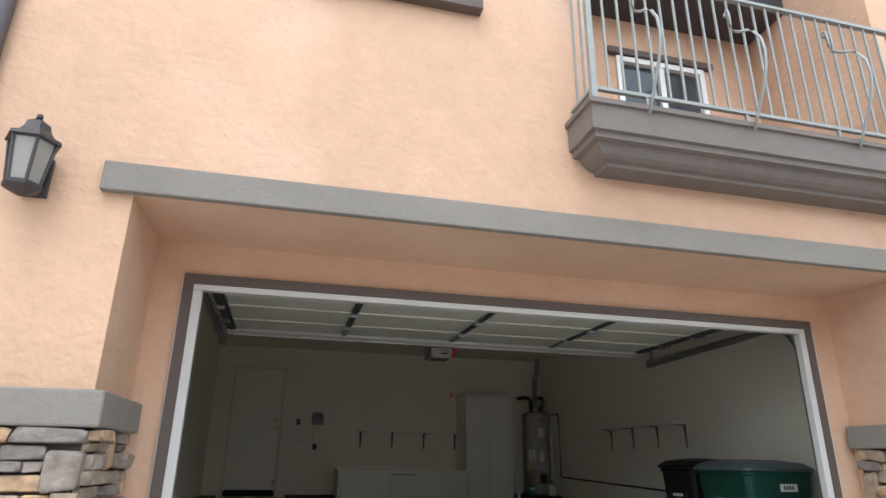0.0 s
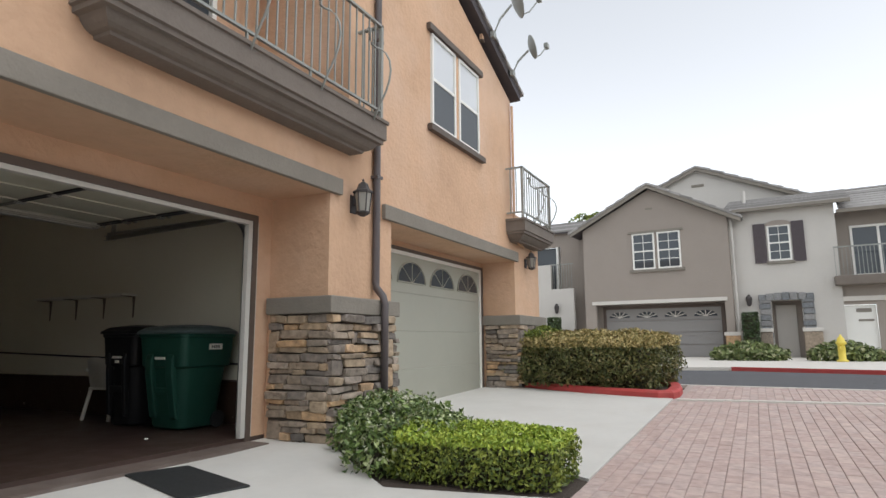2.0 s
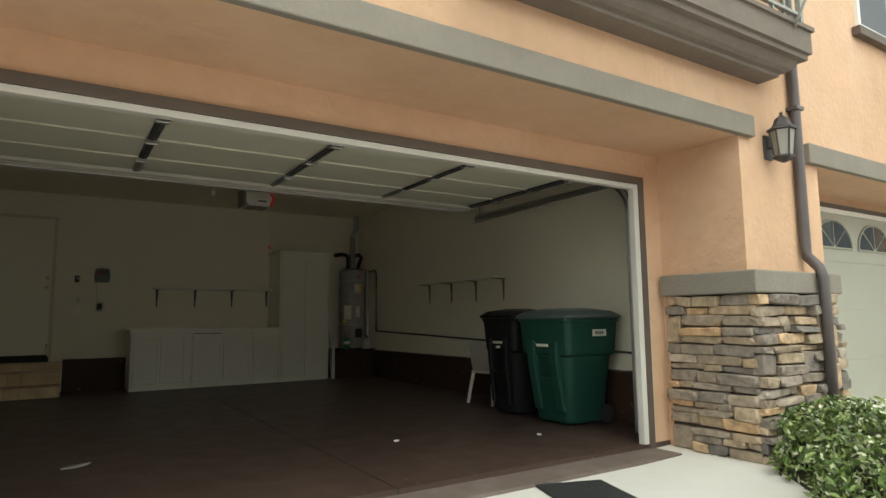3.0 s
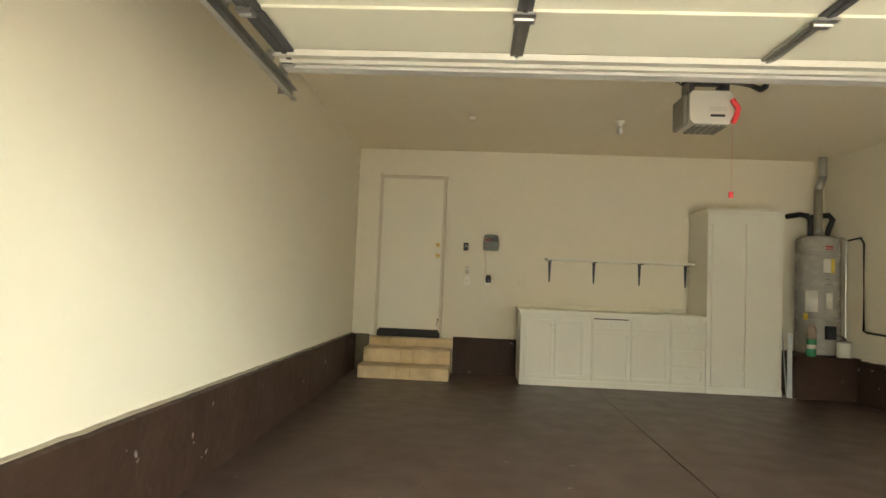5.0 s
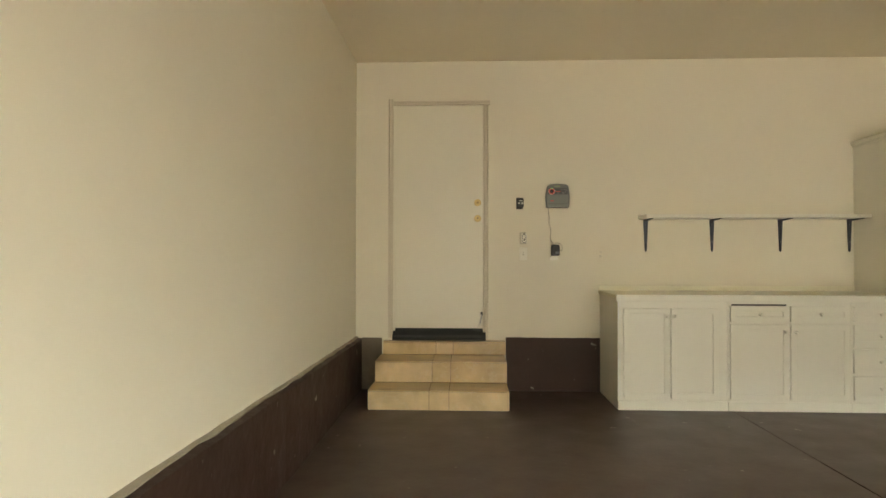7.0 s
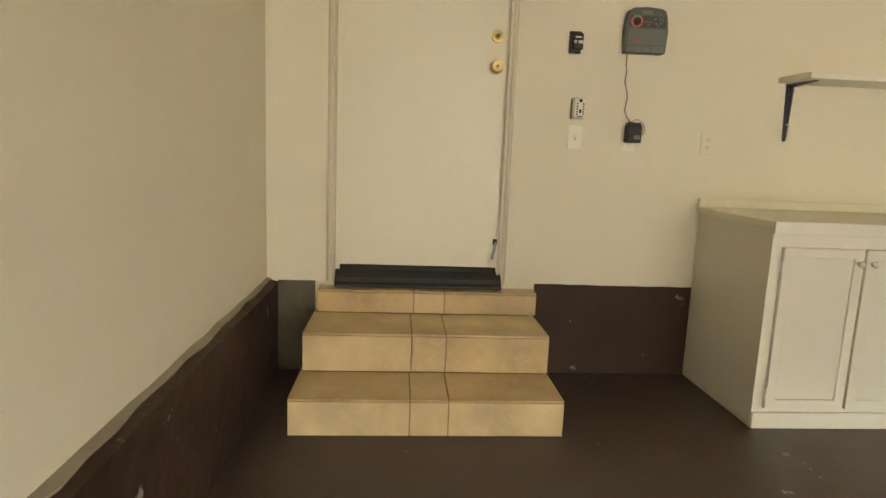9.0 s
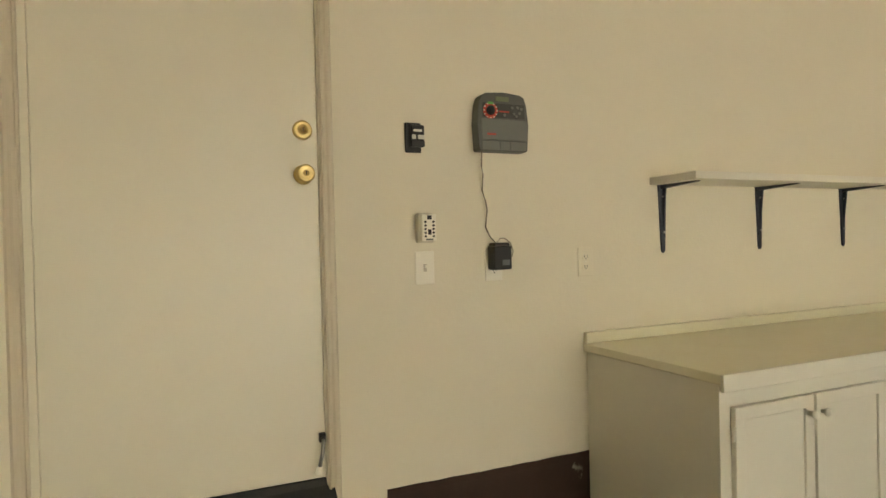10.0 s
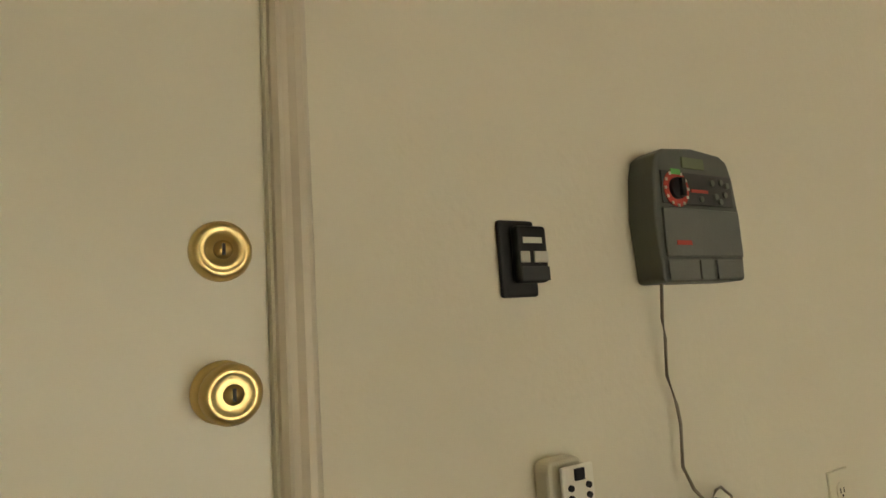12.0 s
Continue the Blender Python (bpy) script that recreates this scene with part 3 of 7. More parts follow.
# ---- the house front ----
FY = -0.77
structure(wall("wall_front_header", STUCCO, "y", 0.0, 0.15, -0.15, GX + 0.15, 0.0, GZ, [(0.52, 5.47, 0.0, 2.17)]), "apricot stucco wall round the garage opening", "wall")
structure(wall("facade_lower", STUCCO, "y", FY, FY + 0.15, -4.0, 12.3, -0.15, 3.2, [(0.33, 5.68, -0.15, 2.43), (6.85, 10.97, -0.15, 2.325)]), "rough apricot stucco house front at garage level", "wall")
structure(wall("facade_upper", STUCCO, "y", FY, FY + 0.15, -4.0, 6.45, 3.2, 6.4, [(3.15, 5.97, 3.2, 6.4), (1.2, 2.25, 4.16, 5.5)]), "rough apricot stucco upper wall", "wall")
bm = bmesh.new()
bm_prism(bm, [(6.45, 3.2), (10.95, 3.2), (10.95, 5.32), (7.0, 6.92), (6.45, 6.70)], "y", FY, FY + 0.15)
structure(part("facade_gable", bm, STUCCO), "rough apricot stucco gable wall with a double window", "wall")
structure(box("facade_return", STUCCO, 10.8, 10.95, FY + 0.15, 3.0, 3.2, 5.28), "apricot stucco return wall beside the end balcony", "wall")
structure(box("facade_back_end", STUCCO, 10.95, 14.0, 0.6, 0.75, 2.6, 5.3), "apricot stucco wall behind the end balcony", "wall")
structure(box("wall_end", STUCCO, 12.15, 12.3, FY + 0.15, 6.0, -0.15, 3.2), "apricot stucco end wall", "wall")
structure(box("recess_floor", SLABBROWN, 3.15, 5.97, FY + 0.15, 0.6, 3.15, 3.25), "balcony floor inside the recess", "floor")
structure(wall("recess_back", STUCCO, "y", 0.6, 0.75, 2.9, 6.45, 3.2, 5.75, [(4.25, 5.3, 3.3, 5.1)]), "apricot stucco wall behind the balcony", "wall")
structure(box("recess_left", STUCCO, 3.0, 3.15, FY + 0.15, 0.6, 3.25, 5.75), "apricot stucco side of the balcony recess", "wall")
structure(box("recess_right", STUCCO, 5.97, 6.12, FY + 0.15, 0.6, 3.25, 5.75), "apricot stucco side of the balcony recess", "wall")
bm = bmesh.new()
arc = [(5.97, 5.75), (5.97, 5.2)] + [(5.97 - 0.45 * (1 - math.cos(a)), 5.2 + 0.55 * math.sin(a)) for a in (math.pi / 2 * k / 8 for k in range(1, 9))]
bm_prism(bm, arc, "y", FY + 0.004, FY + 0.15)
structure(part("recess_arch", bm, STUCCO), "curved stucco corner at the top of the balcony opening", "trim")
structure(box("eave_board", ROOFDARK, 3.15, 5.97, 0.05, 0.6, 5.58, 5.745), "dark brown eave over the balcony window", "roof")
structure(box("soffit", STUCCO, 0.18, 5.83, FY + 0.15, 0.0, 2.43, 2.55), "apricot stucco soffit over the garage opening", "ceiling")
structure(box("soffit_second", STUCCO, 6.7, 11.12, FY + 0.15, 0.1, 2.325, 2.52), "apricot stucco soffit over the neighbouring garage", "ceiling")
structure(box("recess_side_left", STUCCO, 0.18, 0.33, FY + 0.15, 0.0, -0.15, 2.43), "apricot stucco side of the garage recess", "wall")
structure(box("recess_side_right", STUCCO, 5.68, 5.83, FY + 0.15, 0.0, -0.15, 2.43), "apricot stucco side of the garage recess", "wall")
structure(box("second_side_left", STUCCO, 6.70, 6.85, FY + 0.15, 0.1, -0.15, 2.325), "apricot stucco side of the neighbouring garage recess", "wall")
structure(box("second_side_right", STUCCO, 10.97, 11.12, FY + 0.15, 0.1, -0.15, 2.325), "apricot stucco side of the neighbouring garage recess", "wall")
structure(box("lintel_band", TRIMGREY, 0.17, 5.83, FY - 0.055, FY, 2.425, 2.595, None, "", 0.008), "rough grey stucco lintel band over the garage", "trim")
structure(box("lintel_band_second", TRIMGREY, 6.64, 11.06, FY - 0.055, FY, 2.325, 2.50, None, "", 0.008), "rough grey stucco lintel band over the neighbouring garage", "trim")
# brown casing and white stop round the opening
structure(boxes("opening_casing", TRIMBROWN, [(0.525, 0.59, -0.03, 0.0, -0.05, 2.215), (5.39, 5.455, -0.03, 0.0, -0.05, 2.215), (0.59, 5.39, -0.03, 0.0, 2.15, 2.215)]), "dark brown wooden casing round the garage opening", "trim")
structure(boxes("opening_stop", mat("weathered_stop_paint", (0.58, 0.565, 0.52), 0.55, 0.06, 3.0, dirt=0.1, dscale=4.0, dcol=(0.42, 0.39, 0.34)), [(0.515, 0.645, -0.02, 0.04, 0.0, 2.11), (5.335, 5.475, -0.02, 0.04, 0.0, 2.11), (0.515, 5.475, -0.02, 0.04, 2.11, 2.15)], None, "", 0.004), "white painted door stop round the garage opening", "trim")
# roof of the gable
RIDGE, EAVE_RUN, FALL = (7.0, 7.20), {1: 4.16, -1: 1.7}, 0.40
bm = bmesh.new()
for sx in (1, -1):
    run = EAVE_RUN[sx]
    bm_prism(bm, [RIDGE, (RIDGE[0] + sx * run, RIDGE[1] - FALL * run), (RIDGE[0] + sx * run, RIDGE[1] - FALL * run - 0.15), (RIDGE[0], RIDGE[1] - 0.15)], "y", -0.90, 4.0)
structure(part("gable_roof", bm, ROOFDARK), "dark brown gable roof edge with overhanging tiles", "roof")
bm = bmesh.new()
for sx in (1, -1):
    n = 14 if sx > 0 else 6
    for k in range(n):
        r0, r1 = (EAVE_RUN[sx] + 0.04) * k / n, (EAVE_RUN[sx] + 0.04) * ((k + 1) / n + 0.012)
        x0, x1 = RIDGE[0] + sx * r0, RIDGE[0] + sx * r1
        z0, z1 = RIDGE[1] + 0.02 - FALL * r0, RIDGE[1] + 0.02 - FALL * r1
        bm_prism(bm, [(x0, z0 - 0.02), (x1, z1 - 0.02), (x1, z1 + 0.045), (x0, z0 + 0.02)], "y", -0.94, 4.0)
structure(part("gable_roof_tiles", bm, ROOFTILE), "grey concrete roof tiles at the gable edge", "roof")
structure(box("upper_roof", ROOFDARK, -4.2, 3.15, FY - 0.3, 4.0, 6.4, 6.55), "dark roof edge above the upper wall", "roof")
structure(box("house_cap", ROOFDARK, -4.0, 14.0, 0.95, 7.5, 6.2, 6.4), "flat closing roof of the house", "roof")
structure(wall("house_rear", STUCCO, "y", 7.6, 7.75, -4.0, 14.0, -0.15, 6.4), "stucco rear wall of the house", "wall")
structure(wall("house_side", STUCCO, "x", -4.15, -4.0, FY, 7.75, -0.15, 6.4), "stucco side wall of the house", "wall")
structure(wall("house_other_side", STUCCO, "x", 14.0, 14.15, 0.6, 7.75, -0.15, 6.4), "stucco end wall of the house", "wall")


# unseen house row behind the walk's start, added to block low sky light
closing = structure(wall("closing_row", CLOSING, "y", -16.2, -16.0, -24.0, 14.0, -0.3, 5.6), "unseen off-white stucco row added to block low sky light", "wall")
bm = bmesh.new()
bm_prism(bm, [(-15.7, 5.45), (-15.7, 5.6), (-20.0, 7.1), (-20.0, 6.95)], "x", -24.4, 14.4)
part("roof", bm, ROOFDARK, closing, "unseen dark roof of the added row")


# ---- stone pillars with grey caps ----
def stone_meshes(count):
    out = []
    rng = random.Random(11)
    for k in range(count):
        bm = bmesh.new()
        bm_box(bm, -0.5, 0.5, -0.5, 0.5, -0.5, 0.5)
        for v in bm.verts:
            v.co += Vector((rng.uniform(-0.09, 0.05), rng.uniform(-0.12, 0.08), rng.uniform(-0.16, 0.08)))
        bmesh.ops.bevel(bm, geom=list(bm.edges), offset=0.095, segments=1, affect="EDGES", clamp_overlap=True)
        bmesh.ops.recalc_face_normals(bm, faces=bm.faces)
        me = bpy.data.meshes.new("stone")
        bm.to_mesh(me)
        bm.free()
        for p in me.polygons:
            p.use_smooth = p.area < 0.25
        me.materials.append(STONE)
        out.append(me)
    return out


STONES = stone_meshes(24)


def lay_stone(parent, rng, along, u, w, z, h, plane, out):
    d = rng.uniform(0.06, 0.125)
    ob = new("stone", rng.choice(STONES))
    ob.parent = parent
    off = plane + out * (d / 2 - 0.035)
    c, zc = u + w / 2, z + h / 2
    size = Matrix.Diagonal((w * 0.965, d, h * 0.91, 1))
    tilt = rng.uniform(-2.5, 2.5) if w > 0.1 else rng.uniform(-5, 5)
    ob.matrix_basis = (pose(c, off, zc, 0, tilt, 0) if along == "x" else pose(off, c, zc, 0, tilt, 90)) @ size


def stone_face(parent, rng, along, u0, u1, plane, z0, z1, out):
    """Ledge stone on one face: thin uneven courses, with a taller stone across two or three of them here and there."""
    heights = []
    while sum(heights) < z1 - z0 - 0.05:
        heights.append(rng.uniform(0.048, 0.095))
    fit = (z1 - z0) / sum(heights)
    heights = [h * fit for h in heights]
    taken = {k: [] for k in range(len(heights) + 3)}
    z = z0
    for k, h in enumerate(heights):
        u = u0
        while u < u1 - 0.015:
            stop = min([a for a, b in taken[k] if b > u + 0.001] + [u1])
            inside = [b for a, b in taken[k] if a - 0.001 <= u < b]
            if inside:
                u = inside[0]
                continue
            w = min(rng.uniform(0.11, 0.40), stop - u)
            if stop - u - w < 0.07:
                w = stop - u
            span = rng.choice((2, 3)) if w < 0.27 and rng.random() < 0.13 and k + 2 < len(heights) else 1
            tall = sum(heights[k:k + span])
            if span > 1 and any(a < u + w and b > u for j in range(1, span) for a, b in taken[k + j]):
                span, tall = 1, h
            for j in range(1, span):
                taken[k + j].append((u, u + w))
            lay_stone(parent, rng, along, u, w, z + rng.uniform(-0.006, 0.006), tall * rng.uniform(0.92, 1.04), plane, out)
            u += w
        z += h


def pillar(name, x0, x1, y1, zb, zc, capz, left, right, label):
    core = structure(box(name, MORTAR, x0 + (0.035 if left else 0), x1 - (0.035 if right else 0), FY - 0.055, y1, zb, zc), label, "pillar")
    rng = random.Random(name)
    stone_face(core, rng, "x", x0, x1, FY - 0.055, zb, zc, -1)
    if left:
        stone_face(core, rng, "y", FY - 0.05, y1, x0 + 0.035, zb, zc, -1)
    if right:
        stone_face(core, rng, "y", FY - 0.05, y1, x1 - 0.035, zb, zc, 1)
    return core


def cap_band(name, x0, x1, y1, z0, z1, label):
    return structure(box(name, TRIMGREY, x0, x1, FY - 0.115, y1, z0, z1, None, "", 0.012), label, "trim")


pillar("stone_pillar", 5.64, 6.83, -0.05, -0.12, 1.2, 1.37, True, True, "stacked brown and grey ledge stone at the foot of the pillar")
cap_band("pillar_cap", 5.59, 6.87, -0.04, 1.2, 1.372, "rough grey cap on the stone pillar")
pillar("stone_pillar_outer", -1.0, 0.37, -0.05, -0.12, 1.2, 1.37, False, True, "stacked brown ledge stone beside the garage opening")
cap_band("pillar_cap_outer", -1.05, 0.41, -0.04, 1.2, 1.372, "rough grey cap on the outer stone pillar")
pillar("stone_pillar_far", 10.93, 12.34, -0.2, 0.0, 1.2, 1.37, True, True, "stacked brown ledge stone of the neighbouring pillar")
cap_band("pillar_cap_far", 10.88, 12.38, -0.16, 1.2, 1.372, "rough grey cap on the neighbouring stone pillar")


# ---- wall lanterns ----
def lantern(x, z):
    t = thing("wall_lantern", x, FY, z, "weathered dark metal lantern with frosted panes on the stucco wall", "lantern", "lanterns on the house front")
    bm = bmesh.new()
    bm_box(bm, -0.05, 0.05, -0.02, 0.0, -0.06, 0.12)
    bm_tube(bm, [(0, -0.01, 0.02), (0, -0.06, 0.03), (0, -0.10, 0.0)], 0.012, 8)
    part("backplate", bm, LANTERN, t, "", 0.006)
    bm = bmesh.new()
    bm_lathe(bm, [(0.012, 0.245), (0.03, 0.235), (0.05, 0.22), (0.058, 0.19), (0.075, 0.165), (0.105, 0.15), (0.108, 0.135), (0.09, 0.13)], 6, pose(0, -0.13, 0))
    bm_lathe(bm, [(0.001, 0.275), (0.012, 0.268), (0.014, 0.255), (0.006, 0.246), (0.02, 0.243)], 8, pose(0, -0.13, 0))
    part("roof", bm, LANTERN, t)
    for k in range(6):
        a = math.pi / 3 * k
        bm = bmesh.new()
        bm_tube(bm, [(0.09 * math.cos(a), -0.13 + 0.09 * math.sin(a), 0.135), (0.064 * math.cos(a), -0.13 + 0.064 * math.sin(a), -0.055)], 0.007, 6)
        part("bar", bm, LANTERN, t)
    bm = bmesh.new()
    bm_lathe(bm, [(0.062, -0.058), (0.085, 0.13)], 6, pose(0, -0.13, 0))
    part("panes", bm, LAMPGLASS, t, "frosted grey panes")
    bm = bmesh.new()
    bm_lathe(bm, [(0.02, -0.10), (0.05, -0.085), (0.075, -0.07), (0.078, -0.055), (0.066, -0.05)], 6, pose(0, -0.13, 0))
    part("base", bm, LANTERN, t)
    return t


first_lamp = lantern(6.07, 2.345)
copy_thing(first_lamp, pose(-0.14, FY, 2.425) @ Matrix.Scale(1.23, 4))
copy_thing(first_lamp, pose(11.55, FY, 2.32) @ Matrix.Scale(0.95, 4))
first_lamp.scale = (1.04, 1.04, 1.10)


# ---- downspouts ----
def downspout(name, x, z0, z1, kink, label):
    bm = bmesh.new()
    y = FY - 0.05
    if kink:
        bm_tube(bm, [(x - 0.16, y, z1), (x - 0.14, y, z1 - 0.12), (x - 0.02, y, z1 - 0.36), (x, y, z1 - 0.46), (x, y, kink + 0.12), (x, y - 0.005, kink + 0.06), (x + 0.01, y - 0.09, kink - 0.04), (x + 0.01, y - 0.115, kink - 0.12), (x + 0.01, y - 0.115, z0)], 0.042, 10)
    else:
        bm_tube(bm, [(x, y, z1), (x, y, z0)], 0.042, 10)
    t = thing(name, 0, 0, 0, label, "downspout", "downspouts")
    smoothed(part("pipe", bm, DOWNSPOUT, t))
    for z in (2.75, 4.4):
        box("strap", DOWNSPOUT, x - 0.055, x + 0.055, y - 0.047, FY, z, z + 0.03, t)
    return t


downspout("downspout", 6.46, -0.09, 5.75, 1.45, "dark brown metal downspout bending out over the stone cap")
downspout("downspout", -0.5, 1.37, 6.3, 0, "dark brown metal downspout on the upper wall")
bm = bmesh.new()
bm_tube(bm, [(10.9, FY - 0.05, 5.2), (10.9, FY - 0.05, 2.75), (10.98, FY - 0.06, 2.68), (11.3, FY - 0.06, 2.62)], 0.025, 8)
t = thing("downspout", 0, 0, 0, "slim apricot painted pipe at the wall's end", "downspout", "downspouts")
part("pipe", bm, STUCCO, t)

# ---- balconies ----
def balcony(x0, x1, yf, zt, label, top, group, curves):
    """A corbelled slab with a railing of upright bars and bowed scrolls."""
    w, d = x1 - x0, FY - yf
    t = thing("balcony", x0, FY, zt, label, "balcony", group)
    bm = bmesh.new()
    rings = []
    # the mould steps in towards the wall from the slab's edge
    prof = [(-0.02, 0.0), (-0.02, -0.035), (0.0, -0.04), (0.0, -0.215), (0.025, -0.222), (0.025, -0.262), (0.07, -0.266), (0.085, -0.295), (0.11, -0.325), (0.14, -0.345), (0.175, -0.355), (0.18, -0.378)]
    for i, z in prof:
        rings.append([bm.verts.new(p) for p in ((i, 0, z), (i, -d + i, z), (w - i, -d + i, z), (w - i, 0, z))])
    for r, s in zip(rings, rings[1:]):
        for k in range(3):
            bm.faces.new((r[k], r[k + 1], s[k + 1], s[k]))
    bm.faces.new(rings[0])
    bm.faces.new(rings[-1][::-1])
    part("slab", bm, SLABBROWN, t, "", 0.0)
    rail = new("railing")
    rail.parent = t
    bm = bmesh.new()
    bm_box(bm, 0.03, w - 0.03, -d + 0.03, -d + 0.07, top - 0.025, top)
    bm_box(bm, 0.03, 0.07, -d + 0.07, 0.0, top - 0.025, top)
    bm_box(bm, w - 0.07, w - 0.03, -d + 0.07, 0.0, top - 0.025, top)
    part("top_rail", bm, IRON, rail)
    bm = bmesh.new()
    bm_box(bm, 0.035, w - 0.035, -d + 0.035, -d + 0.065, 0.10, 0.125)
    bm_box(bm, 0.035, 0.065, -d + 0.065, 0.0, 0.10, 0.125)
    bm_box(bm, w - 0.065, w - 0.035, -d + 0.065, 0.0, 0.10, 0.125)
    part("bottom_rail", bm, IRON, rail)
    for x in (0.05, w - 0.05):
        box("post", IRON, x - 0.02, x + 0.02, -d + 0.03, -d + 0.07, 0.0, top, rail)
    count = int((w - 0.1) / 0.115)
    step = (w - 0.1) / count
    bm = bmesh.new()
    bm_box(bm, -0.007, 0.007, -0.007, 0.007, 0.125, top - 0.025)
    base = part("bar", bm, IRON, rail)
    base.matrix_basis = pose(0.05 + step, -d + 0.05, 0)
    spots = [(0.05 + step * k, -d + 0.05) for k in range(2, count)]
    spots += [(x, -d + 0.05 + s) for x in (0.05, w - 0.05) for s in (0.11, 0.22)]
    for x, y in spots:
        b = new("bar", base.data)
        b.parent = rail
        b.matrix_basis = pose(x, y, 0)
    for k in range(4):
        x = 0.05 + (w - 0.1) * (k + 0.5) / 4
        box("foot", IRON, x - 0.01, x + 0.01, -d + 0.04, -d + 0.06, -0.0, 0.10, rail)
    out = [(0.0, 0.93), (0.02, 0.96), (0.0, 0.985), (-0.02, 0.96), (-0.02, 0.84), (-0.035, 0.78), (-0.09, 0.73), (-0.16, 0.69), (-0.22, 0.63), (-0.265, 0.54), (-0.28, 0.43), (-0.265, 0.32), (-0.225, 0.21), (-0.17, 0.11), (-0.115, 0.01), (-0.075, -0.075)]
    out = [(a, z * top / 1.115) for a, z in out]
    for cx in curves:
        bm = bmesh.new()
        bm_tube(bm, [(cx - x0, -d + 0.05 + a, z) for a, z in out], 0.011, 8)
        smoothed(part("scroll", bm, IRON, rail))
    return t


balcony(2.96, 6.19, -1.12, 3.285, "brown corbelled stucco balcony with a grey iron railing of bowed scrolls", 1.115, "balconies", [3.36, 4.16, 5.04, 5.9])
balcony(10.6, 12.26, -1.12, 3.03, "brown corbelled end balcony with a grey iron railing", 0.93, "balconies", [11.0, 11.75])


# ---- windows of the front ----
def double_window():
    w1 = structure(new("window_1"), "white double sash window with screens, brown header and sill", "window")
    x0, x1, z0, z1 = 7.84, 9.44, 3.86, 5.20
    y = FY
    boxes("header", TRIMBROWN, [(7.73, 9.55, y - 0.07, y, 5.21, 5.31)], w1, "brown wooden header", 0.006)
    boxes("window_sill", TRIMBROWN, [(7.75, 9.58, y - 0.08, y, 3.76, 3.85)], w1, "brown wooden sill", 0.006)
    for a, b in ((x0, 8.59), (8.70, x1)):
        frame_box("window_frame", WHITE, a, b, y - 0.035, y + 0.0, z0, z1, 0.045, w1)
        zm = (z0 + z1) / 2
        box("meeting_rail", WHITE, a + 0.045, b - 0.045, y - 0.03, y, zm - 0.02, zm + 0.025, w1)
        box("pane", GLASS_PALE, a + 0.045, b - 0.045, y - 0.012, y - 0.004, zm + 0.025, z1 - 0.045, w1, "pane painted pale as if reflecting the sky")
        box("pane", SCREEN, a + 0.045, b - 0.045, y - 0.018, y - 0.008, z0 + 0.045, zm - 0.02, w1, "dark insect screen")
    box("mullion", STUCCO, 8.59, 8.70, y - 0.02, y, z0, z1, w1, "stucco mullion")


double_window()
w2 = structure(new("window_2"), "white framed balcony window behind the railing", "window")
frame_box("window_frame", WHITE, 4.25, 5.3, 0.57, 0.72, 3.3, 5.1, 0.06, w2)
box("mullion", WHITE, 4.75, 4.81, 0.58, 0.70, 3.36, 5.04, w2)
box("pane", GLASS, 4.31, 4.75, 0.63, 0.645, 3.36, 5.04, w2)
box("pane", GLASS, 4.81, 5.24, 0.63, 0.645, 3.36, 5.04, w2)
box("header", TRIMBROWN, 4.15, 5.4, 0.54, 0.6, 5.11, 5.18, w2, "brown wooden header")
w3 = structure(new("window_3"), "upper window with a brown wooden sill", "window")
box("window_sill", TRIMBROWN, 1.1, 2.33, FY - 0.09, FY, 4.06, 4.16, w3, "brown wooden sill", 0.006)
frame_box("window_frame", WHITE, 1.2, 2.25, FY + 0.01, FY + 0.06, 4.16, 5.5, 0.05, w3)
box("pane", GLASS, 1.25, 2.2, FY + 0.03, FY + 0.04, 4.21, 5.45, w3)


# ---- vents under the gable, dishes on its edge ----
for x, z, h in ((8.55, 6.28, 0.26), (9.62, 5.98, 0.12)):
    t = thing("wall_vent", x, FY, z, "small stucco-coloured vent under the gable", "vent", "vents under the gable")
    box("body", STUCCO, -0.04, 0.04, -0.05, 0.0, -h / 2, h / 2, t)
    box("louvre", TRIMBROWN, -0.045, 0.045, -0.06, 0.0, -h / 2 - 0.03, -h / 2, t)


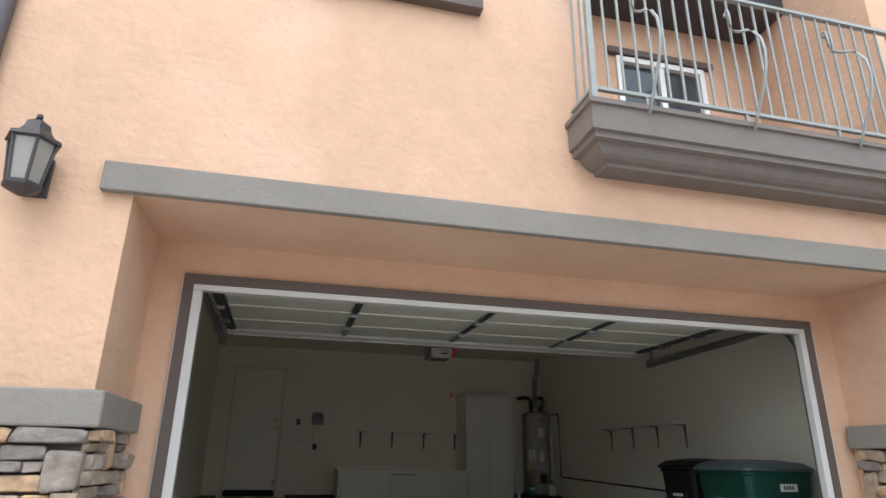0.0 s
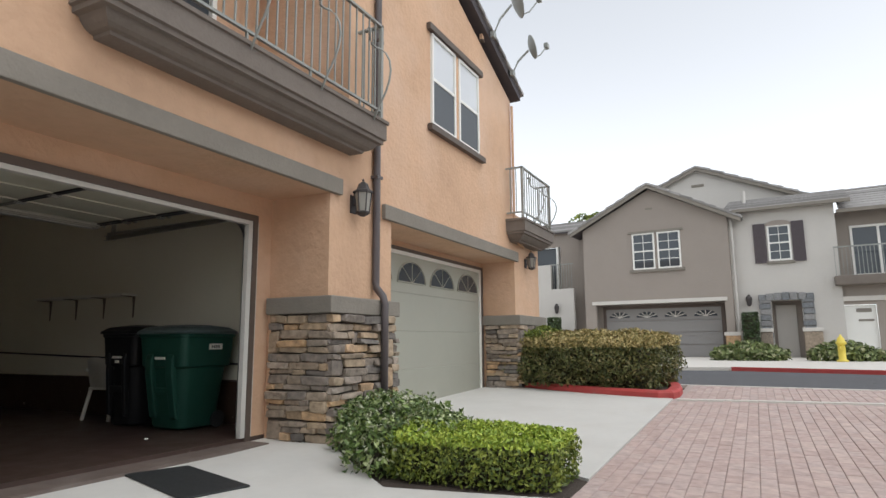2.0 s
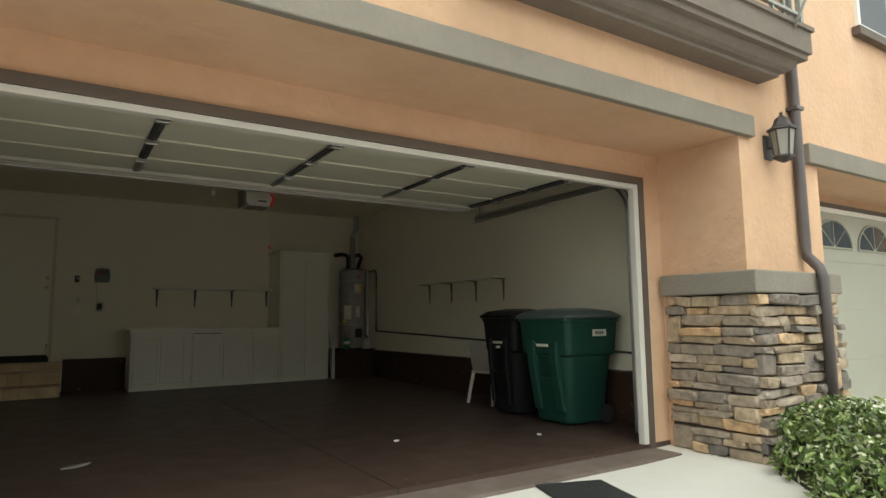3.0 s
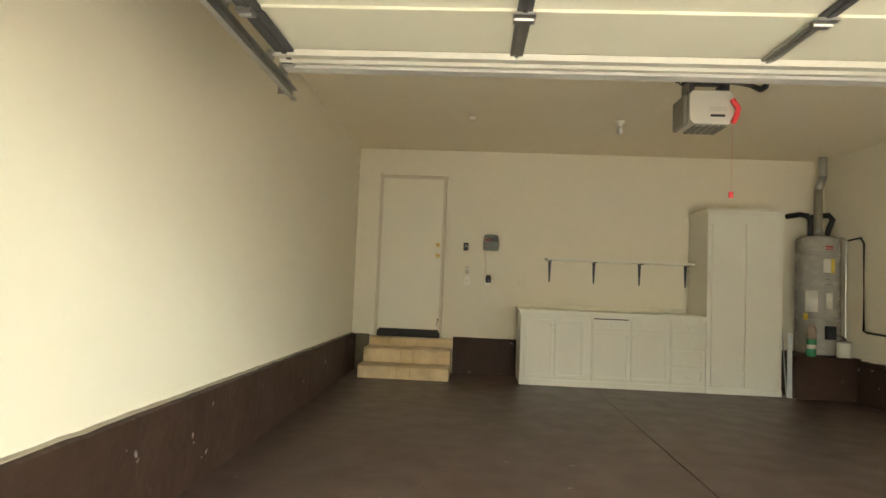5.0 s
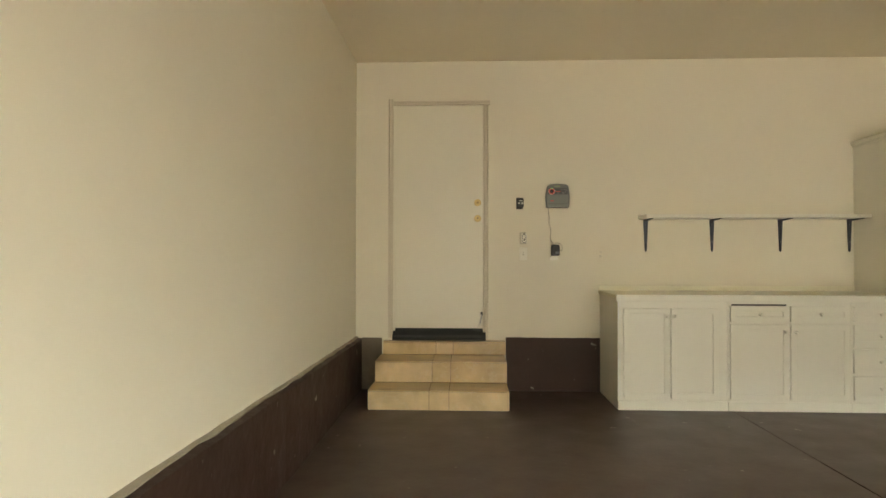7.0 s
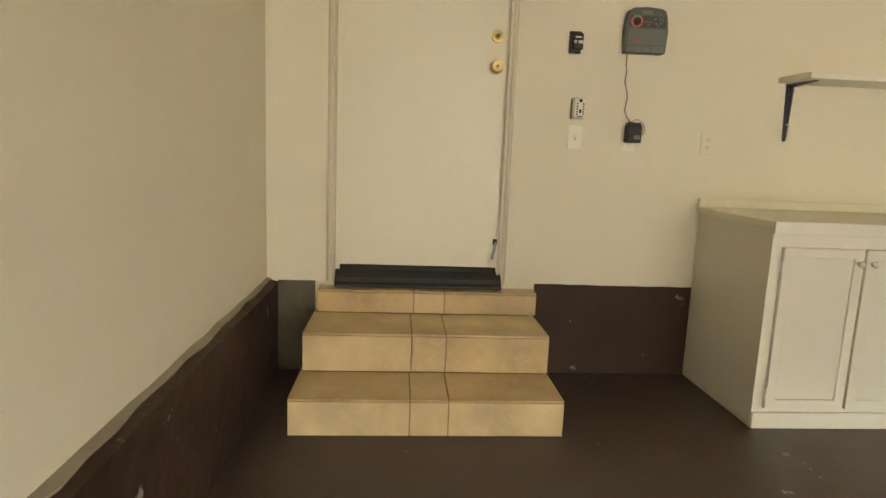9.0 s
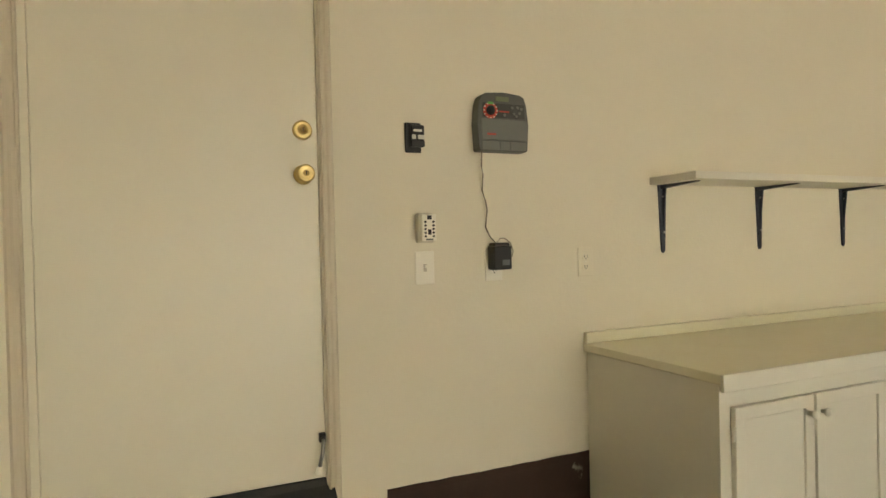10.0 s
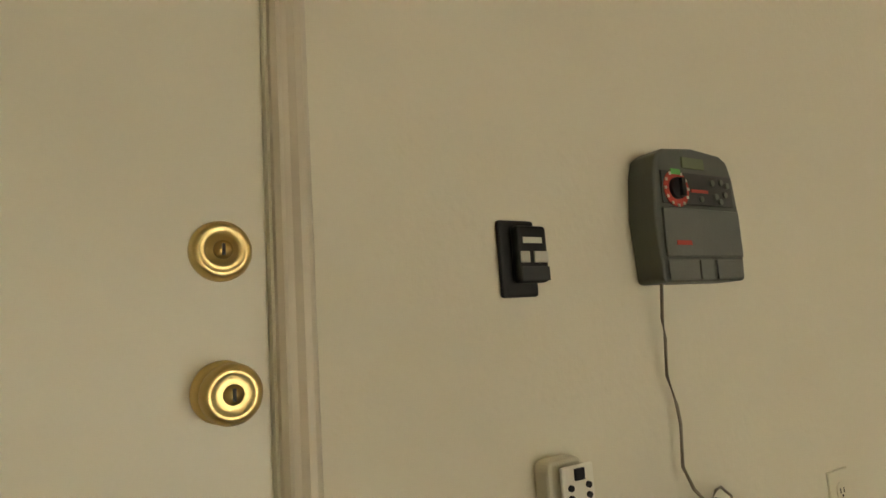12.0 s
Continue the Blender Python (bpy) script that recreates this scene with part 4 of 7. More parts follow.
def dish(x, y, z, dx, dz, size):
    t = thing("satellite_dish", x, y, z, "grey satellite dish on a bent arm at the roof edge", "satellite dish", "dishes on the roof edge")
    bm = bmesh.new()
    bm_box(bm, -0.06, 0.06, -0.03, 0.03, -0.05, 0.05)
    part("mount", bm, IRON, t)
    bm = bmesh.new()
    bm_tube(bm, [(0, 0, 0), (dx * 0.5, -0.10, dz * 0.5), (dx, -0.28, dz * 0.9)], 0.02, 8)
    part("arm", bm, IRON, t)
    turn = Matrix.Translation((dx, -0.30, dz)) @ Vector((0.45, -0.84, 0.30)).to_track_quat("Z", "Y").to_matrix().to_4x4()
    bm = bmesh.new()
    prof = [(size * r, size * (0.28 * r * r)) for r in (0.02, 0.2, 0.4, 0.6, 0.8, 0.95, 1.0)]
    prof += [(size * 1.0, size * 0.28 + 0.012)] + [(size * r, size * (0.28 * r * r) + 0.012) for r in (0.9, 0.6, 0.3, 0.02)]
    bm_lathe(bm, prof, 28, turn @ Matrix.Diagonal((0.92, 1.05, 1, 1)))
    smoothed(part("reflector", bm, IRON, t))
    bm = bmesh.new()
    tip = turn @ Vector((size * 0.1, -size * 0.3, size * 1.5))
    bm_tube(bm, [turn @ Vector((0, -size * 0.95, size * 0.2)), turn @ Vector((0, -size * 0.9, size * 0.7)), tip], 0.012, 6)
    bm_box(bm, tip.x - 0.06, tip.x + 0.06, tip.y - 0.035, tip.y + 0.035, tip.z - 0.03, tip.z + 0.05)
    part("feed_arm", bm, IRON, t)
    return t


dish(9.73, -0.96, 6.02, 0.16, 0.62, 0.30)
dish(10.62, -0.96, 5.70, 0.08, 0.46, 0.21)


# ---- the neighbour's garage door ----
def panel_door(name, x0, x1, y, z0, z1, material, label, arches, parent=None):
    t = structure(new(name), label, "garage door")
    n = 4
    h = (z1 - z0) / n
    for k in range(n):
        bm = bmesh.new()
        bm_box(bm, x0, x1, y, y + 0.05, z0 + h * k + 0.001, z0 + h * (k + 1) - 0.001)
        part("panel", bm, material, t, "", 0.0015)
    cell = (x1 - x0) / arches
    for k in range(arches):
        cx = x0 + cell * (k + 0.5)
        zb, w = z1 - h * 0.72, cell * 0.40
        pts = [(cx - w, zb), (cx + w, zb)] + [(cx + w * math.cos(a), zb + h * 0.55 * math.sin(a)) for a in (math.pi * j / 14 for j in range(1, 14))]
        bm = bmesh.new()
        bm_prism(bm, pts, "y", y - 0.008, y - 0.001)
        pane = part("pane", bm, GLASS, t, "dark arched pane")
        bm = bmesh.new()
        rim = [(cx - w - 0.02, y - 0.01, zb)] + [(cx + (w + 0.02) * math.cos(a), y - 0.01, zb + (h * 0.55 + 0.02) * math.sin(a)) for a in (math.pi * (14 - j) / 14 for j in range(1, 14))] + [(cx + w + 0.02, y - 0.01, zb)]
        bm_tube(bm, rim, 0.012, 6)
        bm_tube(bm, [(cx - w - 0.02, y - 0.01, zb), (cx + w + 0.02, y - 0.01, zb)], 0.012, 6)
        for a in (0.8, 1.57, 2.34):
            bm_tube(bm, [(cx, y - 0.011, zb), (cx + w * math.cos(a), y - 0.011, zb + h * 0.55 * math.sin(a))], 0.005, 5)
        part("pane_rim", bm, material, t)
    return t


structure(wall("second_header", STUCCO, "y", 0.1, 0.2, 6.7, 11.12, -0.15, 2.52), "stucco wall behind the neighbouring garage door", "wall")
panel_door("garage_door_2", 6.98, 10.80, -0.14, 0.0, 2.14, GARDOOR, "grey-green sectional garage door with arched panes", 4)
structure(boxes("second_casing", TRIMBROWN, [(6.86, 6.93, -0.17, 0.0, -0.05, 2.24), (10.86, 10.93, -0.17, 0.0, -0.0, 2.24), (6.93, 10.86, -0.17, 0.0, 2.19, 2.24)]), "dark brown casing round the neighbouring garage door", "trim")
structure(boxes("second_stop", WHITE, [(6.93, 6.98, -0.16, 0.0, -0.0, 2.19), (10.80, 10.86, -0.16, 0.0, -0.0, 2.19), (6.98, 10.80, -0.16, 0.0, 2.14, 2.19)]), "white door stop round the neighbouring garage door", "trim")
structure(boxes("second_reveal", STUCCO, [(6.85, 10.97, -0.13, 0.1, 2.24, 2.325), (10.93, 10.97, -0.13, 0.1, 0.0, 2.24)]), "stucco reveal over the neighbouring garage door", "wall")

# ---- door mat on the driveway ----
t = thing("door_mat", 4.02, -0.83, gz(4) + 0.041, "worn flat black rubber mat lying on the concrete driveway", "mat", "", -17)
bm = bmesh.new()
bm_prism(bm, [(-0.24, -0.52), (0.24, -0.50), (0.24, 0.50), (-0.23, 0.52)], "z", 0.0, 0.014)
part("sheet", bm, RUBBER, t, "", 0.004)


# ---- the open garage door overhead ----
def overhead_door():
    """Sections lying level under the ceiling, seen from their framed inner side."""
    x0, x1, y0, z = 0.62, 5.14, 0.16, 2.27
    joints = [0.0, 0.36, 0.89, 1.44, 2.0]
    t = thing("open_garage_door", x0, y0, z, "open sectional garage door with cream inner panels under the ceiling", "garage door")
    w, n = x1 - x0, 4
    for a, b in zip(joints, joints[1:]):
        part("section", _section(w, a + 0.002, b - 0.002), GARDOOR_IN, t)
    for k in range(1, 4):
        x = w * k / 4
        for j, (a, b) in enumerate(zip(joints, joints[1:])):
            bm = bmesh.new()
            bm_box(bm, x - 0.030, x + 0.030, a + 0.01, b - 0.01, -0.014, 0.0)
            bm_box(bm, x - 0.010, x + 0.010, a + 0.03, b - 0.03, -0.022, -0.014)
            # dark metal stands for backlit steel; only the last section keeps bright steel
            part("stile", bm, STEEL if j == 3 else DARKMETAL, t, "grey steel stile", 0.003)
        for y in joints[1:-1]:
            bm = bmesh.new()
            bm_box(bm, x - 0.042, x + 0.042, y - 0.045, y - 0.012, -0.028, -0.016)
            bm_box(bm, x - 0.042, x + 0.042, y + 0.012, y + 0.045, -0.028, -0.016)
            bm_cyl(bm, (x - 0.035, y, -0.028), (x + 0.035, y, -0.028), 0.009, seg=8)
            part("hinge", bm, STEEL, t, "galvanised hinge")
    for a, b in zip(joints, joints[1:]):
        for x in (0.045, w - 0.045):
            bm = bmesh.new()
            bm_box(bm, x - 0.045, x + 0.045, a + 0.006, b - 0.006, -0.016, 0.0)
            bm_box(bm, x - 0.012, x + 0.012, a + 0.05, b - 0.05, -0.024, -0.016)
            # the backlit look is put into the end stiles' dark colour
            part("end_stile", bm, DARKMETAL, t, "steel end stile in a backlit dark tone", 0.003)
    for y in joints[1:]:
        for x in (0.03, w - 0.03):
            bm = bmesh.new()
            bm_box(bm, x - 0.03, x + 0.03, y - 0.05, y + 0.02, -0.034, -0.017)
            bm_cyl(bm, (x - 0.025, y - 0.015, -0.036), (x + 0.025, y - 0.015, -0.036), 0.009, seg=8)
            part("end_hinge", bm, STEEL, t, "galvanised end hinge")
    # the strut and the doubled rail along the far edge
    e = joints[-1]
    bm = bmesh.new()
    pts = [(e - 0.14, -0.002), (e - 0.13, -0.028), (e - 0.10, -0.028), (e - 0.09, -0.02), (e - 0.06, -0.02), (e - 0.05, -0.034), (e - 0.02, -0.034), (e - 0.01, -0.002)]
    bm_prism(bm, pts, "x", 0.0, w)
    part("strut", bm, STRUT, t, "ribbed pale stiffening rail")
    boxes("edge_strip", ALLOY, [(0.0, w, e, e + 0.075, -0.042, -0.036), (0.0, w, e, e + 0.004, -0.036, 0.03)], t, "bright aluminium edge strip")
    for sgn, x in ((-1, -0.005), (1, w + 0.005)):
        for y in joints[1:]:
            bm = bmesh.new()
            bm_cyl(bm, (x, y - 0.03, 0.01), (x + sgn * 0.055, y - 0.03, 0.01), 0.009, seg=8)
            bm_cyl(bm, (x + sgn * 0.04, y - 0.03, 0.01), (x + sgn * 0.065, y - 0.03, 0.01), 0.026, seg=14)
            part("roller", bm, STEEL, t)
    return t


def _section(w, ya, yb):
    """One section: a flat panel with a narrow folded lip along both joints."""
    bm = bmesh.new()
    bm_box(bm, 0.0, w, ya, yb, 0.004, 0.045)
    bm_box(bm, 0.0, w, ya, ya + 0.014, -0.006, 0.004)
    bm_box(bm, 0.0, w, yb - 0.022, yb, -0.008, 0.004)
    return bm


overhead_door()


def track(name, x, sgn):
    """A side track: it climbs the jamb, bends and runs back to its hanger."""
    t = thing(name, x, 0.16, 0.0, "galvanised steel garage door track hung from the ceiling", "door track", "garage door tracks")
    path = [(0, 0.0, 0.05), (0, 0.0, 1.95)] + [(0, 0.26 * (1 - math.cos(a)), 1.95 + 0.29 * math.sin(a)) for a in (math.pi / 2 * k / 6 for k in range(1, 7))] + [(0, 2.36, 2.20)]
    bm = bmesh.new()
    prev = None
    for i, p in enumerate(path):
        a, b = Vector(path[max(i - 1, 0)]), Vector(path[min(i + 1, len(path) - 1)])
        dd = (b - a).normalized()
        up = Vector((1, 0, 0)).cross(dd)
        ring = [bm.verts.new(Vector(p) + Vector((sx, 0, 0)) + up * u) for sx, u in ((0.0, -0.03), (sgn * 0.03, -0.03), (sgn * 0.03, -0.026), (sgn * 0.004, -0.026), (sgn * 0.004, 0.026), (sgn * 0.03, 0.026), (sgn * 0.03, 0.03), (0.0, 0.03))]
        if prev:
            for k in range(8):
                bm.faces.new((prev[k], prev[(k + 1) % 8], ring[(k + 1) % 8], ring[k]))
        prev = ring
    part("rail", bm, STEEL, t)
    bm = bmesh.new()
    bm_box(bm, -sgn * 0.002, -sgn * 0.005, 2.24, 2.28, 2.17, GZ)
    bm_box(bm, -sgn * 0.004, -sgn * 0.04, 2.24, 2.244, 2.17, GZ)
    part("hanger", bm, STEEL, t, "perforated steel hanger angle")
    bm = bmesh.new()
    bm_box(bm, -sgn * 0.005, -sgn * 0.008, 0.6, 2.36, 2.235, 2.275)
    part("stiffener", bm, STEEL, t)
    return t


track("door_track", 0.555, 1)
track("door_track", 5.50, -1)


def opener():
    t = thing("garage_door_opener", 2.91, 3.10, 2.265, "beige ceiling garage door opener with a red pull cord", "door opener")
    bm = bmesh.new()
    bm_prism(bm, [(0.0, 0.03), (0.03, 0.0), (0.25, 0.0), (0.28, 0.03), (0.28, 0.18), (0.25, 0.215), (0.02, 0.215), (0.0, 0.19)], "y", 0.0, 0.25)
    part("housing", bm, mat("opener_beige_plastic", (0.47, 0.455, 0.39), 0.45, 0.05, 6.0), t, "beige plastic housing", 0.008)
    box("lens_cover", mat("smoked_lens_cover", (0.14, 0.13, 0.105), 0.35, 0.05, 12.0), -0.03, -0.001, 0.015, 0.24, -0.005, 0.19, t, "smoky light cover", 0.012)
    belly = mat("opener_grey_belly", (0.17, 0.165, 0.14), 0.5, 0.05, 12.0)
    for k in range(5):
        box("vent_slot", belly, 0.04 + 0.042 * k, 0.07 + 0.042 * k, 0.02, 0.23, -0.012, 0.0, t)
    box("slot", BLACK, 0.13, 0.22, -0.003, 0.0, 0.045, 0.06, t)
    box("name_plate", mat("opener_name_plate", (0.42, 0.40, 0.34), 0.5, 0.05, 12.0), 0.12, 0.23, -0.003, 0.0, 0.08, 0.11, t)
    for x, lean in ((0.03, 0.10), (0.25, -0.06)):
        bm = bmesh.new()
        bm_box(bm, x - 0.015, x + 0.015, 0.05, 0.20, 0.216, 0.29)
        bm_tube(bm, [(x, 0.15, 0.28), (x + lean, 0.22, GZ - 2.265)], 0.012, 6)
        part("hanger_strap", bm, DARKMETAL, t, "dark steel hanger strap")
    box("hanger_bar", DARKMETAL, 0.0, 0.29, 0.13, 0.17, 0.29, 0.31, t)
    bm = bmesh.new()
    bm_box(bm, 0.15, 0.20, -2.88, 0.02, 0.265, 0.295)
    bm_box(bm, 0.168, 0.182, -2.88, 0.02, 0.295, 0.32)
    part("rail", bm, DARKMETAL, t, "dark steel drive rail")
    bm = bmesh.new()
    bm_box(bm, 0.12, 0.23, -0.24, -0.04, 0.235, 0.30)
    part("trolley", bm, BLACK, t, "", 0.006)
    bm = bmesh.new()
    bm_tube(bm, [(0.175, -0.15, 0.22), (0.175, -0.40, 0.12), (0.17, -0.58, 0.03), (0.168, -0.64, 0.03)], 0.016, 6)
    bm_tube(bm, [(0.168, -0.64, 0.03), (0.165, -0.70, 0.12), (0.16, -0.84, 0.08)], 0.014, 6)
    bm_tube(bm, [(0.17, -0.60, 0.085), (0.165, -0.68, 0.09), (0.16, -0.84, 0.03)], 0.014, 6)
    part("door_arm", bm, BLACK, t, "black bent door arm")
    bm = bmesh.new()
    bm_tube(bm, [(-0.02 + 0.018 * math.cos(a), 0.05 + 0.012 * a, 0.27 + 0.018 * math.sin(a) + 0.006 * a) for a in (0.6 * k for k in range(34))], 0.004, 5)
    part("coiled_wire", bm, BLACK, t)
    bm = bmesh.new()
    bm_tube(bm, [(0.25, -0.03, 0.15), (0.285, -0.035, 0.09), (0.275, -0.03, 0.04), (0.255, -0.03, 0.0)], 0.017, 6)
    part("pull_tag", bm, CORDRED, t, "red plastic pull tag")
    bm = bmesh.new()
    bm_tube(bm, [(0.255, -0.03, 0.0), (0.250, -0.03, -0.43)], 0.0006, 4)
    part("cord", bm, CORDRED, t)
    box("grip", CORDRED, 0.237, 0.263, -0.038, -0.022, -0.47, -0.43, t, "red pull grip", 0.004)
    return t


opener()

# a bare lamp holder and a smoke sensor under the ceiling
t = thing("ceiling_lamp_holder", 3.09, 5.7, GZ, "white ceiling lamp holder with a bare unlit bulb", "ceiling lamp")
bm = bmesh.new()
bm_lathe(bm, [(0.055, 0.0), (0.055, -0.012), (0.03, -0.03), (0.024, -0.06)], 18)
part("base", bm, PLASTICWHITE, t, "", 0, True)
bm = bmesh.new()
bm_lathe(bm, [(0.018, -0.06), (0.032, -0.085), (0.034, -0.11), (0.024, -0.135), (0.004, -0.145)], 16)
part("bulb", bm, mat("unlit_bulb_glass", (0.75, 0.74, 0.68), 0.15, 0.02, 5.0), t, "", 0, True)
t = thing("ceiling_sensor", 1.52, 5.7, GZ, "small round white sensor on the ceiling", "sensor")
bm = bmesh.new()
bm_lathe(bm, [(0.045, 0.0), (0.045, -0.015), (0.025, -0.026), (0.004, -0.028)], 18)
part("body", bm, PLASTICWHITE, t, "", 0, True)


# ---- house door ----
door = structure(new("door_1"), "closed plain cream painted house door with brass deadbolt and knob", "door")
door.matrix_basis = pose(0, GY, 0)
box("slab", DOORWHITE, 0.36, 1.155, 0.012, 0.052, 0.555, 2.585, door, "smooth cream door slab", 0.003)
bm = bmesh.new()
for a, b in ((0.335, 0.36), (1.155, 1.18)):
    bm_box(bm, a, b, 0.0, 0.15, 0.53, 2.585)
bm_box(bm, 0.335, 1.18, 0.0, 0.15, 2.585, 2.605)
part("door_frame", bm, DOORWHITE, door)


def casing(name, x0, x1, z0, z1, upright, mirror):
    """A moulded casing with rounded ridges."""
    prof = [(u * 0.95, v) for u, v in ((0.0, 0.0), (0.0, -0.012), (0.006, -0.017), (0.012, -0.012), (0.02, -0.011), (0.028, -0.016), (0.036, -0.016), (0.042, -0.010), (0.048, 0.0))]
    bm = bmesh.new()
    if upright:
        pts = [((x1 - u) if mirror else (x0 + u), v) for u, v in prof]
        bm_prism(bm, pts, "z", z0, z1)
    else:
        bm_prism(bm, [(v, z0 + u) for u, v in prof], "x", x0, x1)
    return part(name, bm, CASING, door, "moulded cream casing")


CASING = mat("casing_beige_paint", (0.62, 0.56, 0.445), 0.4, 0.04, 6.0)
casing("casing", 0.282, 0.34, 0.47, 2.638, True, True)
casing("casing", 1.158, 1.206, 0.47, 2.58, True, False)
casing("casing", 0.34, 1.216, 2.58, 2.638, False, False)
for z, kind in ((1.695, "deadbolt"), (1.551, "knob")):
    bm = bmesh.new()
    m = pose(1.106, 0.012, z, 90, 0, 0)
    if kind == "deadbolt":
        bm_lathe(bm, [(0.032, 0.0), (0.032, 0.004), (0.029, 0.010), (0.024, 0.0135), (0.0225, 0.0125), (0.015, 0.0125), (0.0145, 0.0145), (0.002, 0.0145)], 32, m)
        k = part("deadbolt", bm, BRASS, door, "polished brass deadbolt", 0, True)
    else:
        bm_lathe(bm, [(0.032, 0.0), (0.032, 0.004), (0.026, 0.010), (0.014, 0.014), (0.013, 0.020), (0.022, 0.026), (0.029, 0.033), (0.030, 0.040), (0.027, 0.046), (0.021, 0.050), (0.0195, 0.048), (0.011, 0.0495), (0.002, 0.0495)], 32, m)
        k = part("knob", bm, BRASS, door, "polished brass door knob", 0, True)
    top = 0.0155 if kind == "deadbolt" else 0.0505
    bm = bmesh.new()
    bm_lathe(bm, [(0.010, 0.0), (0.0095, 0.002), (0.001, 0.002)], 20, pose(1.106, 0.012 - top + 0.001, z, 90, 0, 0))
    part("key_plug", bm, BRASSDARK, k, "worn key plug", 0, True)
    box("keyhole", BLACK, 1.1045, 1.1075, 0.012 - top - 0.004, 0.012 - top - 0.001, z - 0.006, z + 0.006, k)
bm = bmesh.new()
bm_prism(bm, [(-0.075, 0.455), (-0.075, 0.468), (-0.055, 0.478), (-0.045, 0.500), (-0.03, 0.512), (0.0, 0.532), (0.012, 0.552), (0.05, 0.552), (0.05, 0.455)], "x", 0.34, 1.178)
part("sill_plate", bm, RUBBER, door, "black rubber door sill", 0.003)
bm = bmesh.new()
bm_box(bm, 1.133, 1.153, -0.008, 0.012, 0.675, 0.705)
bm_cyl(bm, (1.143, -0.008, 0.69), (1.143, -0.018, 0.69), 0.008, seg=12)
stopper = part("kick_stop", bm, BLACK, door, "small kick-down door stop", 0.002)
bm = bmesh.new()
bm_tube(bm, [(1.143, -0.016, 0.69), (1.138, -0.022, 0.65), (1.126, -0.024, 0.60)], 0.0065, 8)
part("arm", bm, STEEL, stopper, "bright metal arm", 0, True)
bm = bmesh.new()
bm_cyl(bm, (1.127, -0.024, 0.605), (1.123, -0.026, 0.583), 0.010, 0.013, 12)
part("foot", bm, PLATE, stopper, "pale rubber foot")


# ---- tiled steps ----
def steps():
    t = thing("tiled_steps", 0.0, 0.0, 0.0, "three tan travertine tiled steps below the house door", "steps")
    spec = [(0.232, 1.343, 6.645, 6.945, 0.0, 0.157), (0.244, 1.343, 6.945, 7.285, 0.157, 0.334), (0.262, 1.353, 7.285, GY, 0.334, 0.450)]
    for x0, x1, y0, y1, z0, z1 in spec:
        back = GY
        body = box("core", GROUT, x0 + 0.012, x1 - 0.012, y0 + 0.011, back - 0.001, z0, z1 - 0.011, t, "dark grout")
        w = x1 - x0
        cuts = [x0, x0 + w * 0.435, x0 + w * 0.575, x1]
        for a, b in zip(cuts, cuts[1:]):
            box("riser_tile", TILE, a + 0.0025, b - 0.0025, y0, y0 + 0.011, z0 + 0.003, z1 - 0.0135, t, "", 0.0012)
            box("tread_tile", TILE, a + 0.0025, b - 0.0025, y0 - 0.003, (y1 if y1 < GY else GY) - 0.002, z1 - 0.0095, z1, t, "", 0.0025)
        for a, b in ((x0, x0 + 0.011), (x1 - 0.011, x1)):
            box("side_tile", TILE, a, b, y0 + 0.012, GY - 0.002, z0 + 0.001, z1 - 0.012, t, "", 0.001)
    return t


steps()


# ---- cabinets ----
def raised_door(name, x0, x1, z0, z1, y, parent, knob_x, knob_z, label=""):
    """A framed door with a sunk field, a knob and hinges."""
    f = 0.042
    d = wall(name, CABWHITE, "y", y - 0.02, y, x0, x1, z0, z1, [(x0 + f, x1 - f, z0 + f, z1 - f)], parent, label, 0.003)
    box("field", CABWHITE, x0 + f - 0.004, x1 - f + 0.004, y - 0.012, y - 0.001, z0 + f - 0.004, z1 - f + 0.004, d)
    if knob_x is not None:
        bm = bmesh.new()
        bm_lathe(bm, [(0.007, 0.0), (0.006, 0.010), (0.013, 0.016), (0.014, 0.022), (0.008, 0.027), (0.001, 0.028)], 14, pose(knob_x, y - 0.02, knob_z, 90, 0, 0))
        part("knob", bm, CABWHITE, d, "white painted knob", 0, True)
    return d


def hinge(parent, x, z, y):
    bm = bmesh.new()
    bm_cyl(bm, (x, y - 0.024, z - 0.025), (x, y - 0.024, z + 0.025), 0.005, seg=8)
    bm_box(bm, x - 0.012, x + 0.012, y - 0.022, y - 0.019, z - 0.02, z + 0.02)
    return part("hinge", bm, CABWHITE, parent, "painted-over hinge")


CY = 6.745


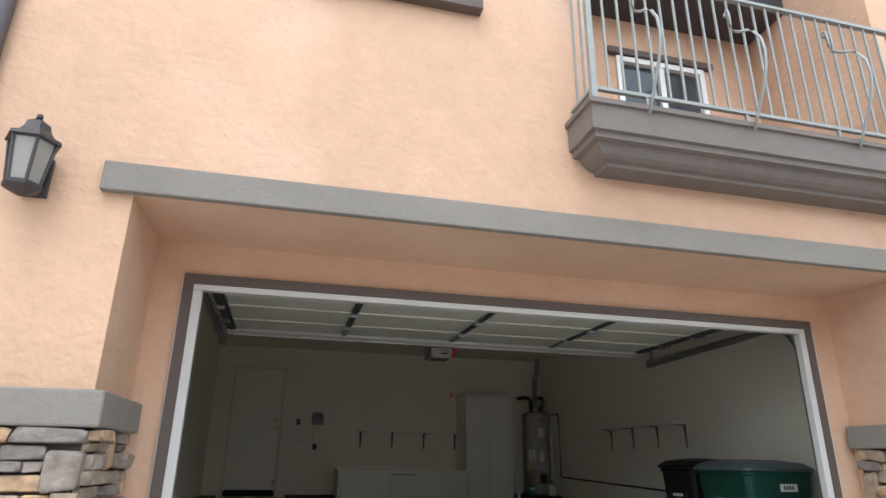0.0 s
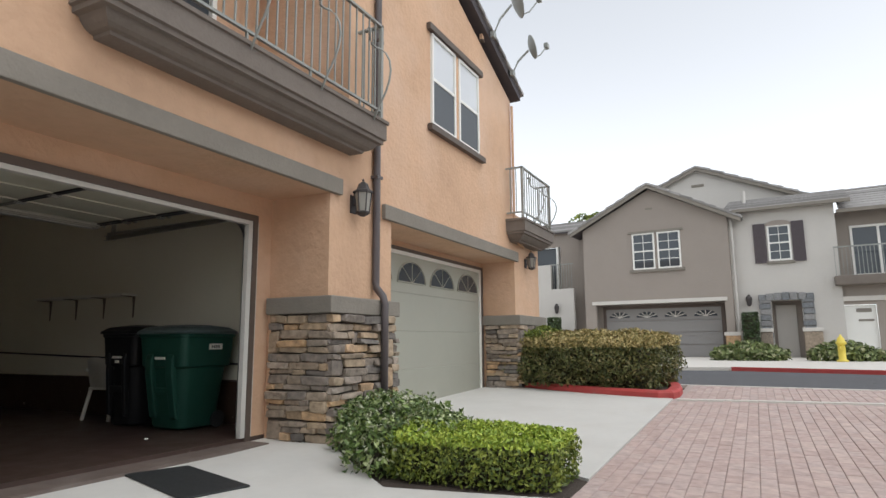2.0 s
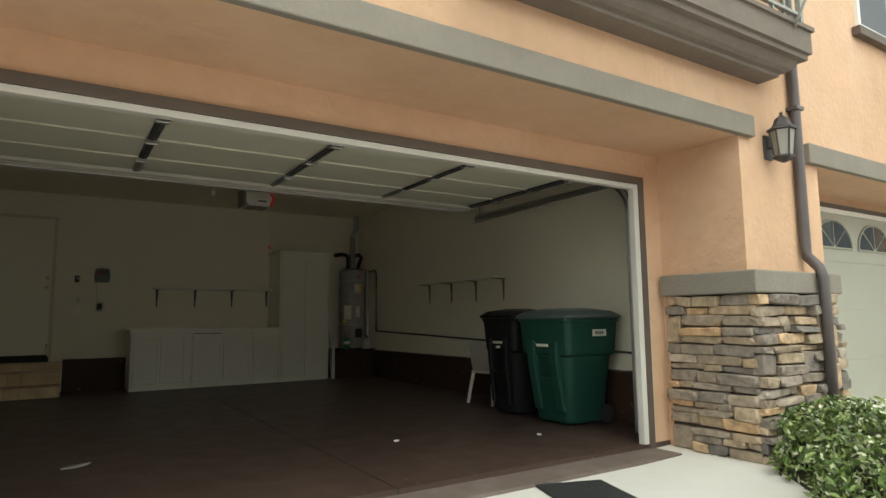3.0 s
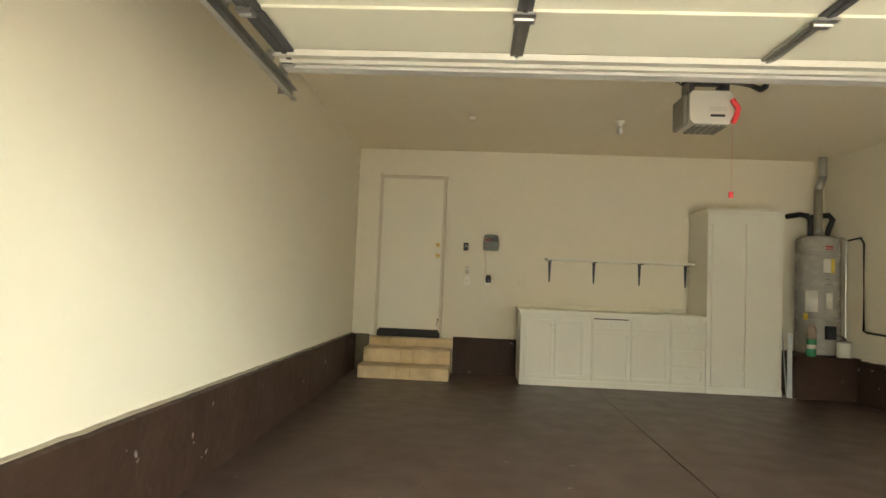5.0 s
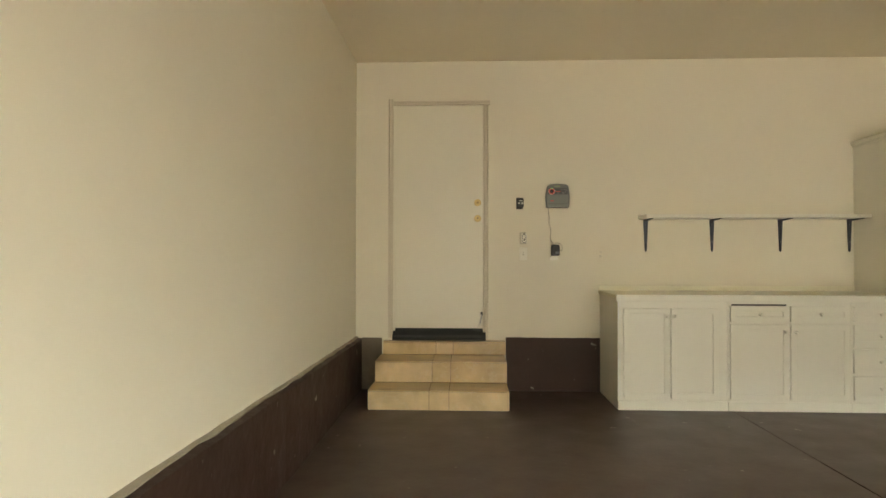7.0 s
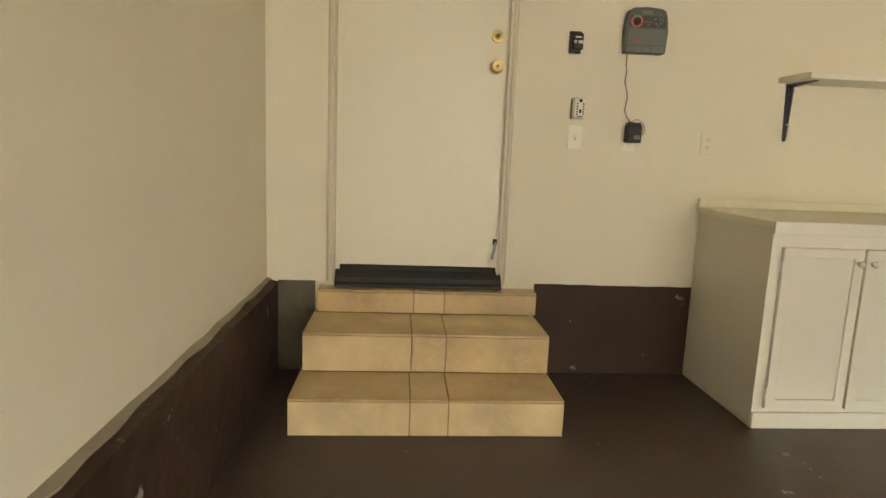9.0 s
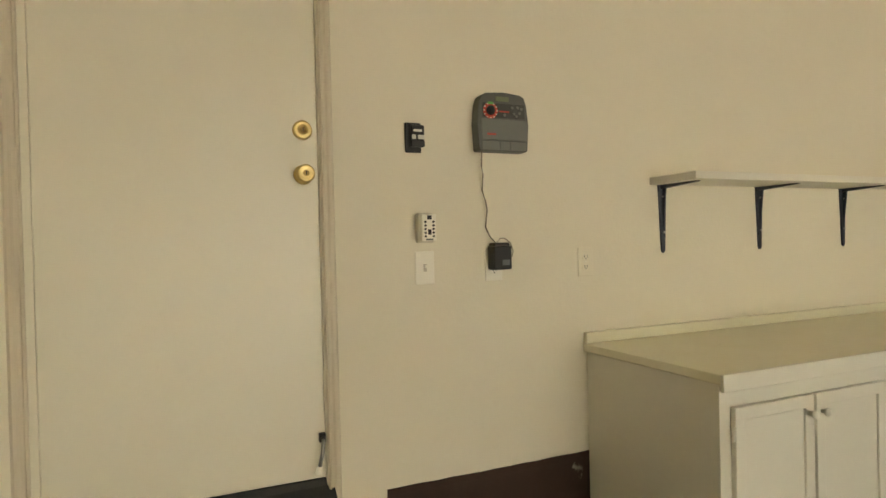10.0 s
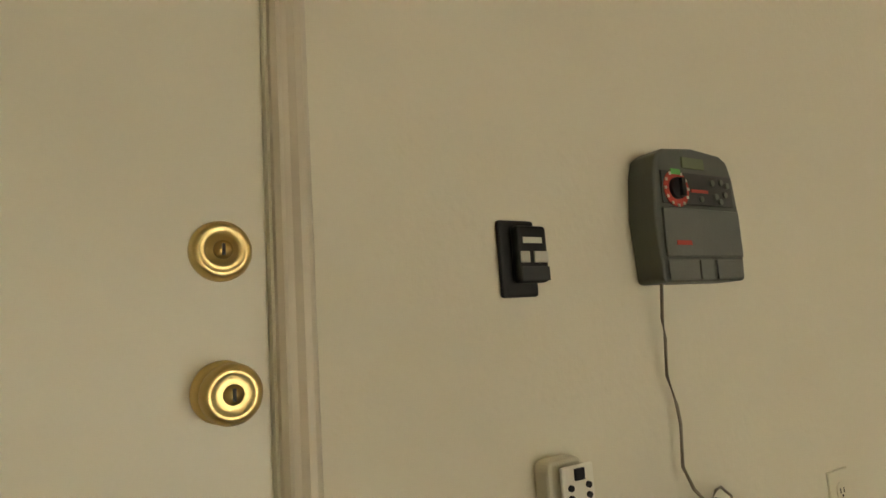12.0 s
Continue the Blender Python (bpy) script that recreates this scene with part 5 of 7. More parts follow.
def base_cabinet(x0, x1, kind, label):
    t = thing("base_cabinet", x0, CY, 0.0, label, "cabinet", "base cabinets along the back wall")
    w, dep = x1 - x0, GY - CY
    box("body", CABWHITE, 0.0, w, 0.0, dep - 0.008, 0.0, 0.875, t, "", 0.002)
    box("plinth_strip", CABWHITE, 0.0, w, -0.012, 0.0, 0.0, 0.075, t, "", 0.004)
    if kind == "doors":
        m = w / 2 - 0.02
        d1 = raised_door("door", 0.045, m - 0.006, 0.095, 0.80, 0.0, t, m - 0.03, 0.74)
        d2 = raised_door("door", m + 0.006, w - 0.075, 0.095, 0.80, 0.0, t, m + 0.03, 0.74)
        for z in (0.17, 0.72):
            hinge(d1, 0.04, z, 0.0)
    elif kind == "drawer_doors":
        m = w / 2
        for a, b, kx in ((0.015, m - 0.008, m - 0.04), (m + 0.008, w - 0.015, m + 0.04)):
            raised_door("drawer_front", a, b, 0.70, 0.82, 0.0, t, (a + b) / 2, 0.76)
            raised_door("door", a, b, 0.095, 0.68, 0.0, t, kx, 0.62)
        # no gap is modelled; this black strip stands for its shade
        box("gap_shadow", BLACK, 0.03, m - 0.02, -0.006, -0.001, 0.824, 0.836, t, "black strip for the shade above a drawer")
    else:
        for a, b in ((0.70, 0.82), (0.51, 0.68), (0.30, 0.49), (0.095, 0.28)):
            raised_door("drawer_front", 0.015, w - 0.02, a, b, 0.0, t, w / 2, (a + b) / 2)
    return t


base_cabinet(2.20, 3.05, "doors", "white painted base cabinet with two framed doors")
base_cabinet(3.052, 3.99, "drawer_doors", "white painted base cabinet with two drawers over two doors")
base_cabinet(3.992, 4.418, "drawers", "white painted base cabinet with a stack of drawers")
t = thing("worktop", 2.19, CY, 0.875, "cream worktop with a low back lip on the base cabinets", "worktop")
box("top", COUNTER, -0.005, 2.228, -0.02, GY - CY - 0.005, 0.0, 0.032, t, "", 0.004)
box("front_edge", CABWHITE, -0.008, 2.228, -0.034, -0.0205, -0.02, 0.034, t, "white front edge", 0.003)
box("back_lip", COUNTER, 0.0, 2.228, GY - CY - 0.023, GY - CY - 0.003, 0.032, 0.075, t, "", 0.003)

t = thing("tall_cabinet", 4.42, CY - 0.01, 0.0, "tall white painted cupboard with two closed doors and a small cornice", "cupboard")
dep = GY - CY + 0.01
box("body", CABWHITE, 0.0, 0.885, 0.0, dep - 0.004, 0.0, 2.17, t, "", 0.003)
bm = bmesh.new()
bm_box(bm, -0.012, 0.897, -0.014, dep - 0.006, 2.17, 2.19)
bm_box(bm, -0.024, 0.909, -0.026, dep - 0.006, 2.19, 2.222)
part("cornice", bm, CABWHITE, t, "", 0.004)
box("plinth_strip", CABWHITE, 0.0, 0.885, -0.012, 0.0, 0.0, 0.075, t, "", 0.004)
box("door", CABWHITE, 0.05, 0.443, -0.02, 0.0, 0.09, 2.04, t, "plain flush door", 0.003)
box("door", CABWHITE, 0.449, 0.84, -0.02, 0.0, 0.09, 2.04, t, "plain flush door", 0.003)


# ---- shelves ----
def bracket_mesh():
    bm = bmesh.new()
    # the upright narrows towards its foot
    bm_prism(bm, [(-0.021, 0.0), (0.021, 0.0), (0.009, -0.278), (0.0, -0.288), (-0.009, -0.278)], "y", -0.009, 0.0)
    bm_prism(bm, [(0.0, 0.0), (-0.20, 0.0), (-0.20, -0.004), (-0.02, -0.016), (0.0, -0.02)], "x", -0.012, 0.012)
    bm_prism(bm, [(-0.012, -0.01), (-0.03, -0.012), (-0.008, -0.22), (-0.004, -0.24)], "x", -0.003, 0.003)
    return bm


def wall_shelf(m, length, spots, depth, material, label):
    t = new("wall_shelf")
    t.matrix_basis = m
    tagged(t, label, "shelf", "shelves on the garage walls")
    box("board", SHELFWHITE, 0.0, length, -depth, -0.002, 0.0, 0.03, t, "white board", 0.003)
    for x in spots:
        b = part("bracket", bracket_mesh(), material, t, "dark metal bracket", 0.001)
        b.matrix_basis = pose(x, 0, 0)
        for z in (-0.05, -0.2):
            bm = bmesh.new()
            bm_cyl(bm, (0, -0.012, z), (0, -0.017, z), 0.005, seg=8)
            part("screw", bm, STEEL, b)
    return t


wall_shelf(pose(2.542, GY, 1.54), 1.90, (0.065, 0.647, 1.243, 1.84), 0.25, BRACKET, "white shelf board on four dark metal brackets above the worktop")
wall_shelf(pose(GX, 4.75, 1.545, 0, 0, -90), 1.98, (0.06, 0.68, 1.30, 1.92), 0.22, mat("brown_bracket", (0.17, 0.14, 0.105), 0.5, 0.1, 20.0), "white shelf board on brown metal brackets along the side wall")


# ---- things on the back wall ----
def sprinkler_timer():
    t = thing("sprinkler_timer", 1.82, GY, 1.745, "grey plastic sprinkler timer with a red dial on the cream wall", "timer")
    out = [(-0.10, -0.095), (-0.095, -0.10), (0.095, -0.10), (0.10, -0.095), (0.106, 0.0), (0.098, 0.07), (0.088, 0.098), (0.07, 0.108), (0.0, 0.114), (-0.07, 0.108), (-0.088, 0.098), (-0.098, 0.07), (-0.106, 0.0)]
    bm = bmesh.new()
    bm_prism(bm, out, "y", -0.052, 0.0)
    part("case", bm, TIMERGREY, t, "grey plastic case", 0.006)
    box("control_panel", TIMERDARK, -0.086, 0.088, -0.0555, -0.0525, 0.02, 0.072, t, "dark control panel", 0.002)
    box("display", LCD, -0.032, 0.022, -0.0555, -0.0525, 0.079, 0.097, t, "grey-green display", 0.001)
    bm = bmesh.new()
    bm_lathe(bm, [(0.029, 0.0), (0.029, 0.0015), (0.018, 0.0015), (0.018, 0.0)], 32, pose(-0.055, -0.0557, 0.044, 90, 0, 0))
    part("dial_ring", bm, REDPRINT, t, "red dial ring")
    bm = bmesh.new()
    for k in range(12):
        a = 2 * math.pi * k / 12
        x, z = -0.055 + 0.0265 * math.cos(a), 0.044 + 0.0265 * math.sin(a)
        bm_box(bm, x - 0.0022, x + 0.0022, -0.0585, -0.0573, z - 0.0022, z + 0.0022)
    part("dial_marks", bm, PAPER, t, "pale dial marks")
    bm = bmesh.new()
    bm_lathe(bm, [(0.017, 0.0), (0.017, 0.006), (0.012, 0.009), (0.001, 0.009)], 24, pose(-0.055, -0.0565, 0.044, 90, 0, 0))
    bm_box(bm, -0.059, -0.051, -0.071, -0.065, 0.030, 0.058)
    part("dial_knob", bm, BLACK, t, "black turning knob")
    box("dial_tab", GREENPRINT, -0.066, -0.044, -0.0586, -0.0574, 0.066, 0.0745, t, "green mark")
    box("red_bar", REDPRINT, -0.02, 0.022, -0.0572, -0.056, 0.040, 0.045, t)
    for x, z in ((0.035, 0.058), (0.058, 0.060), (0.042, 0.036), (0.066, 0.040), (0.003, 0.030), (0.074, 0.056), (0.052, 0.028)):
        bm = bmesh.new()
        bm_lathe(bm, [(0.0055, 0.0), (0.005, 0.003), (0.001, 0.003)], 12, pose(x, -0.0557, z, 90, 0, 0))
        part("button", bm, TIMERLIP, t, "small grey button")
    box("flap", TIMERLIP, -0.092, 0.096, -0.0575, -0.0525, -0.062, 0.014, t, "smooth grey flap", 0.004)
    box("red_lettering", REDPRINT, -0.07, -0.035, -0.0583, -0.0577, -0.044, -0.037, t)
    for a, b in ((-0.09, -0.02), (-0.016, 0.022), (0.026, 0.092)):
        box("lower_cover", TIMERLIP, a, b, -0.0555, -0.0525, -0.097, -0.066, t, "", 0.003)
    return t


sprinkler_timer()

t = thing("opener_button", 1.484, GY, 1.686, "black garage door opener wall button with two pale keys", "wall button")
box("plate", BLACK, -0.030, 0.030, -0.010, 0.0, -0.052, 0.052, t, "", 0.004)
box("body", BLACK, -0.014, 0.036, -0.028, -0.010, -0.034, 0.042, t, "", 0.005)
box("key", PLASTICWHITE, -0.012, 0.002, -0.0315, -0.028, -0.008, 0.007, t, "pale key", 0.001)
box("key", PLASTICWHITE, 0.010, 0.033, -0.0315, -0.028, -0.008, 0.007, t, "pale key", 0.001)
box("maker_mark", PAPER, -0.006, 0.026, -0.0287, -0.0281, 0.018, 0.026, t)
box("lower_panel", mat("button_lower_panel", (0.03, 0.03, 0.032), 0.5, 0.05, 20.0), -0.012, 0.035, -0.030, -0.028, -0.032, -0.013, t, "", 0.001)

t = thing("key_safe", 1.515, GY, 1.372, "small white key safe with black push buttons on the wall", "key safe")
bm = bmesh.new()
bm_prism(bm, [(-0.030, -0.052), (0.030, -0.052), (0.032, -0.046), (0.032, 0.042), (0.024, 0.052), (-0.024, 0.052), (-0.030, 0.044)], "y", -0.030, 0.0)
part("case", bm, mat("key_safe_shell", (0.58, 0.55, 0.45), 0.5, 0.05, 20.0), t, "beige shell", 0.006)
box("face", PLATE, -0.020, 0.034, -0.044, -0.038, -0.046, 0.046, t, "white face", 0.003)
for k in range(5):
    for x in (-0.008, 0.022):
        bm = bmesh.new()
        bm_cyl(bm, (x, -0.044, 0.020 - 0.0125 * k), (x, -0.0475, 0.020 - 0.0125 * k), 0.004, seg=10)
        part("push_button", bm, BLACK, t)
box("latch", BLACK, 0.002, 0.013, -0.0475, -0.044, -0.024, -0.006, t)
box("clear_key", BLACK, 0.0, 0.015, -0.0475, -0.044, 0.028, 0.042, t)
box("grip", TIMERLIP, -0.006, 0.020, -0.0465, -0.044, -0.044, -0.038, t)


def wall_plate(x, z, kind, label, paint=None):
    t = thing("wall_plate", x, GY, z, label, "switch plate" if kind == "switch" else "socket", "switches and sockets")
    box("plate", paint or PLATE, -0.036, 0.036, -0.006, 0.0, -0.058, 0.058, t, "", 0.003)
    if kind == "switch":
        # the slot is a raised strip; its shade is put into a darker beige
        box("toggle_slot", mat("plate_shadow_beige", (0.5, 0.46, 0.38), 0.5, 0.03, 20.0), -0.006, 0.006, -0.0075, -0.006, -0.013, 0.013, t)
        box("toggle", PLATE, -0.004, 0.004, -0.017, -0.0075, 0.0, 0.010, t, "", 0.001)
    else:
        for dz in (-0.02, 0.02):
            bm = bmesh.new()
            bm_lathe(bm, [(0.017, 0.0), (0.017, 0.002), (0.001, 0.002)], 18, pose(0, -0.006, dz, 90, 0, 0))
            s = part("socket_face", bm, paint or PLATE, t)
            for dx in (-0.006, 0.006):
                box("slot", BLACK, dx - 0.001, dx + 0.001, -0.0088, -0.0081, dz - 0.003, dz + 0.006, s)
            box("earth_hole", BLACK, -0.002, 0.002, -0.0088, -0.0081, dz - 0.010, dz - 0.006, s)
    for dz in (-0.045, 0.045) if kind == "switch" else (0.0,):
        bm = bmesh.new()
        bm_cyl(bm, (0, -0.006, dz), (0, -0.0085, dz), 0.003, seg=8)
        part("screw", bm, PLATE, t)
    return t


wall_plate(1.518, 1.232, "switch", "white light switch plate on the cream wall")
wall_plate(1.792, 1.232, "socket", "white wall socket holding a black plug-in adapter")
wall_plate(2.205, 1.230, "socket", "cream painted wall socket on the cream wall above the worktop", DRYWALL)

t = thing("power_adapter", 1.80, GY - 0.009, 1.262, "black plug-in power adapter in the wall socket with a thin cord", "power adapter")
box("block", BLACK, -0.036, 0.036, -0.055, 0.0, -0.046, 0.040, t, "", 0.005)
bm = bmesh.new()
bm_prism(bm, [(-0.033, 0.0), (-0.028, 0.012), (0.028, 0.012), (0.033, 0.0)], "y", -0.05, -0.002)
obx = part("shoulder", bm, BLACK, t, "", 0.003)
obx.matrix_basis = pose(0, 0, 0.040)
box("rating_label", mat("adapter_print", (0.10, 0.11, 0.12), 0.5, 0.05, 30.0), -0.004, 0.026, -0.0556, -0.055, -0.030, -0.010, t)
bm = bmesh.new()
pts = [(-0.012, -0.02, 0.052), (-0.03, -0.012, 0.075), (-0.045, -0.008, 0.11), (-0.036, -0.006, 0.17), (-0.040, -0.006, 0.20), (-0.055, -0.006, 0.245), (-0.050, -0.007, 0.30), (-0.058, -0.012, 0.33), (-0.06, -0.02, 0.385)]
bm_tube(bm, pts, 0.0028, 6)
pts = [(-0.006, -0.02, 0.052), (0.008, -0.02, 0.068), (0.03, -0.014, 0.068), (0.055, -0.012, 0.05), (0.066, -0.012, 0.02), (0.06, -0.014, 0.0), (0.036, -0.02, -0.006)]
bm_tube(bm, pts, 0.0022, 6)
part("cord", bm, mat("thin_beige_cord", (0.24, 0.205, 0.155), 0.6, 0.1, 40.0), t, "thin beige cord", 0, True)


# ---- the water heater and what stands round it ----
structure(box("heater_platform", STEM, 5.42, GX - 0.001, 6.63, GY - 0.007, 0.0, 0.50, None, "", 0.006), "dark brown painted platform under the water heater", "platform")
HX, HY = 5.895, 7.06
t = thing("water_heater", HX, HY, 0.50, "tall grey tank water heater with paper labels and a steel flue", "water heater")
bm = bmesh.new()
bm_lathe(bm, [(0.20, 0.0), (0.255, 0.01), (0.262, 0.03), (0.262, 0.42), (0.266, 0.43), (0.262, 0.44), (0.262, 1.38), (0.255, 1.42), (0.20, 1.455), (0.06, 1.47)], 40)
part("tank", bm, TANK, t, "", 0, True)
for z in (0.42, 1.22):
    bm = bmesh.new()
    bm_lathe(bm, [(0.2635, z), (0.268, z), (0.268, z + 0.025), (0.2635, z + 0.025)], 40)
    part("earthquake_strap", bm, STEEL, t, "shiny steel strap", 0, True)


def tank_label(a0, a1, z0, z1, material, r=0.2665):
    bm = bmesh.new()
    n = 10
    lo = [(r * math.cos(math.radians(a0 + (a1 - a0) * k / n)), r * math.sin(math.radians(a0 + (a1 - a0) * k / n))) for k in range(n + 1)]
    va = [[bm.verts.new((x * s, y * s, z)) for x, y in lo] for s, z in ((1, z0), (1, z1), (0.992, z1), (0.992, z0))]
    for i in range(4):
        for k in range(n):
            bm.faces.new((va[i][k], va[i][k + 1], va[(i + 1) % 4][k + 1], va[(i + 1) % 4][k]))
    return part("label_sheet", bm, material, t, "", 0, True)


tank_label(-105, -85, 1.00, 1.17, PAPER)
tank_label(-84, -74, 1.00, 1.17, YELLOW)
tank_label(-100, -80, 1.28, 1.295, REDPRINT)
tank_label(-100, -80, 1.31, 1.33, REDPRINT)
tank_label(-150, -118, 0.52, 0.78, PAPER)
tank_label(-98, -80, 0.56, 0.76, PAPER)
tank_label(-98, -84, 0.86, 0.866, TIMERDARK)
tank_label(-98, -88, 0.92, 0.926, TIMERDARK)
tank_label(-155, -142, 0.42, 0.50, YELLOW, 0.27)
bm = bmesh.new()
bm_lathe(bm, [(0.09, 1.47), (0.055, 1.55), (0.052, 2.05)], 20)
bm_cyl(bm, (0, 0, 2.05), (0.09, 0.06, 2.22), 0.052, seg=20)
bm_cyl(bm, (0.09, 0.06, 2.22), (0.09, 0.06, 2.4795), 0.052, seg=20)
part("flue", bm, STEEL, t, "galvanised steel flue", 0, True)
for sx in (-1, 1):
    bm = bmesh.new()
    bm_tube(bm, [(sx * 0.10, 0, 1.46), (sx * 0.10, 0, 1.66), (sx * 0.13, 0.02, 1.72), (sx * 0.20, 0.08, 1.74), (sx * 0.24, 0.33, 1.74)] if sx < 0 else [(0.10, -0.02, 1.46), (0.13, -0.02, 1.56), (0.19, 0.0, 1.68), (0.17, 0.06, 1.74), (0.10, 0.34, 1.74)], 0.035, 10)
    part("water_pipe", bm, PIPEDARK, t, "dark foam-clad pipe", 0, True)
bm = bmesh.new()
bm_tube(bm, [(0.10, -0.10, 1.44), (0.22, -0.20, 1.43), (0.235, -0.22, 1.40), (0.235, -0.22, 0.10)], 0.012, 8)
part("relief_pipe", bm, STEEL, t, "thin steel relief pipe")
bm = bmesh.new()
bm_box(bm, -0.05, 0.06, -0.33, -0.255, 0.20, 0.36)
bm_cyl(bm, (0.0, -0.34, 0.28), (0.0, -0.365, 0.28), 0.025, seg=14)
bm_tube(bm, [(0.05, -0.30, 0.26), (0.15, -0.29, 0.24), (0.24, -0.22, 0.20)], 0.012, 8)
part("gas_valve", bm, PIPEDARK, t, "dark gas valve")
t.scale = (0.93, 0.93, 1.0)

t = thing("drain_pipe", GX - 0.02, 0.0, 0.0, "thin dark pipe running along the side wall above the footing", "pipe")
bm = bmesh.new()
bm_tube(bm, [(-0.03, 6.80, 1.9), (0.0, 6.62, 1.92), (0.0, 6.56, 1.85), (0.0, 6.56, 0.83), (0.0, 6.50, 0.815), (0.0, 0.35, 0.66)], 0.012, 8)
part("pipe", bm, PIPEDARK, t, "", 0, True)

t = thing("green_can", 5.63, 6.70, 0.50, "green spray can with a white stripe on the platform", "can")
bm = bmesh.new()
bm_lathe(bm, [(0.05, 0.0), (0.052, 0.005), (0.052, 0.20), (0.05, 0.205)], 20)
part("body", bm, CANGREEN, t, "", 0, True)
bm = bmesh.new()
bm_lathe(bm, [(0.0515, 0.206), (0.0515, 0.33), (0.035, 0.35), (0.03, 0.38)], 20)
part("upper_band", bm, mat("can_brown_print", (0.30, 0.22, 0.16), 0.4, 0.5, 40.0), t, "", 0, True)
bm = bmesh.new()
bm_lathe(bm, [(0.0525, 0.09), (0.0525, 0.14)], 20)
part("stripe", bm, PAPER, t, "white stripe", 0, True)
t = thing("paint_can", 6.02, 6.72, 0.50, "white paint can on the heater platform", "can")
bm = bmesh.new()
bm_lathe(bm, [(0.075, 0.0), (0.078, 0.004), (0.078, 0.175), (0.072, 0.185)], 24)
part("body", bm, PLASTICWHITE, t, "", 0, True)
bm = bmesh.new()
bm_lathe(bm, [(0.080, 0.17), (0.080, 0.18), (0.07, 0.19), (0.002, 0.188)], 24)
part("lid", bm, STEEL, t, "steel lid", 0, True)
t = thing("leaning_board", 5.36, 6.70, 0.0, "narrow pale board leaning beside the tall cupboard", "board", "boards beside the cupboard")
bm = bmesh.new()
bm_prism(bm, [(0.0, 0.0), (0.055, 0.0), (0.05, 0.75), (-0.005, 0.75)], "y", 0.0, 0.018)
part("board", bm, mat("pale_blue_white_board", (0.55, 0.58, 0.58), 0.5, 0.05, 8.0), t, "", 0.002)
t = thing("leaning_rod", 5.33, 6.72, 0.0, "thin grey rod leaning beside the tall cupboard", "rod", "boards beside the cupboard")
bm = bmesh.new()
bm_tube(bm, [(0.03, 0.0, 0.0), (-0.01, 0.08, 1.0)], 0.008, 8)
part("rod", bm, IRON, t)


# ---- wheeled bins ----
def rounded_ring(bm, w, d, c, z, n=5):
    """A level ring with rounded corners of radius c."""
    out = []
    for cx, cy, a0 in ((w / 2 - c, -d / 2 + c, -90), (w / 2 - c, d / 2 - c, 0), (-w / 2 + c, d / 2 - c, 90), (-w / 2 + c, -d / 2 + c, 180)):
        for k in range(n):
            a = radians(a0 + 90 * k / (n - 1))
            out.append(bm.verts.new((cx + c * math.cos(a), cy + c * math.sin(a), z)))
    return out


def bm_loft(bm, rows):
    rings = [rounded_ring(bm, *r) for r in rows]
    for r, q in zip(rings, rings[1:]):
        for k in range(len(r)):
            bm.faces.new((r[k], r[(k + 1) % len(r)], q[(k + 1) % len(r)], q[k]))
    bm.faces.new(rings[0][::-1])
    bm.faces.new(rings[-1])


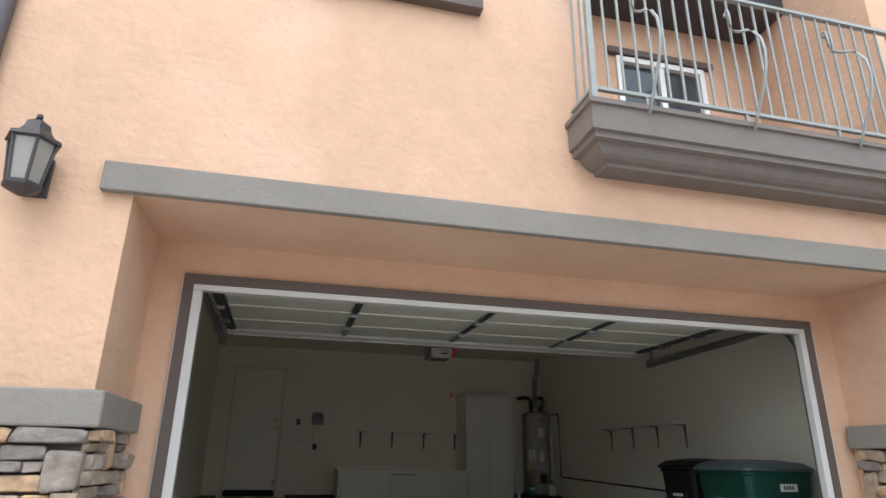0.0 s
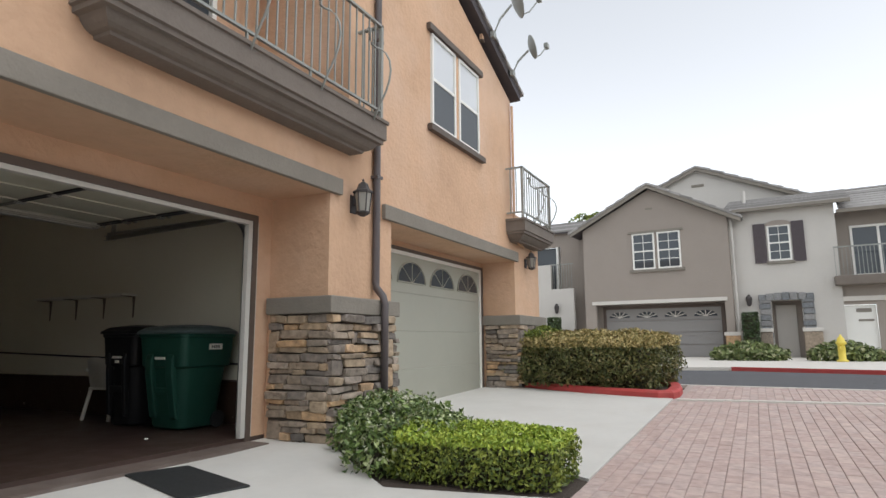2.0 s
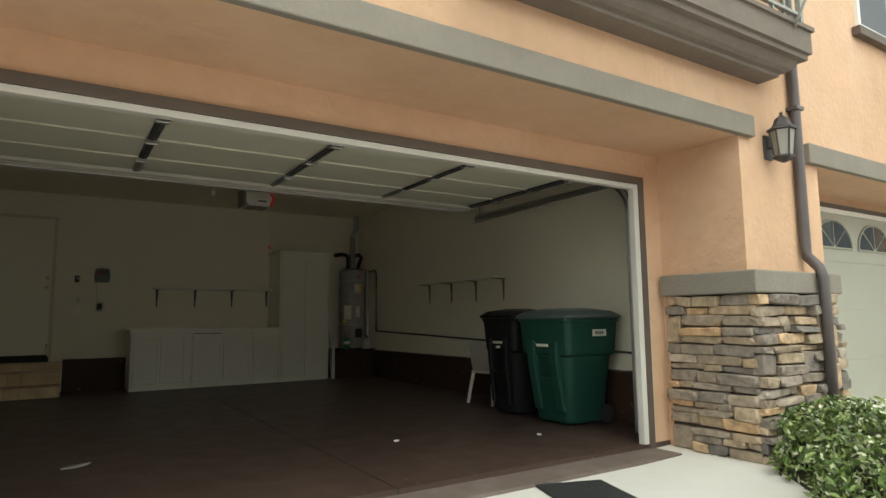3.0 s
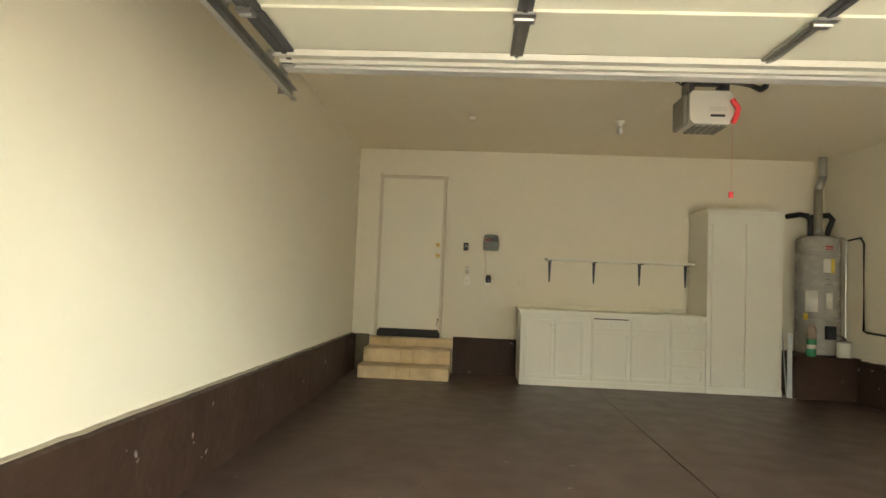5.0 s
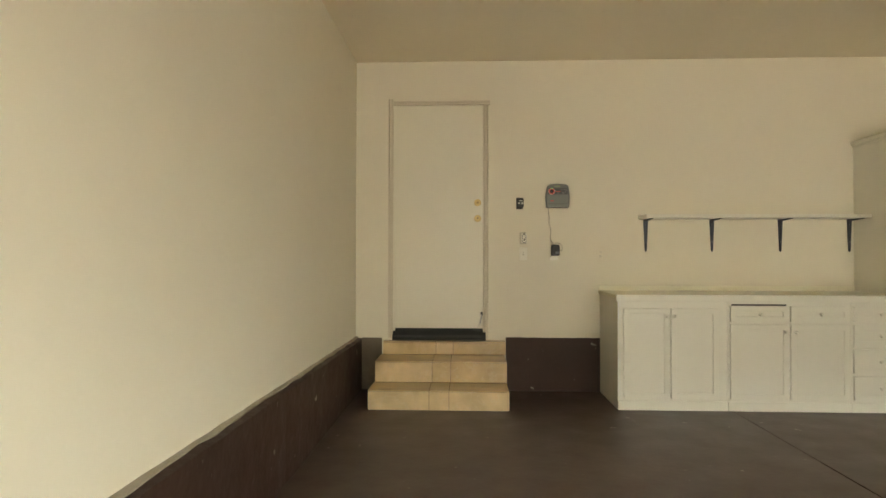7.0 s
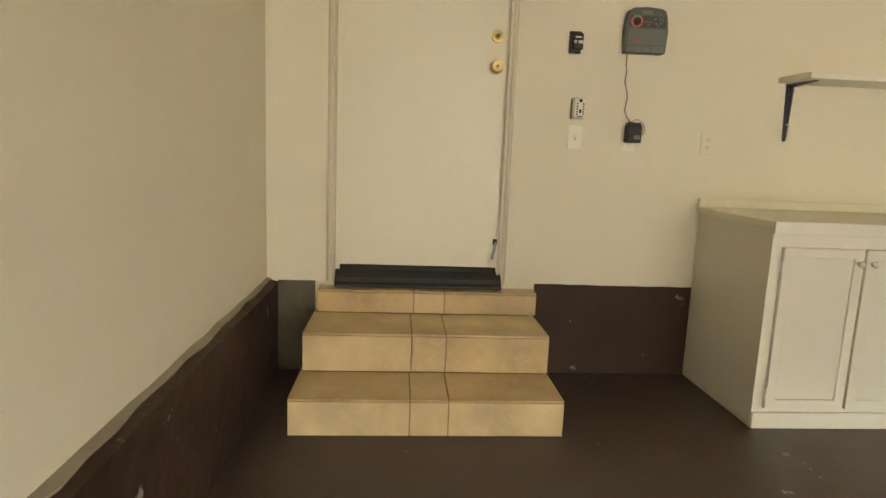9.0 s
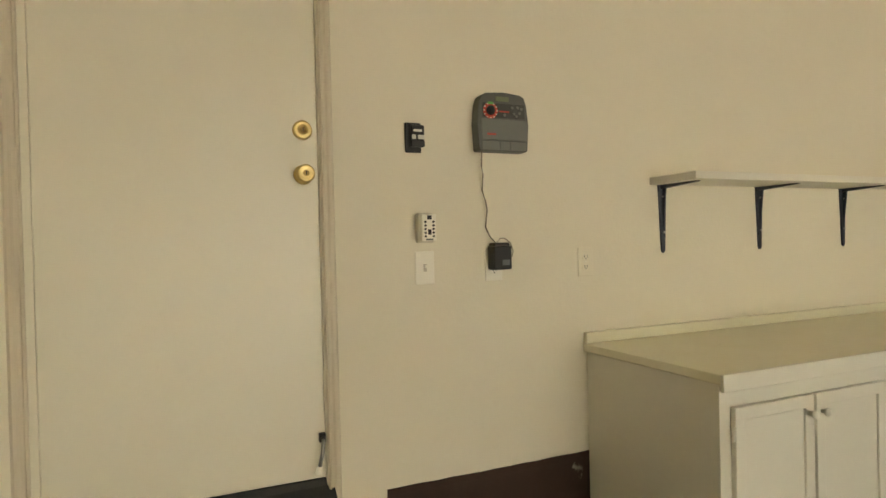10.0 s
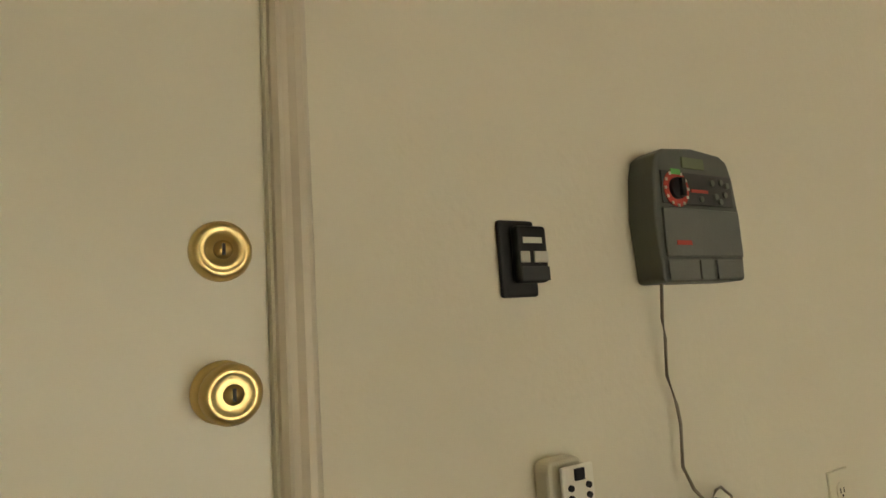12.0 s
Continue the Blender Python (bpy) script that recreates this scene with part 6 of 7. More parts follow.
def wheeled_bin(x, y, turn, wb, db, wt, dt, h, foot, body_mat, lid_mat, label, lab):
    """A bin with a tapered foot of corner radius foot, a wide collar and a domed lid."""
    t = thing("wheeled_bin", x, y, 0.0, label, "bin", "wheeled bins by the side wall", turn)
    bm = bmesh.new()
    bm_loft(bm, ((wb - 0.03, db - 0.03, foot - 0.01, 0.02), (wb, db, foot, 0.05), (wt - 0.13, dt - 0.13, foot, 0.60 * h), (wt - 0.12, dt - 0.12, foot, 0.625 * h)))
    smoothed(part("foot", bm, body_mat, t))
    bm = bmesh.new()
    bm_loft(bm, ((wt - 0.10, dt - 0.10, 0.06, 0.6255 * h), (wt - 0.07, dt - 0.07, 0.07, 0.64 * h), (wt - 0.03, dt - 0.03, 0.07, 0.925 * h), (wt, dt, 0.08, 0.93 * h), (wt, dt, 0.08, 0.96 * h)))
    part("collar", bm, body_mat, t, "", 0.004)
    bm = bmesh.new()
    bm_loft(bm, ((wt + 0.03, dt + 0.03, 0.08, 0.961 * h), (wt + 0.045, dt + 0.045, 0.08, 0.97 * h), (wt + 0.03, dt + 0.03, 0.08, 0.99 * h), (wt - 0.10, dt - 0.10, 0.06, 1.03 * h), (wt - 0.42, dt - 0.42, 0.04, 1.055 * h)))
    part("lid", bm, lid_mat, t, "domed lid", 0.003)
    bm = bmesh.new()
    bm_tube(bm, [(wt / 2 - 0.01, -dt / 2 + 0.08, 0.95 * h), (wt / 2 + 0.04, -dt / 2 + 0.09, 0.95 * h), (wt / 2 + 0.04, dt / 2 - 0.09, 0.95 * h), (wt / 2 - 0.01, dt / 2 - 0.08, 0.95 * h)], 0.016, 10)
    part("handle", bm, body_mat, t)
    for sx in (-1, 1):
        bm = bmesh.new()
        bm_cyl(bm, (wb / 2 - 0.03, sx * (db / 2 - 0.02), 0.09), (wb / 2 - 0.03, sx * (db / 2 + 0.03), 0.09), 0.09, seg=22)
        part("wheel", bm, RUBBER, t, "black rubber wheel")
    # two cheeks stand proud beside the lifting channel, with a catch bar between them
    xa, xb, xc = -wb / 2 - 0.01, -wt / 2 + 0.055, -wt / 2 + 0.02
    for ya, yb in ((-0.21, -0.11), (0.11, 0.21)) if lab else ((-0.16, -0.11), (0.11, 0.16)):
        bm = bmesh.new()
        bm_prism(bm, [(xa + 0.03, 0.10 * h), (xa - 0.02, 0.13 * h), (xb - 0.05, 0.56 * h), (xc - 0.02, 0.70 * h), (xc, 0.76 * h), (xc + 0.03, 0.76 * h), (xb + 0.03, 0.55 * h)], "y", ya, yb)
        part("cheek", bm, body_mat, t, "", 0.012)
    bm = bmesh.new()
    bm_prism(bm, [(xa - 0.035, 0.36 * h), (xa - 0.04, 0.42 * h), (xa + 0.01, 0.43 * h), (xa + 0.01, 0.36 * h)], "y", -0.112, 0.112)
    part("catch_bar", bm, body_mat, t, "", 0.006)
    box("grip_label", PAPER, xc - 0.006, xc + 0.03, -0.075, 0.075, 0.705 * h, 0.73 * h, t, "white stamp")
    if lab:
        box("label_plate", PAPER, -0.02, 0.16, -dt / 2 + 0.014, -dt / 2 + 0.03, 0.80 * h, 0.86 * h, t, "white label plate")
        boxes("print", TIMERDARK, [(0.01 + 0.03 * k, 0.028 + 0.03 * k, -dt / 2 + 0.012, -dt / 2 + 0.014, 0.815 * h, 0.845 * h) for k in range(4)], t)
    else:
        box("stamp", PAPER, xc - 0.006, xc + 0.03, -0.03, 0.02, 0.66 * h, 0.685 * h, t, "small pale stamp")
    return t


wheeled_bin(5.65, 1.15, 0, 0.50, 0.51, 0.74, 0.76, 1.06, 0.10, BINGREEN, BINLID, "green plastic wheeled bin with a grey domed lid and white label", True)
wheeled_bin(5.60, 1.88, 0, 0.46, 0.48, 0.62, 0.60, 1.07, 0.19, BINDARK, BINDARK, "black plastic wheeled bin with a closed lid", False)


# ---- plastic chair ----
def plastic_chair():
    t = thing("plastic_chair", 5.82, 2.64, 0.0, "white moulded plastic garden chair facing the side wall", "chair", "", -86)
    # local y is the way that the sitter looks
    for sx in (-1, 1):
        for y0, y1 in ((0.20, 0.16), (-0.24, -0.16)):
            bm = bmesh.new()
            bm_tube(bm, [(sx * 0.25, y0, 0.0), (sx * 0.215, y1, 0.41)], 0.024, 8)
            part("leg", bm, PLASTICWHITE, t)
    box("seat", PLASTICWHITE, -0.225, 0.225, -0.20, 0.21, 0.395, 0.425, t, "", 0.012)
    bm = bmesh.new()
    rows = []
    for k in range(8):
        z = 0.425 + 0.37 * k / 7
        y = -0.185 - 0.10 * k / 7
        w = 0.20 - 0.03 * (k / 7) ** 2
        rows.append([bm.verts.new((w * (j / 3 - 1), y - 0.03 * (1 - (j / 3 - 1) ** 2), z + (0.03 * (1 - (j / 3 - 1) ** 2) if k == 7 else 0))) for j in range(7)])
    faces = []
    for r, s in zip(rows, rows[1:]):
        for j in range(6):
            faces.append(bm.faces.new((r[j], r[j + 1], s[j + 1], s[j])))
    bmesh.ops.solidify(bm, geom=faces, thickness=0.014)
    part("backrest", bm, PLASTICWHITE, t)
    for sx in (-1, 1):
        bm = bmesh.new()
        bm_tube(bm, [(sx * 0.215, -0.25, 0.66), (sx * 0.25, -0.15, 0.63), (sx * 0.25, 0.10, 0.61), (sx * 0.235, 0.18, 0.56), (sx * 0.22, 0.18, 0.42)], 0.02, 8)
        part("armrest", bm, PLASTICWHITE, t)
    t.scale = (0.92, 0.92, 0.92)
    return t


plastic_chair()

# a few scraps and worn patches lie on the floor
t = thing("paper_scrap", 3.76, 1.29, 0.0, "small crumpled white paper scrap on the garage floor", "litter", "scraps on the floor")
bm = bmesh.new()
bm_prism(bm, [(-0.03, -0.01), (0.02, -0.02), (0.03, 0.01), (-0.01, 0.022)], "z", 0.0005, 0.010)
part("scrap", bm, PAPER, t)
copy_thing(t, pose(4.93, 0.80, 0.0, 0, 0, 70))
# thin prism: paint wear and a floor reflection put into its pale colour
t = thing("flattened_wrapper", 1.44, 1.83, 0.0, "flat pale patch of paint wear and reflection on the brown garage floor", "litter", "scraps on the floor", 20)
bm = bmesh.new()
bm_prism(bm, [(-0.11, -0.02), (-0.04, -0.045), (0.07, -0.02), (0.11, 0.03), (0.05, 0.045), (-0.06, 0.03)], "z", 0.0005, 0.006)
part("film", bm, mat("pale_worn_patch", (0.34, 0.33, 0.31), 0.35, 0.2, 30.0), t)


# ---- the grey and white houses across the lane ----
FAR = pose(29.665, 4.31, 0.25, 0, 0, -94.3)


def house(name, label):
    t = new(name)
    t.matrix_basis = FAR
    return tagged(t, label, "house", "houses across the lane")


def tiled_slope(name, parent, u0, u1, v0, z0, v1, z1, courses, overlap=0.03):
    """A roof slope of stepped tile courses from its eave (v0, z0) up to (v1, z1)."""
    bm = bmesh.new()
    bm_prism(bm, [(v0 + 0.02, z0 - 0.06), (v0 + 0.02, z0 - 0.002), (v1, z1 - 0.002), (v1, z1 - 0.06)], "x", u0 + 0.01, u1 - 0.01)
    roof = part(name, bm, ROOFDARK, parent, "grey tiled roof slope")
    for k in range(courses):
        a, b = k / courses, (k + 1) / courses
        va, vb = v0 + (v1 - v0) * a, v0 + (v1 - v0) * b
        za, zb = z0 + (z1 - z0) * a, z0 + (z1 - z0) * b
        bm = bmesh.new()
        bm_prism(bm, [(va, za), (va, za + 0.075), (vb + overlap, zb + 0.045), (vb + overlap, zb)], "x", u0, u1)
        part("tile_course", bm, ROOFTILE, roof)
    return roof


def raked_roof(parent, uc, half, ze, za, v0, v1):
    for sx in (1, -1):
        bm = bmesh.new()
        bm_prism(bm, [(uc, za - 0.09), (uc + sx * half * 0.995, ze - 0.09), (uc + sx * half * 0.995, ze - 0.032), (uc, za - 0.032)], "y", v0 + 0.09, v1 - 0.02)
        roof = part("roof", bm, ROOFDARK, parent, "grey tiled gable roof")
        n = 8
        for k in range(n):
            a, b = k / n, (k + 1) / n
            ua, ub = uc + sx * half * a, uc + sx * half * (b + 0.01)
            zA, zB = za + (ze - za) * a, za + (ze - za) * b
            bm = bmesh.new()
            bm_prism(bm, [(ua, zA - 0.03), (ub, zB - 0.03), (ub, zB + 0.09), (ua, zA + 0.05)], "y", v0, v1)
            part("tile_course", bm, ROOFTILE, roof)
        bm = bmesh.new()
        bm_prism(bm, [(uc, za - 0.03), (uc + sx * half, ze - 0.03), (uc + sx * half, ze - 0.20), (uc, za - 0.20)], "y", v0 + 0.02, v0 + 0.08)
        part("barge_board", bm, TRIMGREY, parent)


def sash(parent, u0, u1, z0, z1, v, arched=False):
    w = new("window")
    w.parent = parent
    frame_box("frame", WHITE, u0, u1, v - 0.05, v + 0.02, z0, z1, 0.07, w)
    zm = (z0 + z1) / 2
    box("meeting_rail", WHITE, u0 + 0.07, u1 - 0.07, v - 0.045, v + 0.01, zm - 0.03, zm + 0.03, w)
    box("pane", GLASS, u0 + 0.07, u1 - 0.07, v - 0.02, v - 0.012, zm + 0.03, z1 - 0.07, w)
    box("pane", GLASS, u0 + 0.07, u1 - 0.07, v - 0.02, v - 0.012, z0 + 0.07, zm - 0.03, w)
    um = (u0 + u1) / 2
    bars = [(um - 0.012, um + 0.012, v - 0.03, v - 0.02, zm + 0.03, z1 - 0.07), (um - 0.012, um + 0.012, v - 0.03, v - 0.02, z0 + 0.07, zm - 0.03)]
    bars += [(a, b, v - 0.03, v - 0.02, z - 0.012, z + 0.012) for z in ((zm + z1) / 2 - 0.02, (zm + z0) / 2 + 0.02) for a, b in ((u0 + 0.07, um - 0.012), (um + 0.012, u1 - 0.07))]
    boxes("glazing_bars", WHITE, bars, w)
    return w


def carved_lantern(parent, u, v, z):
    bm = bmesh.new()
    bm_lathe(bm, [(0.02, 0.30), (0.10, 0.2), (0.13, 0.12), (0.08, -0.15), (0.03, -0.2)], 6, pose(u, v - 0.14, z))
    bm_box(bm, u - 0.05, u + 0.05, v - 0.06, v, z - 0.1, z + 0.1)
    return part("lantern", bm, LANTERN, parent, "dark wall lantern")


def grey_house():
    t = house("gabled_grey_house", "taupe grey stucco house with a gable, double window and garage")
    bm = bmesh.new()
    bm_prism(bm, [(1.7, -0.3), (2.2, -0.3), (2.2, 2.32), (7.75, 2.32), (7.75, -0.3), (8.07, -0.3), (8.07, 5.9), (4.88, 7.55), (1.7, 5.9)], "y", 0.0, 0.25)
    part("wall", bm, STUCCO_GREY, t)
    boxes("side_wall", STUCCO_GREY, [(1.7, 1.95, 0.25, 6.0, -0.3, 5.9), (7.82, 8.07, 0.25, 6.0, -0.3, 5.9)], t)
    boxes("garage_recess", STUCCO_GREY, [(1.95, 7.82, 0.7, 0.8, -0.3, 2.6), (2.2, 7.75, 0.25, 0.7, 2.32, 2.4)], t)
    boxes("garage_casing", TRIMBROWN, [(2.35, 2.5, 0.62, 0.7, -0.1, 2.25), (7.5, 7.65, 0.62, 0.7, -0.1, 2.25), (2.5, 7.5, 0.62, 0.7, 2.12, 2.25)], t, "brown casing")
    gd = part("garage_door", _far_panels(2.5, 7.5, 0.60, -0.05, 2.12), mat("far_door_grey", (0.24, 0.23, 0.22), 0.6, 0.05, 2.0), t, "grey sectional garage door")
    for k in range(4):
        uc = 2.5 + 1.25 * (k + 0.5)
        bm = bmesh.new()
        pts = [(uc - 0.48, 1.72), (uc + 0.48, 1.72)] + [(uc + 0.48 * math.cos(a), 1.72 + 0.26 * math.sin(a)) for a in (math.pi * j / 10 for j in range(1, 10))]
        bm_prism(bm, pts, "y", 0.585, 0.597)
        part("pane", bm, GLASS, gd, "dark sunburst pane")
        bm = bmesh.new()
        for a in (0.5, 1.05, 1.57, 2.09, 2.64):
            bm_tube(bm, [(uc, 0.58, 1.72), (uc + 0.48 * math.cos(a), 0.58, 1.72 + 0.26 * math.sin(a))], 0.018, 5)
        part("sunburst", bm, PALEBAND, gd)
    box("lintel", PALEBAND, 2.05, 7.85, -0.08, 0.0, 2.32, 2.48, t, "pale lintel band")
    sash(t, 4.03, 5.02, 3.86, 5.52, 0.0)
    sash(t, 5.14, 6.13, 3.86, 5.52, 0.0)
    box("window_sill", TRIMGREY, 3.87, 6.26, -0.1, 0.0, 3.74, 3.85, t)
    box("window_head", TRIMGREY, 3.87, 6.26, -0.08, 0.0, 5.53, 5.62, t)
    raked_roof(t, 4.88, 3.75, 5.78, 7.75, -0.35, 6.0)
    boxes("gable_vent", TRIMGREY, [(4.7, 5.0, -0.03, 0.0, 6.6, 6.68)], t)
    for a, b in ((1.62, 2.24), (7.7, 8.25)):
        box("stone_base", STONE, a, b, -0.1, 0.2, -0.3, 0.85, t, "stone base")
        box("stone_cap", PALEBAND, a - 0.05, b + 0.05, -0.14, 0.2, 0.85, 1.0, t, "pale cap")
    bm = bmesh.new()
    bm_tube(bm, [(8.2, 0.1, 5.8), (8.2, 0.1, 0.0)], 0.05, 8)
    part("downspout", bm, STUCCO_WHITE, t)
    return t


def _far_panels(u0, u1, v, z0, z1):
    bm = bmesh.new()
    h = (z1 - z0) / 4
    for k in range(4):
        bm_box(bm, u0, u1, v, v + 0.06, z0 + h * k + 0.01, z0 + h * (k + 1) - 0.01)
    return bm


def white_house():
    t = house("white_entry_house", "off-white stucco house with plum shutters and a stone-framed entry")
    wall("wall", STUCCO_WHITE, "y", 0.35, 0.6, 8.07, 11.95, -0.3, 6.12, [(9.45, 10.53, -0.3, 2.25)], t)
    box("side_wall", STUCCO_WHITE, 11.7, 11.95, 0.6, 6.0, -0.3, 6.12, t)
    sash(t, 9.52, 10.36, 3.90, 5.40, 0.35)
    bm = bmesh.new()
    bm_prism(bm, [(9.45, 5.38)] + [(9.94 + 0.49 * math.cos(a), 5.40 + 0.20 * math.sin(a)) for a in (math.pi * (10 - j) / 10 for j in range(11))] + [(10.43, 5.38)], "y", 0.29, 0.35)
    part("arched_head", bm, STUCCO_GREY, t)
    box("window_sill", TRIMGREY, 9.42, 10.46, 0.24, 0.35, 3.78, 3.89, t)
    for a, b in ((9.0, 9.46), (10.41, 10.86)):
        s = box("shutter", SHUTTER, a, b, 0.29, 0.35, 3.83, 5.50, t, "plum brown shutter")
        boxes("louvres", SHUTTER, [(a + 0.06, b - 0.06, 0.275, 0.289, 3.93 + 0.1 * k, 3.99 + 0.1 * k) for k in range(15)], s)
    for a, b in ((9.0, 9.45), (10.53, 10.98)):
        for k in range(11):
            z = -0.2 + 0.235 * k
            box("stone", GREYSTONE, a + 0.02 * (k % 3), b - 0.02 * (k % 2), 0.22, 0.36, z, z + 0.22, t, "", 0.03)
    for k in range(7):
        a = 9.0 + 0.285 * k
        box("stone", GREYSTONE, a, a + 0.27, 0.2, 0.36, 2.26, 2.5 + 0.08 * math.sin(math.pi * (k + 0.5) / 7), t, "", 0.03)
    box("entry_back", STUCCO_GREY, 9.3, 10.7, 1.2, 1.3, -0.3, 2.6, t)
    boxes("entry_sides", STUCCO_GREY, [(9.3, 9.44, 0.6, 1.2, -0.3, 2.6), (10.54, 10.7, 0.6, 1.2, -0.3, 2.6), (9.44, 10.54, 0.6, 1.2, 2.26, 2.4)], t)
    d = box("entry_door", STUCCO_WHITE, 9.55, 10.3, 1.13, 1.2, -0.1, 2.1, t, "pale entry door", 0.01)
    for a, b in ((8.98, 9.42), (10.52, 11.16)):
        box("stone_base", STONE, a, b, 0.12, 0.34, -0.3, 0.98, t, "stone base", 0.02)
        box("stone_cap", PALEBAND, a - 0.04, b + 0.04, 0.08, 0.345, 0.985, 1.13, t, "pale cap", 0.01)
    carved_lantern(t, 8.65, 0.35, 2.25)
    tiled_slope("roof", t, 7.9, 12.5, 0.0, 6.12, 3.4, 7.2, 9)
    box("gutter", TRIMGREY, 8.3, 12.5, -0.1, 0.02, 6.02, 6.15, t)
    bm = bmesh.new()
    bm_cyl(bm, (8.6, 2.2, 6.7), (8.6, 2.2, 7.4), 0.08, seg=10)
    part("roof_pipe", bm, STUCCO_WHITE, t)
    return t


def _pierced(u0, u1, v0, v1, z0, z1, holes):
    """A slab with openings, in the house's own axes."""
    us = sorted({u0, u1, *(h for o in holes for h in o[:2])})
    zs = sorted({z0, z1, *(h for o in holes for h in o[2:])})
    bm = bmesh.new()
    for i in range(len(us) - 1):
        for k in range(len(zs) - 1):
            u, z = (us[i] + us[i + 1]) / 2, (zs[k] + zs[k + 1]) / 2
            if not any(o[0] < u < o[1] and o[2] < z < o[3] for o in holes):
                bm_box(bm, us[i], us[i + 1], v0, v1, zs[k], zs[k + 1])
    return bm


def balcony_house():
    t = house("balcony_house", "grey stucco house with a sliding balcony window and white doors")
    wall("wall", STUCCO_GREY, "y", 1.1, 1.35, 11.95, 19.0, 2.5, 5.8, [(12.42, 14.3, 3.15, 5.2)], t)
    part("lower_wall", _pierced(11.0, 19.0, 0.45, 0.6, -0.3, 2.4, [(11.16, 13.0, -0.3, 2.0), (14.0, 15.9, -0.3, 2.0)]), STUCCO_GREY, t)
    box("upper_floor", STUCCO_GREY, 11.2, 19.0, 0.5, 1.3, 2.4, 2.9, t)
    box("lintel", PALEBAND, 11.1, 19.0, 0.36, 0.45, 2.14, 2.32, t, "pale lintel band")
    frame_box("window_frame", WHITE, 12.42, 14.3, 1.05, 1.2, 3.15, 5.2, 0.09, t)
    box("mullion", WHITE, 13.32, 13.41, 1.06, 1.18, 3.24, 5.11, t)
    box("pane", GLASS, 12.51, 13.32, 1.12, 1.14, 3.24, 5.11, t)
    box("pane", GLASS, 13.41, 14.21, 1.12, 1.14, 3.24, 5.11, t)
    box("balcony_slab", SLABBROWN, 11.72, 16.2, -0.1, 1.1, 2.74, 3.12, t, "", 0.05)
    r = box("balcony_rail", IRON, 11.77, 16.15, -0.02, 0.03, 4.22, 4.27, t)
    boxes("bars", IRON, [(11.79 + 0.13 * k, 11.81 + 0.13 * k, 0.0, 0.02, 3.12, 4.22) for k in range(33)], r)
    for a, b in ((11.18, 12.98), (14.02, 15.88)):
        d = box("white_door", WHITE, a, b, 0.55, 0.62, -0.15, 1.98, t, "white ribbed utility door", 0.01)
        m = (a + b) / 2
        boxes("vent", TRIMGREY, [(a + 0.35, a + 0.75, 0.53, 0.549, 1.7, 1.85), (m + 0.25, m + 0.75, 0.53, 0.549, 1.7, 1.85), (m + 0.3, m + 0.8, 0.53, 0.549, 1.35, 1.43)], d, "small vent")
    box("notice", YELLOW, 14.5, 14.95, 0.535, 0.55, 1.05, 1.35, t, "yellow notice")
    tiled_slope("roof", t, 12.1, 19.5, 0.3, 5.75, 4.2, 7.35, 9)
    box("gutter", TRIMGREY, 12.0, 19.5, 0.2, 0.32, 5.65, 5.78, t)
    box("end_wall", STUCCO_GREY, 18.8, 19.0, 1.35, 6.0, -0.3, 5.8, t)
    return t


def rear_gable():
    t = house("rear_gabled_house", "off-white gabled house with a grey tiled roof behind the others")
    bm = bmesh.new()
    bm_prism(bm, [(1.6, 5.0), (11.0, 5.0), (11.0, 7.45), (6.3, 9.45), (1.6, 7.45)], "y", 5.0, 5.25)
    part("wall", bm, STUCCO_WHITE, t)
    raked_roof(t, 6.3, 5.1, 7.35, 9.58, 4.7, 10.0)
    box("gable_vent", TRIMGREY, 6.0, 6.6, 4.96, 5.0, 8.55, 8.68, t)
    return t


def left_wing():
    t = house("side_wing_house", "white and grey house wing with a small railed opening")
    wall("wall", STUCCO_GREY, "y", 1.2, 1.4, -6.0, 1.7, -0.3, 6.2, [(-1.4, 0.1, 3.2, 5.45)], t)
    box("dark_opening", GLASS, -1.4, 0.1, 1.5, 1.55, 3.2, 5.45, t, "dark glazed opening")
    boxes("opening_frame", WHITE, [(-0.1, 0.0, 1.12, 1.5, 3.2, 5.45)], t)
    part("front_wall", _pierced(-6.0, 1.0, 0.4, 0.6, -0.3, 3.22, []), STUCCO_WHITE, t)
    box("parapet", STUCCO_WHITE, -6.0, -0.15, 0.4, 0.6, 3.22, 4.45, t)
    r = box("rail", IRON, -0.15, 1.0, 0.42, 0.46, 4.42, 4.47, t)
    boxes("bars", IRON, [(-0.15 + 0.13 * k, -0.13 + 0.13 * k, 0.43, 0.45, 3.22, 4.42) for k in range(9)], r)
    carved_lantern(t, 0.15, 0.4, 2.2)
    tiled_slope("roof", t, -6.0, 1.9, 0.9, 6.15, 4.0, 7.2, 7)
    return t


grey_house()
white_house()
balcony_house()
rear_gable()
left_wing()


# ---- planting ----
def leaf_cloud(name, points, size, material, seed, flat=0.5):
    """Small folded leaves at the given places, each turned towards its own normal."""
    rng = random.Random(seed)
    verts, faces = [], []
    for p, nrm in points:
        s = size * rng.uniform(0.6, 1.35)
        n = (Vector(nrm) * flat + Vector((rng.uniform(-1, 1), rng.uniform(-1, 1), rng.uniform(-0.6, 1)))).normalized()
        a = n.orthogonal().normalized()
        a.rotate(Matrix.Rotation(rng.uniform(0, 6.28), 3, n))
        b = n.cross(a)
        p = Vector(p)
        k = len(verts)
        verts += [p - a * s, p + b * s * 0.45 + n * s * 0.12, p + a * s, p - b * s * 0.45 + n * s * 0.12]
        faces += [(k, k + 1, k + 2), (k, k + 2, k + 3)]
    me = bpy.data.meshes.new(name)
    me.from_pydata(verts, [], faces)
    me.materials.append(material)
    return new(name, me)


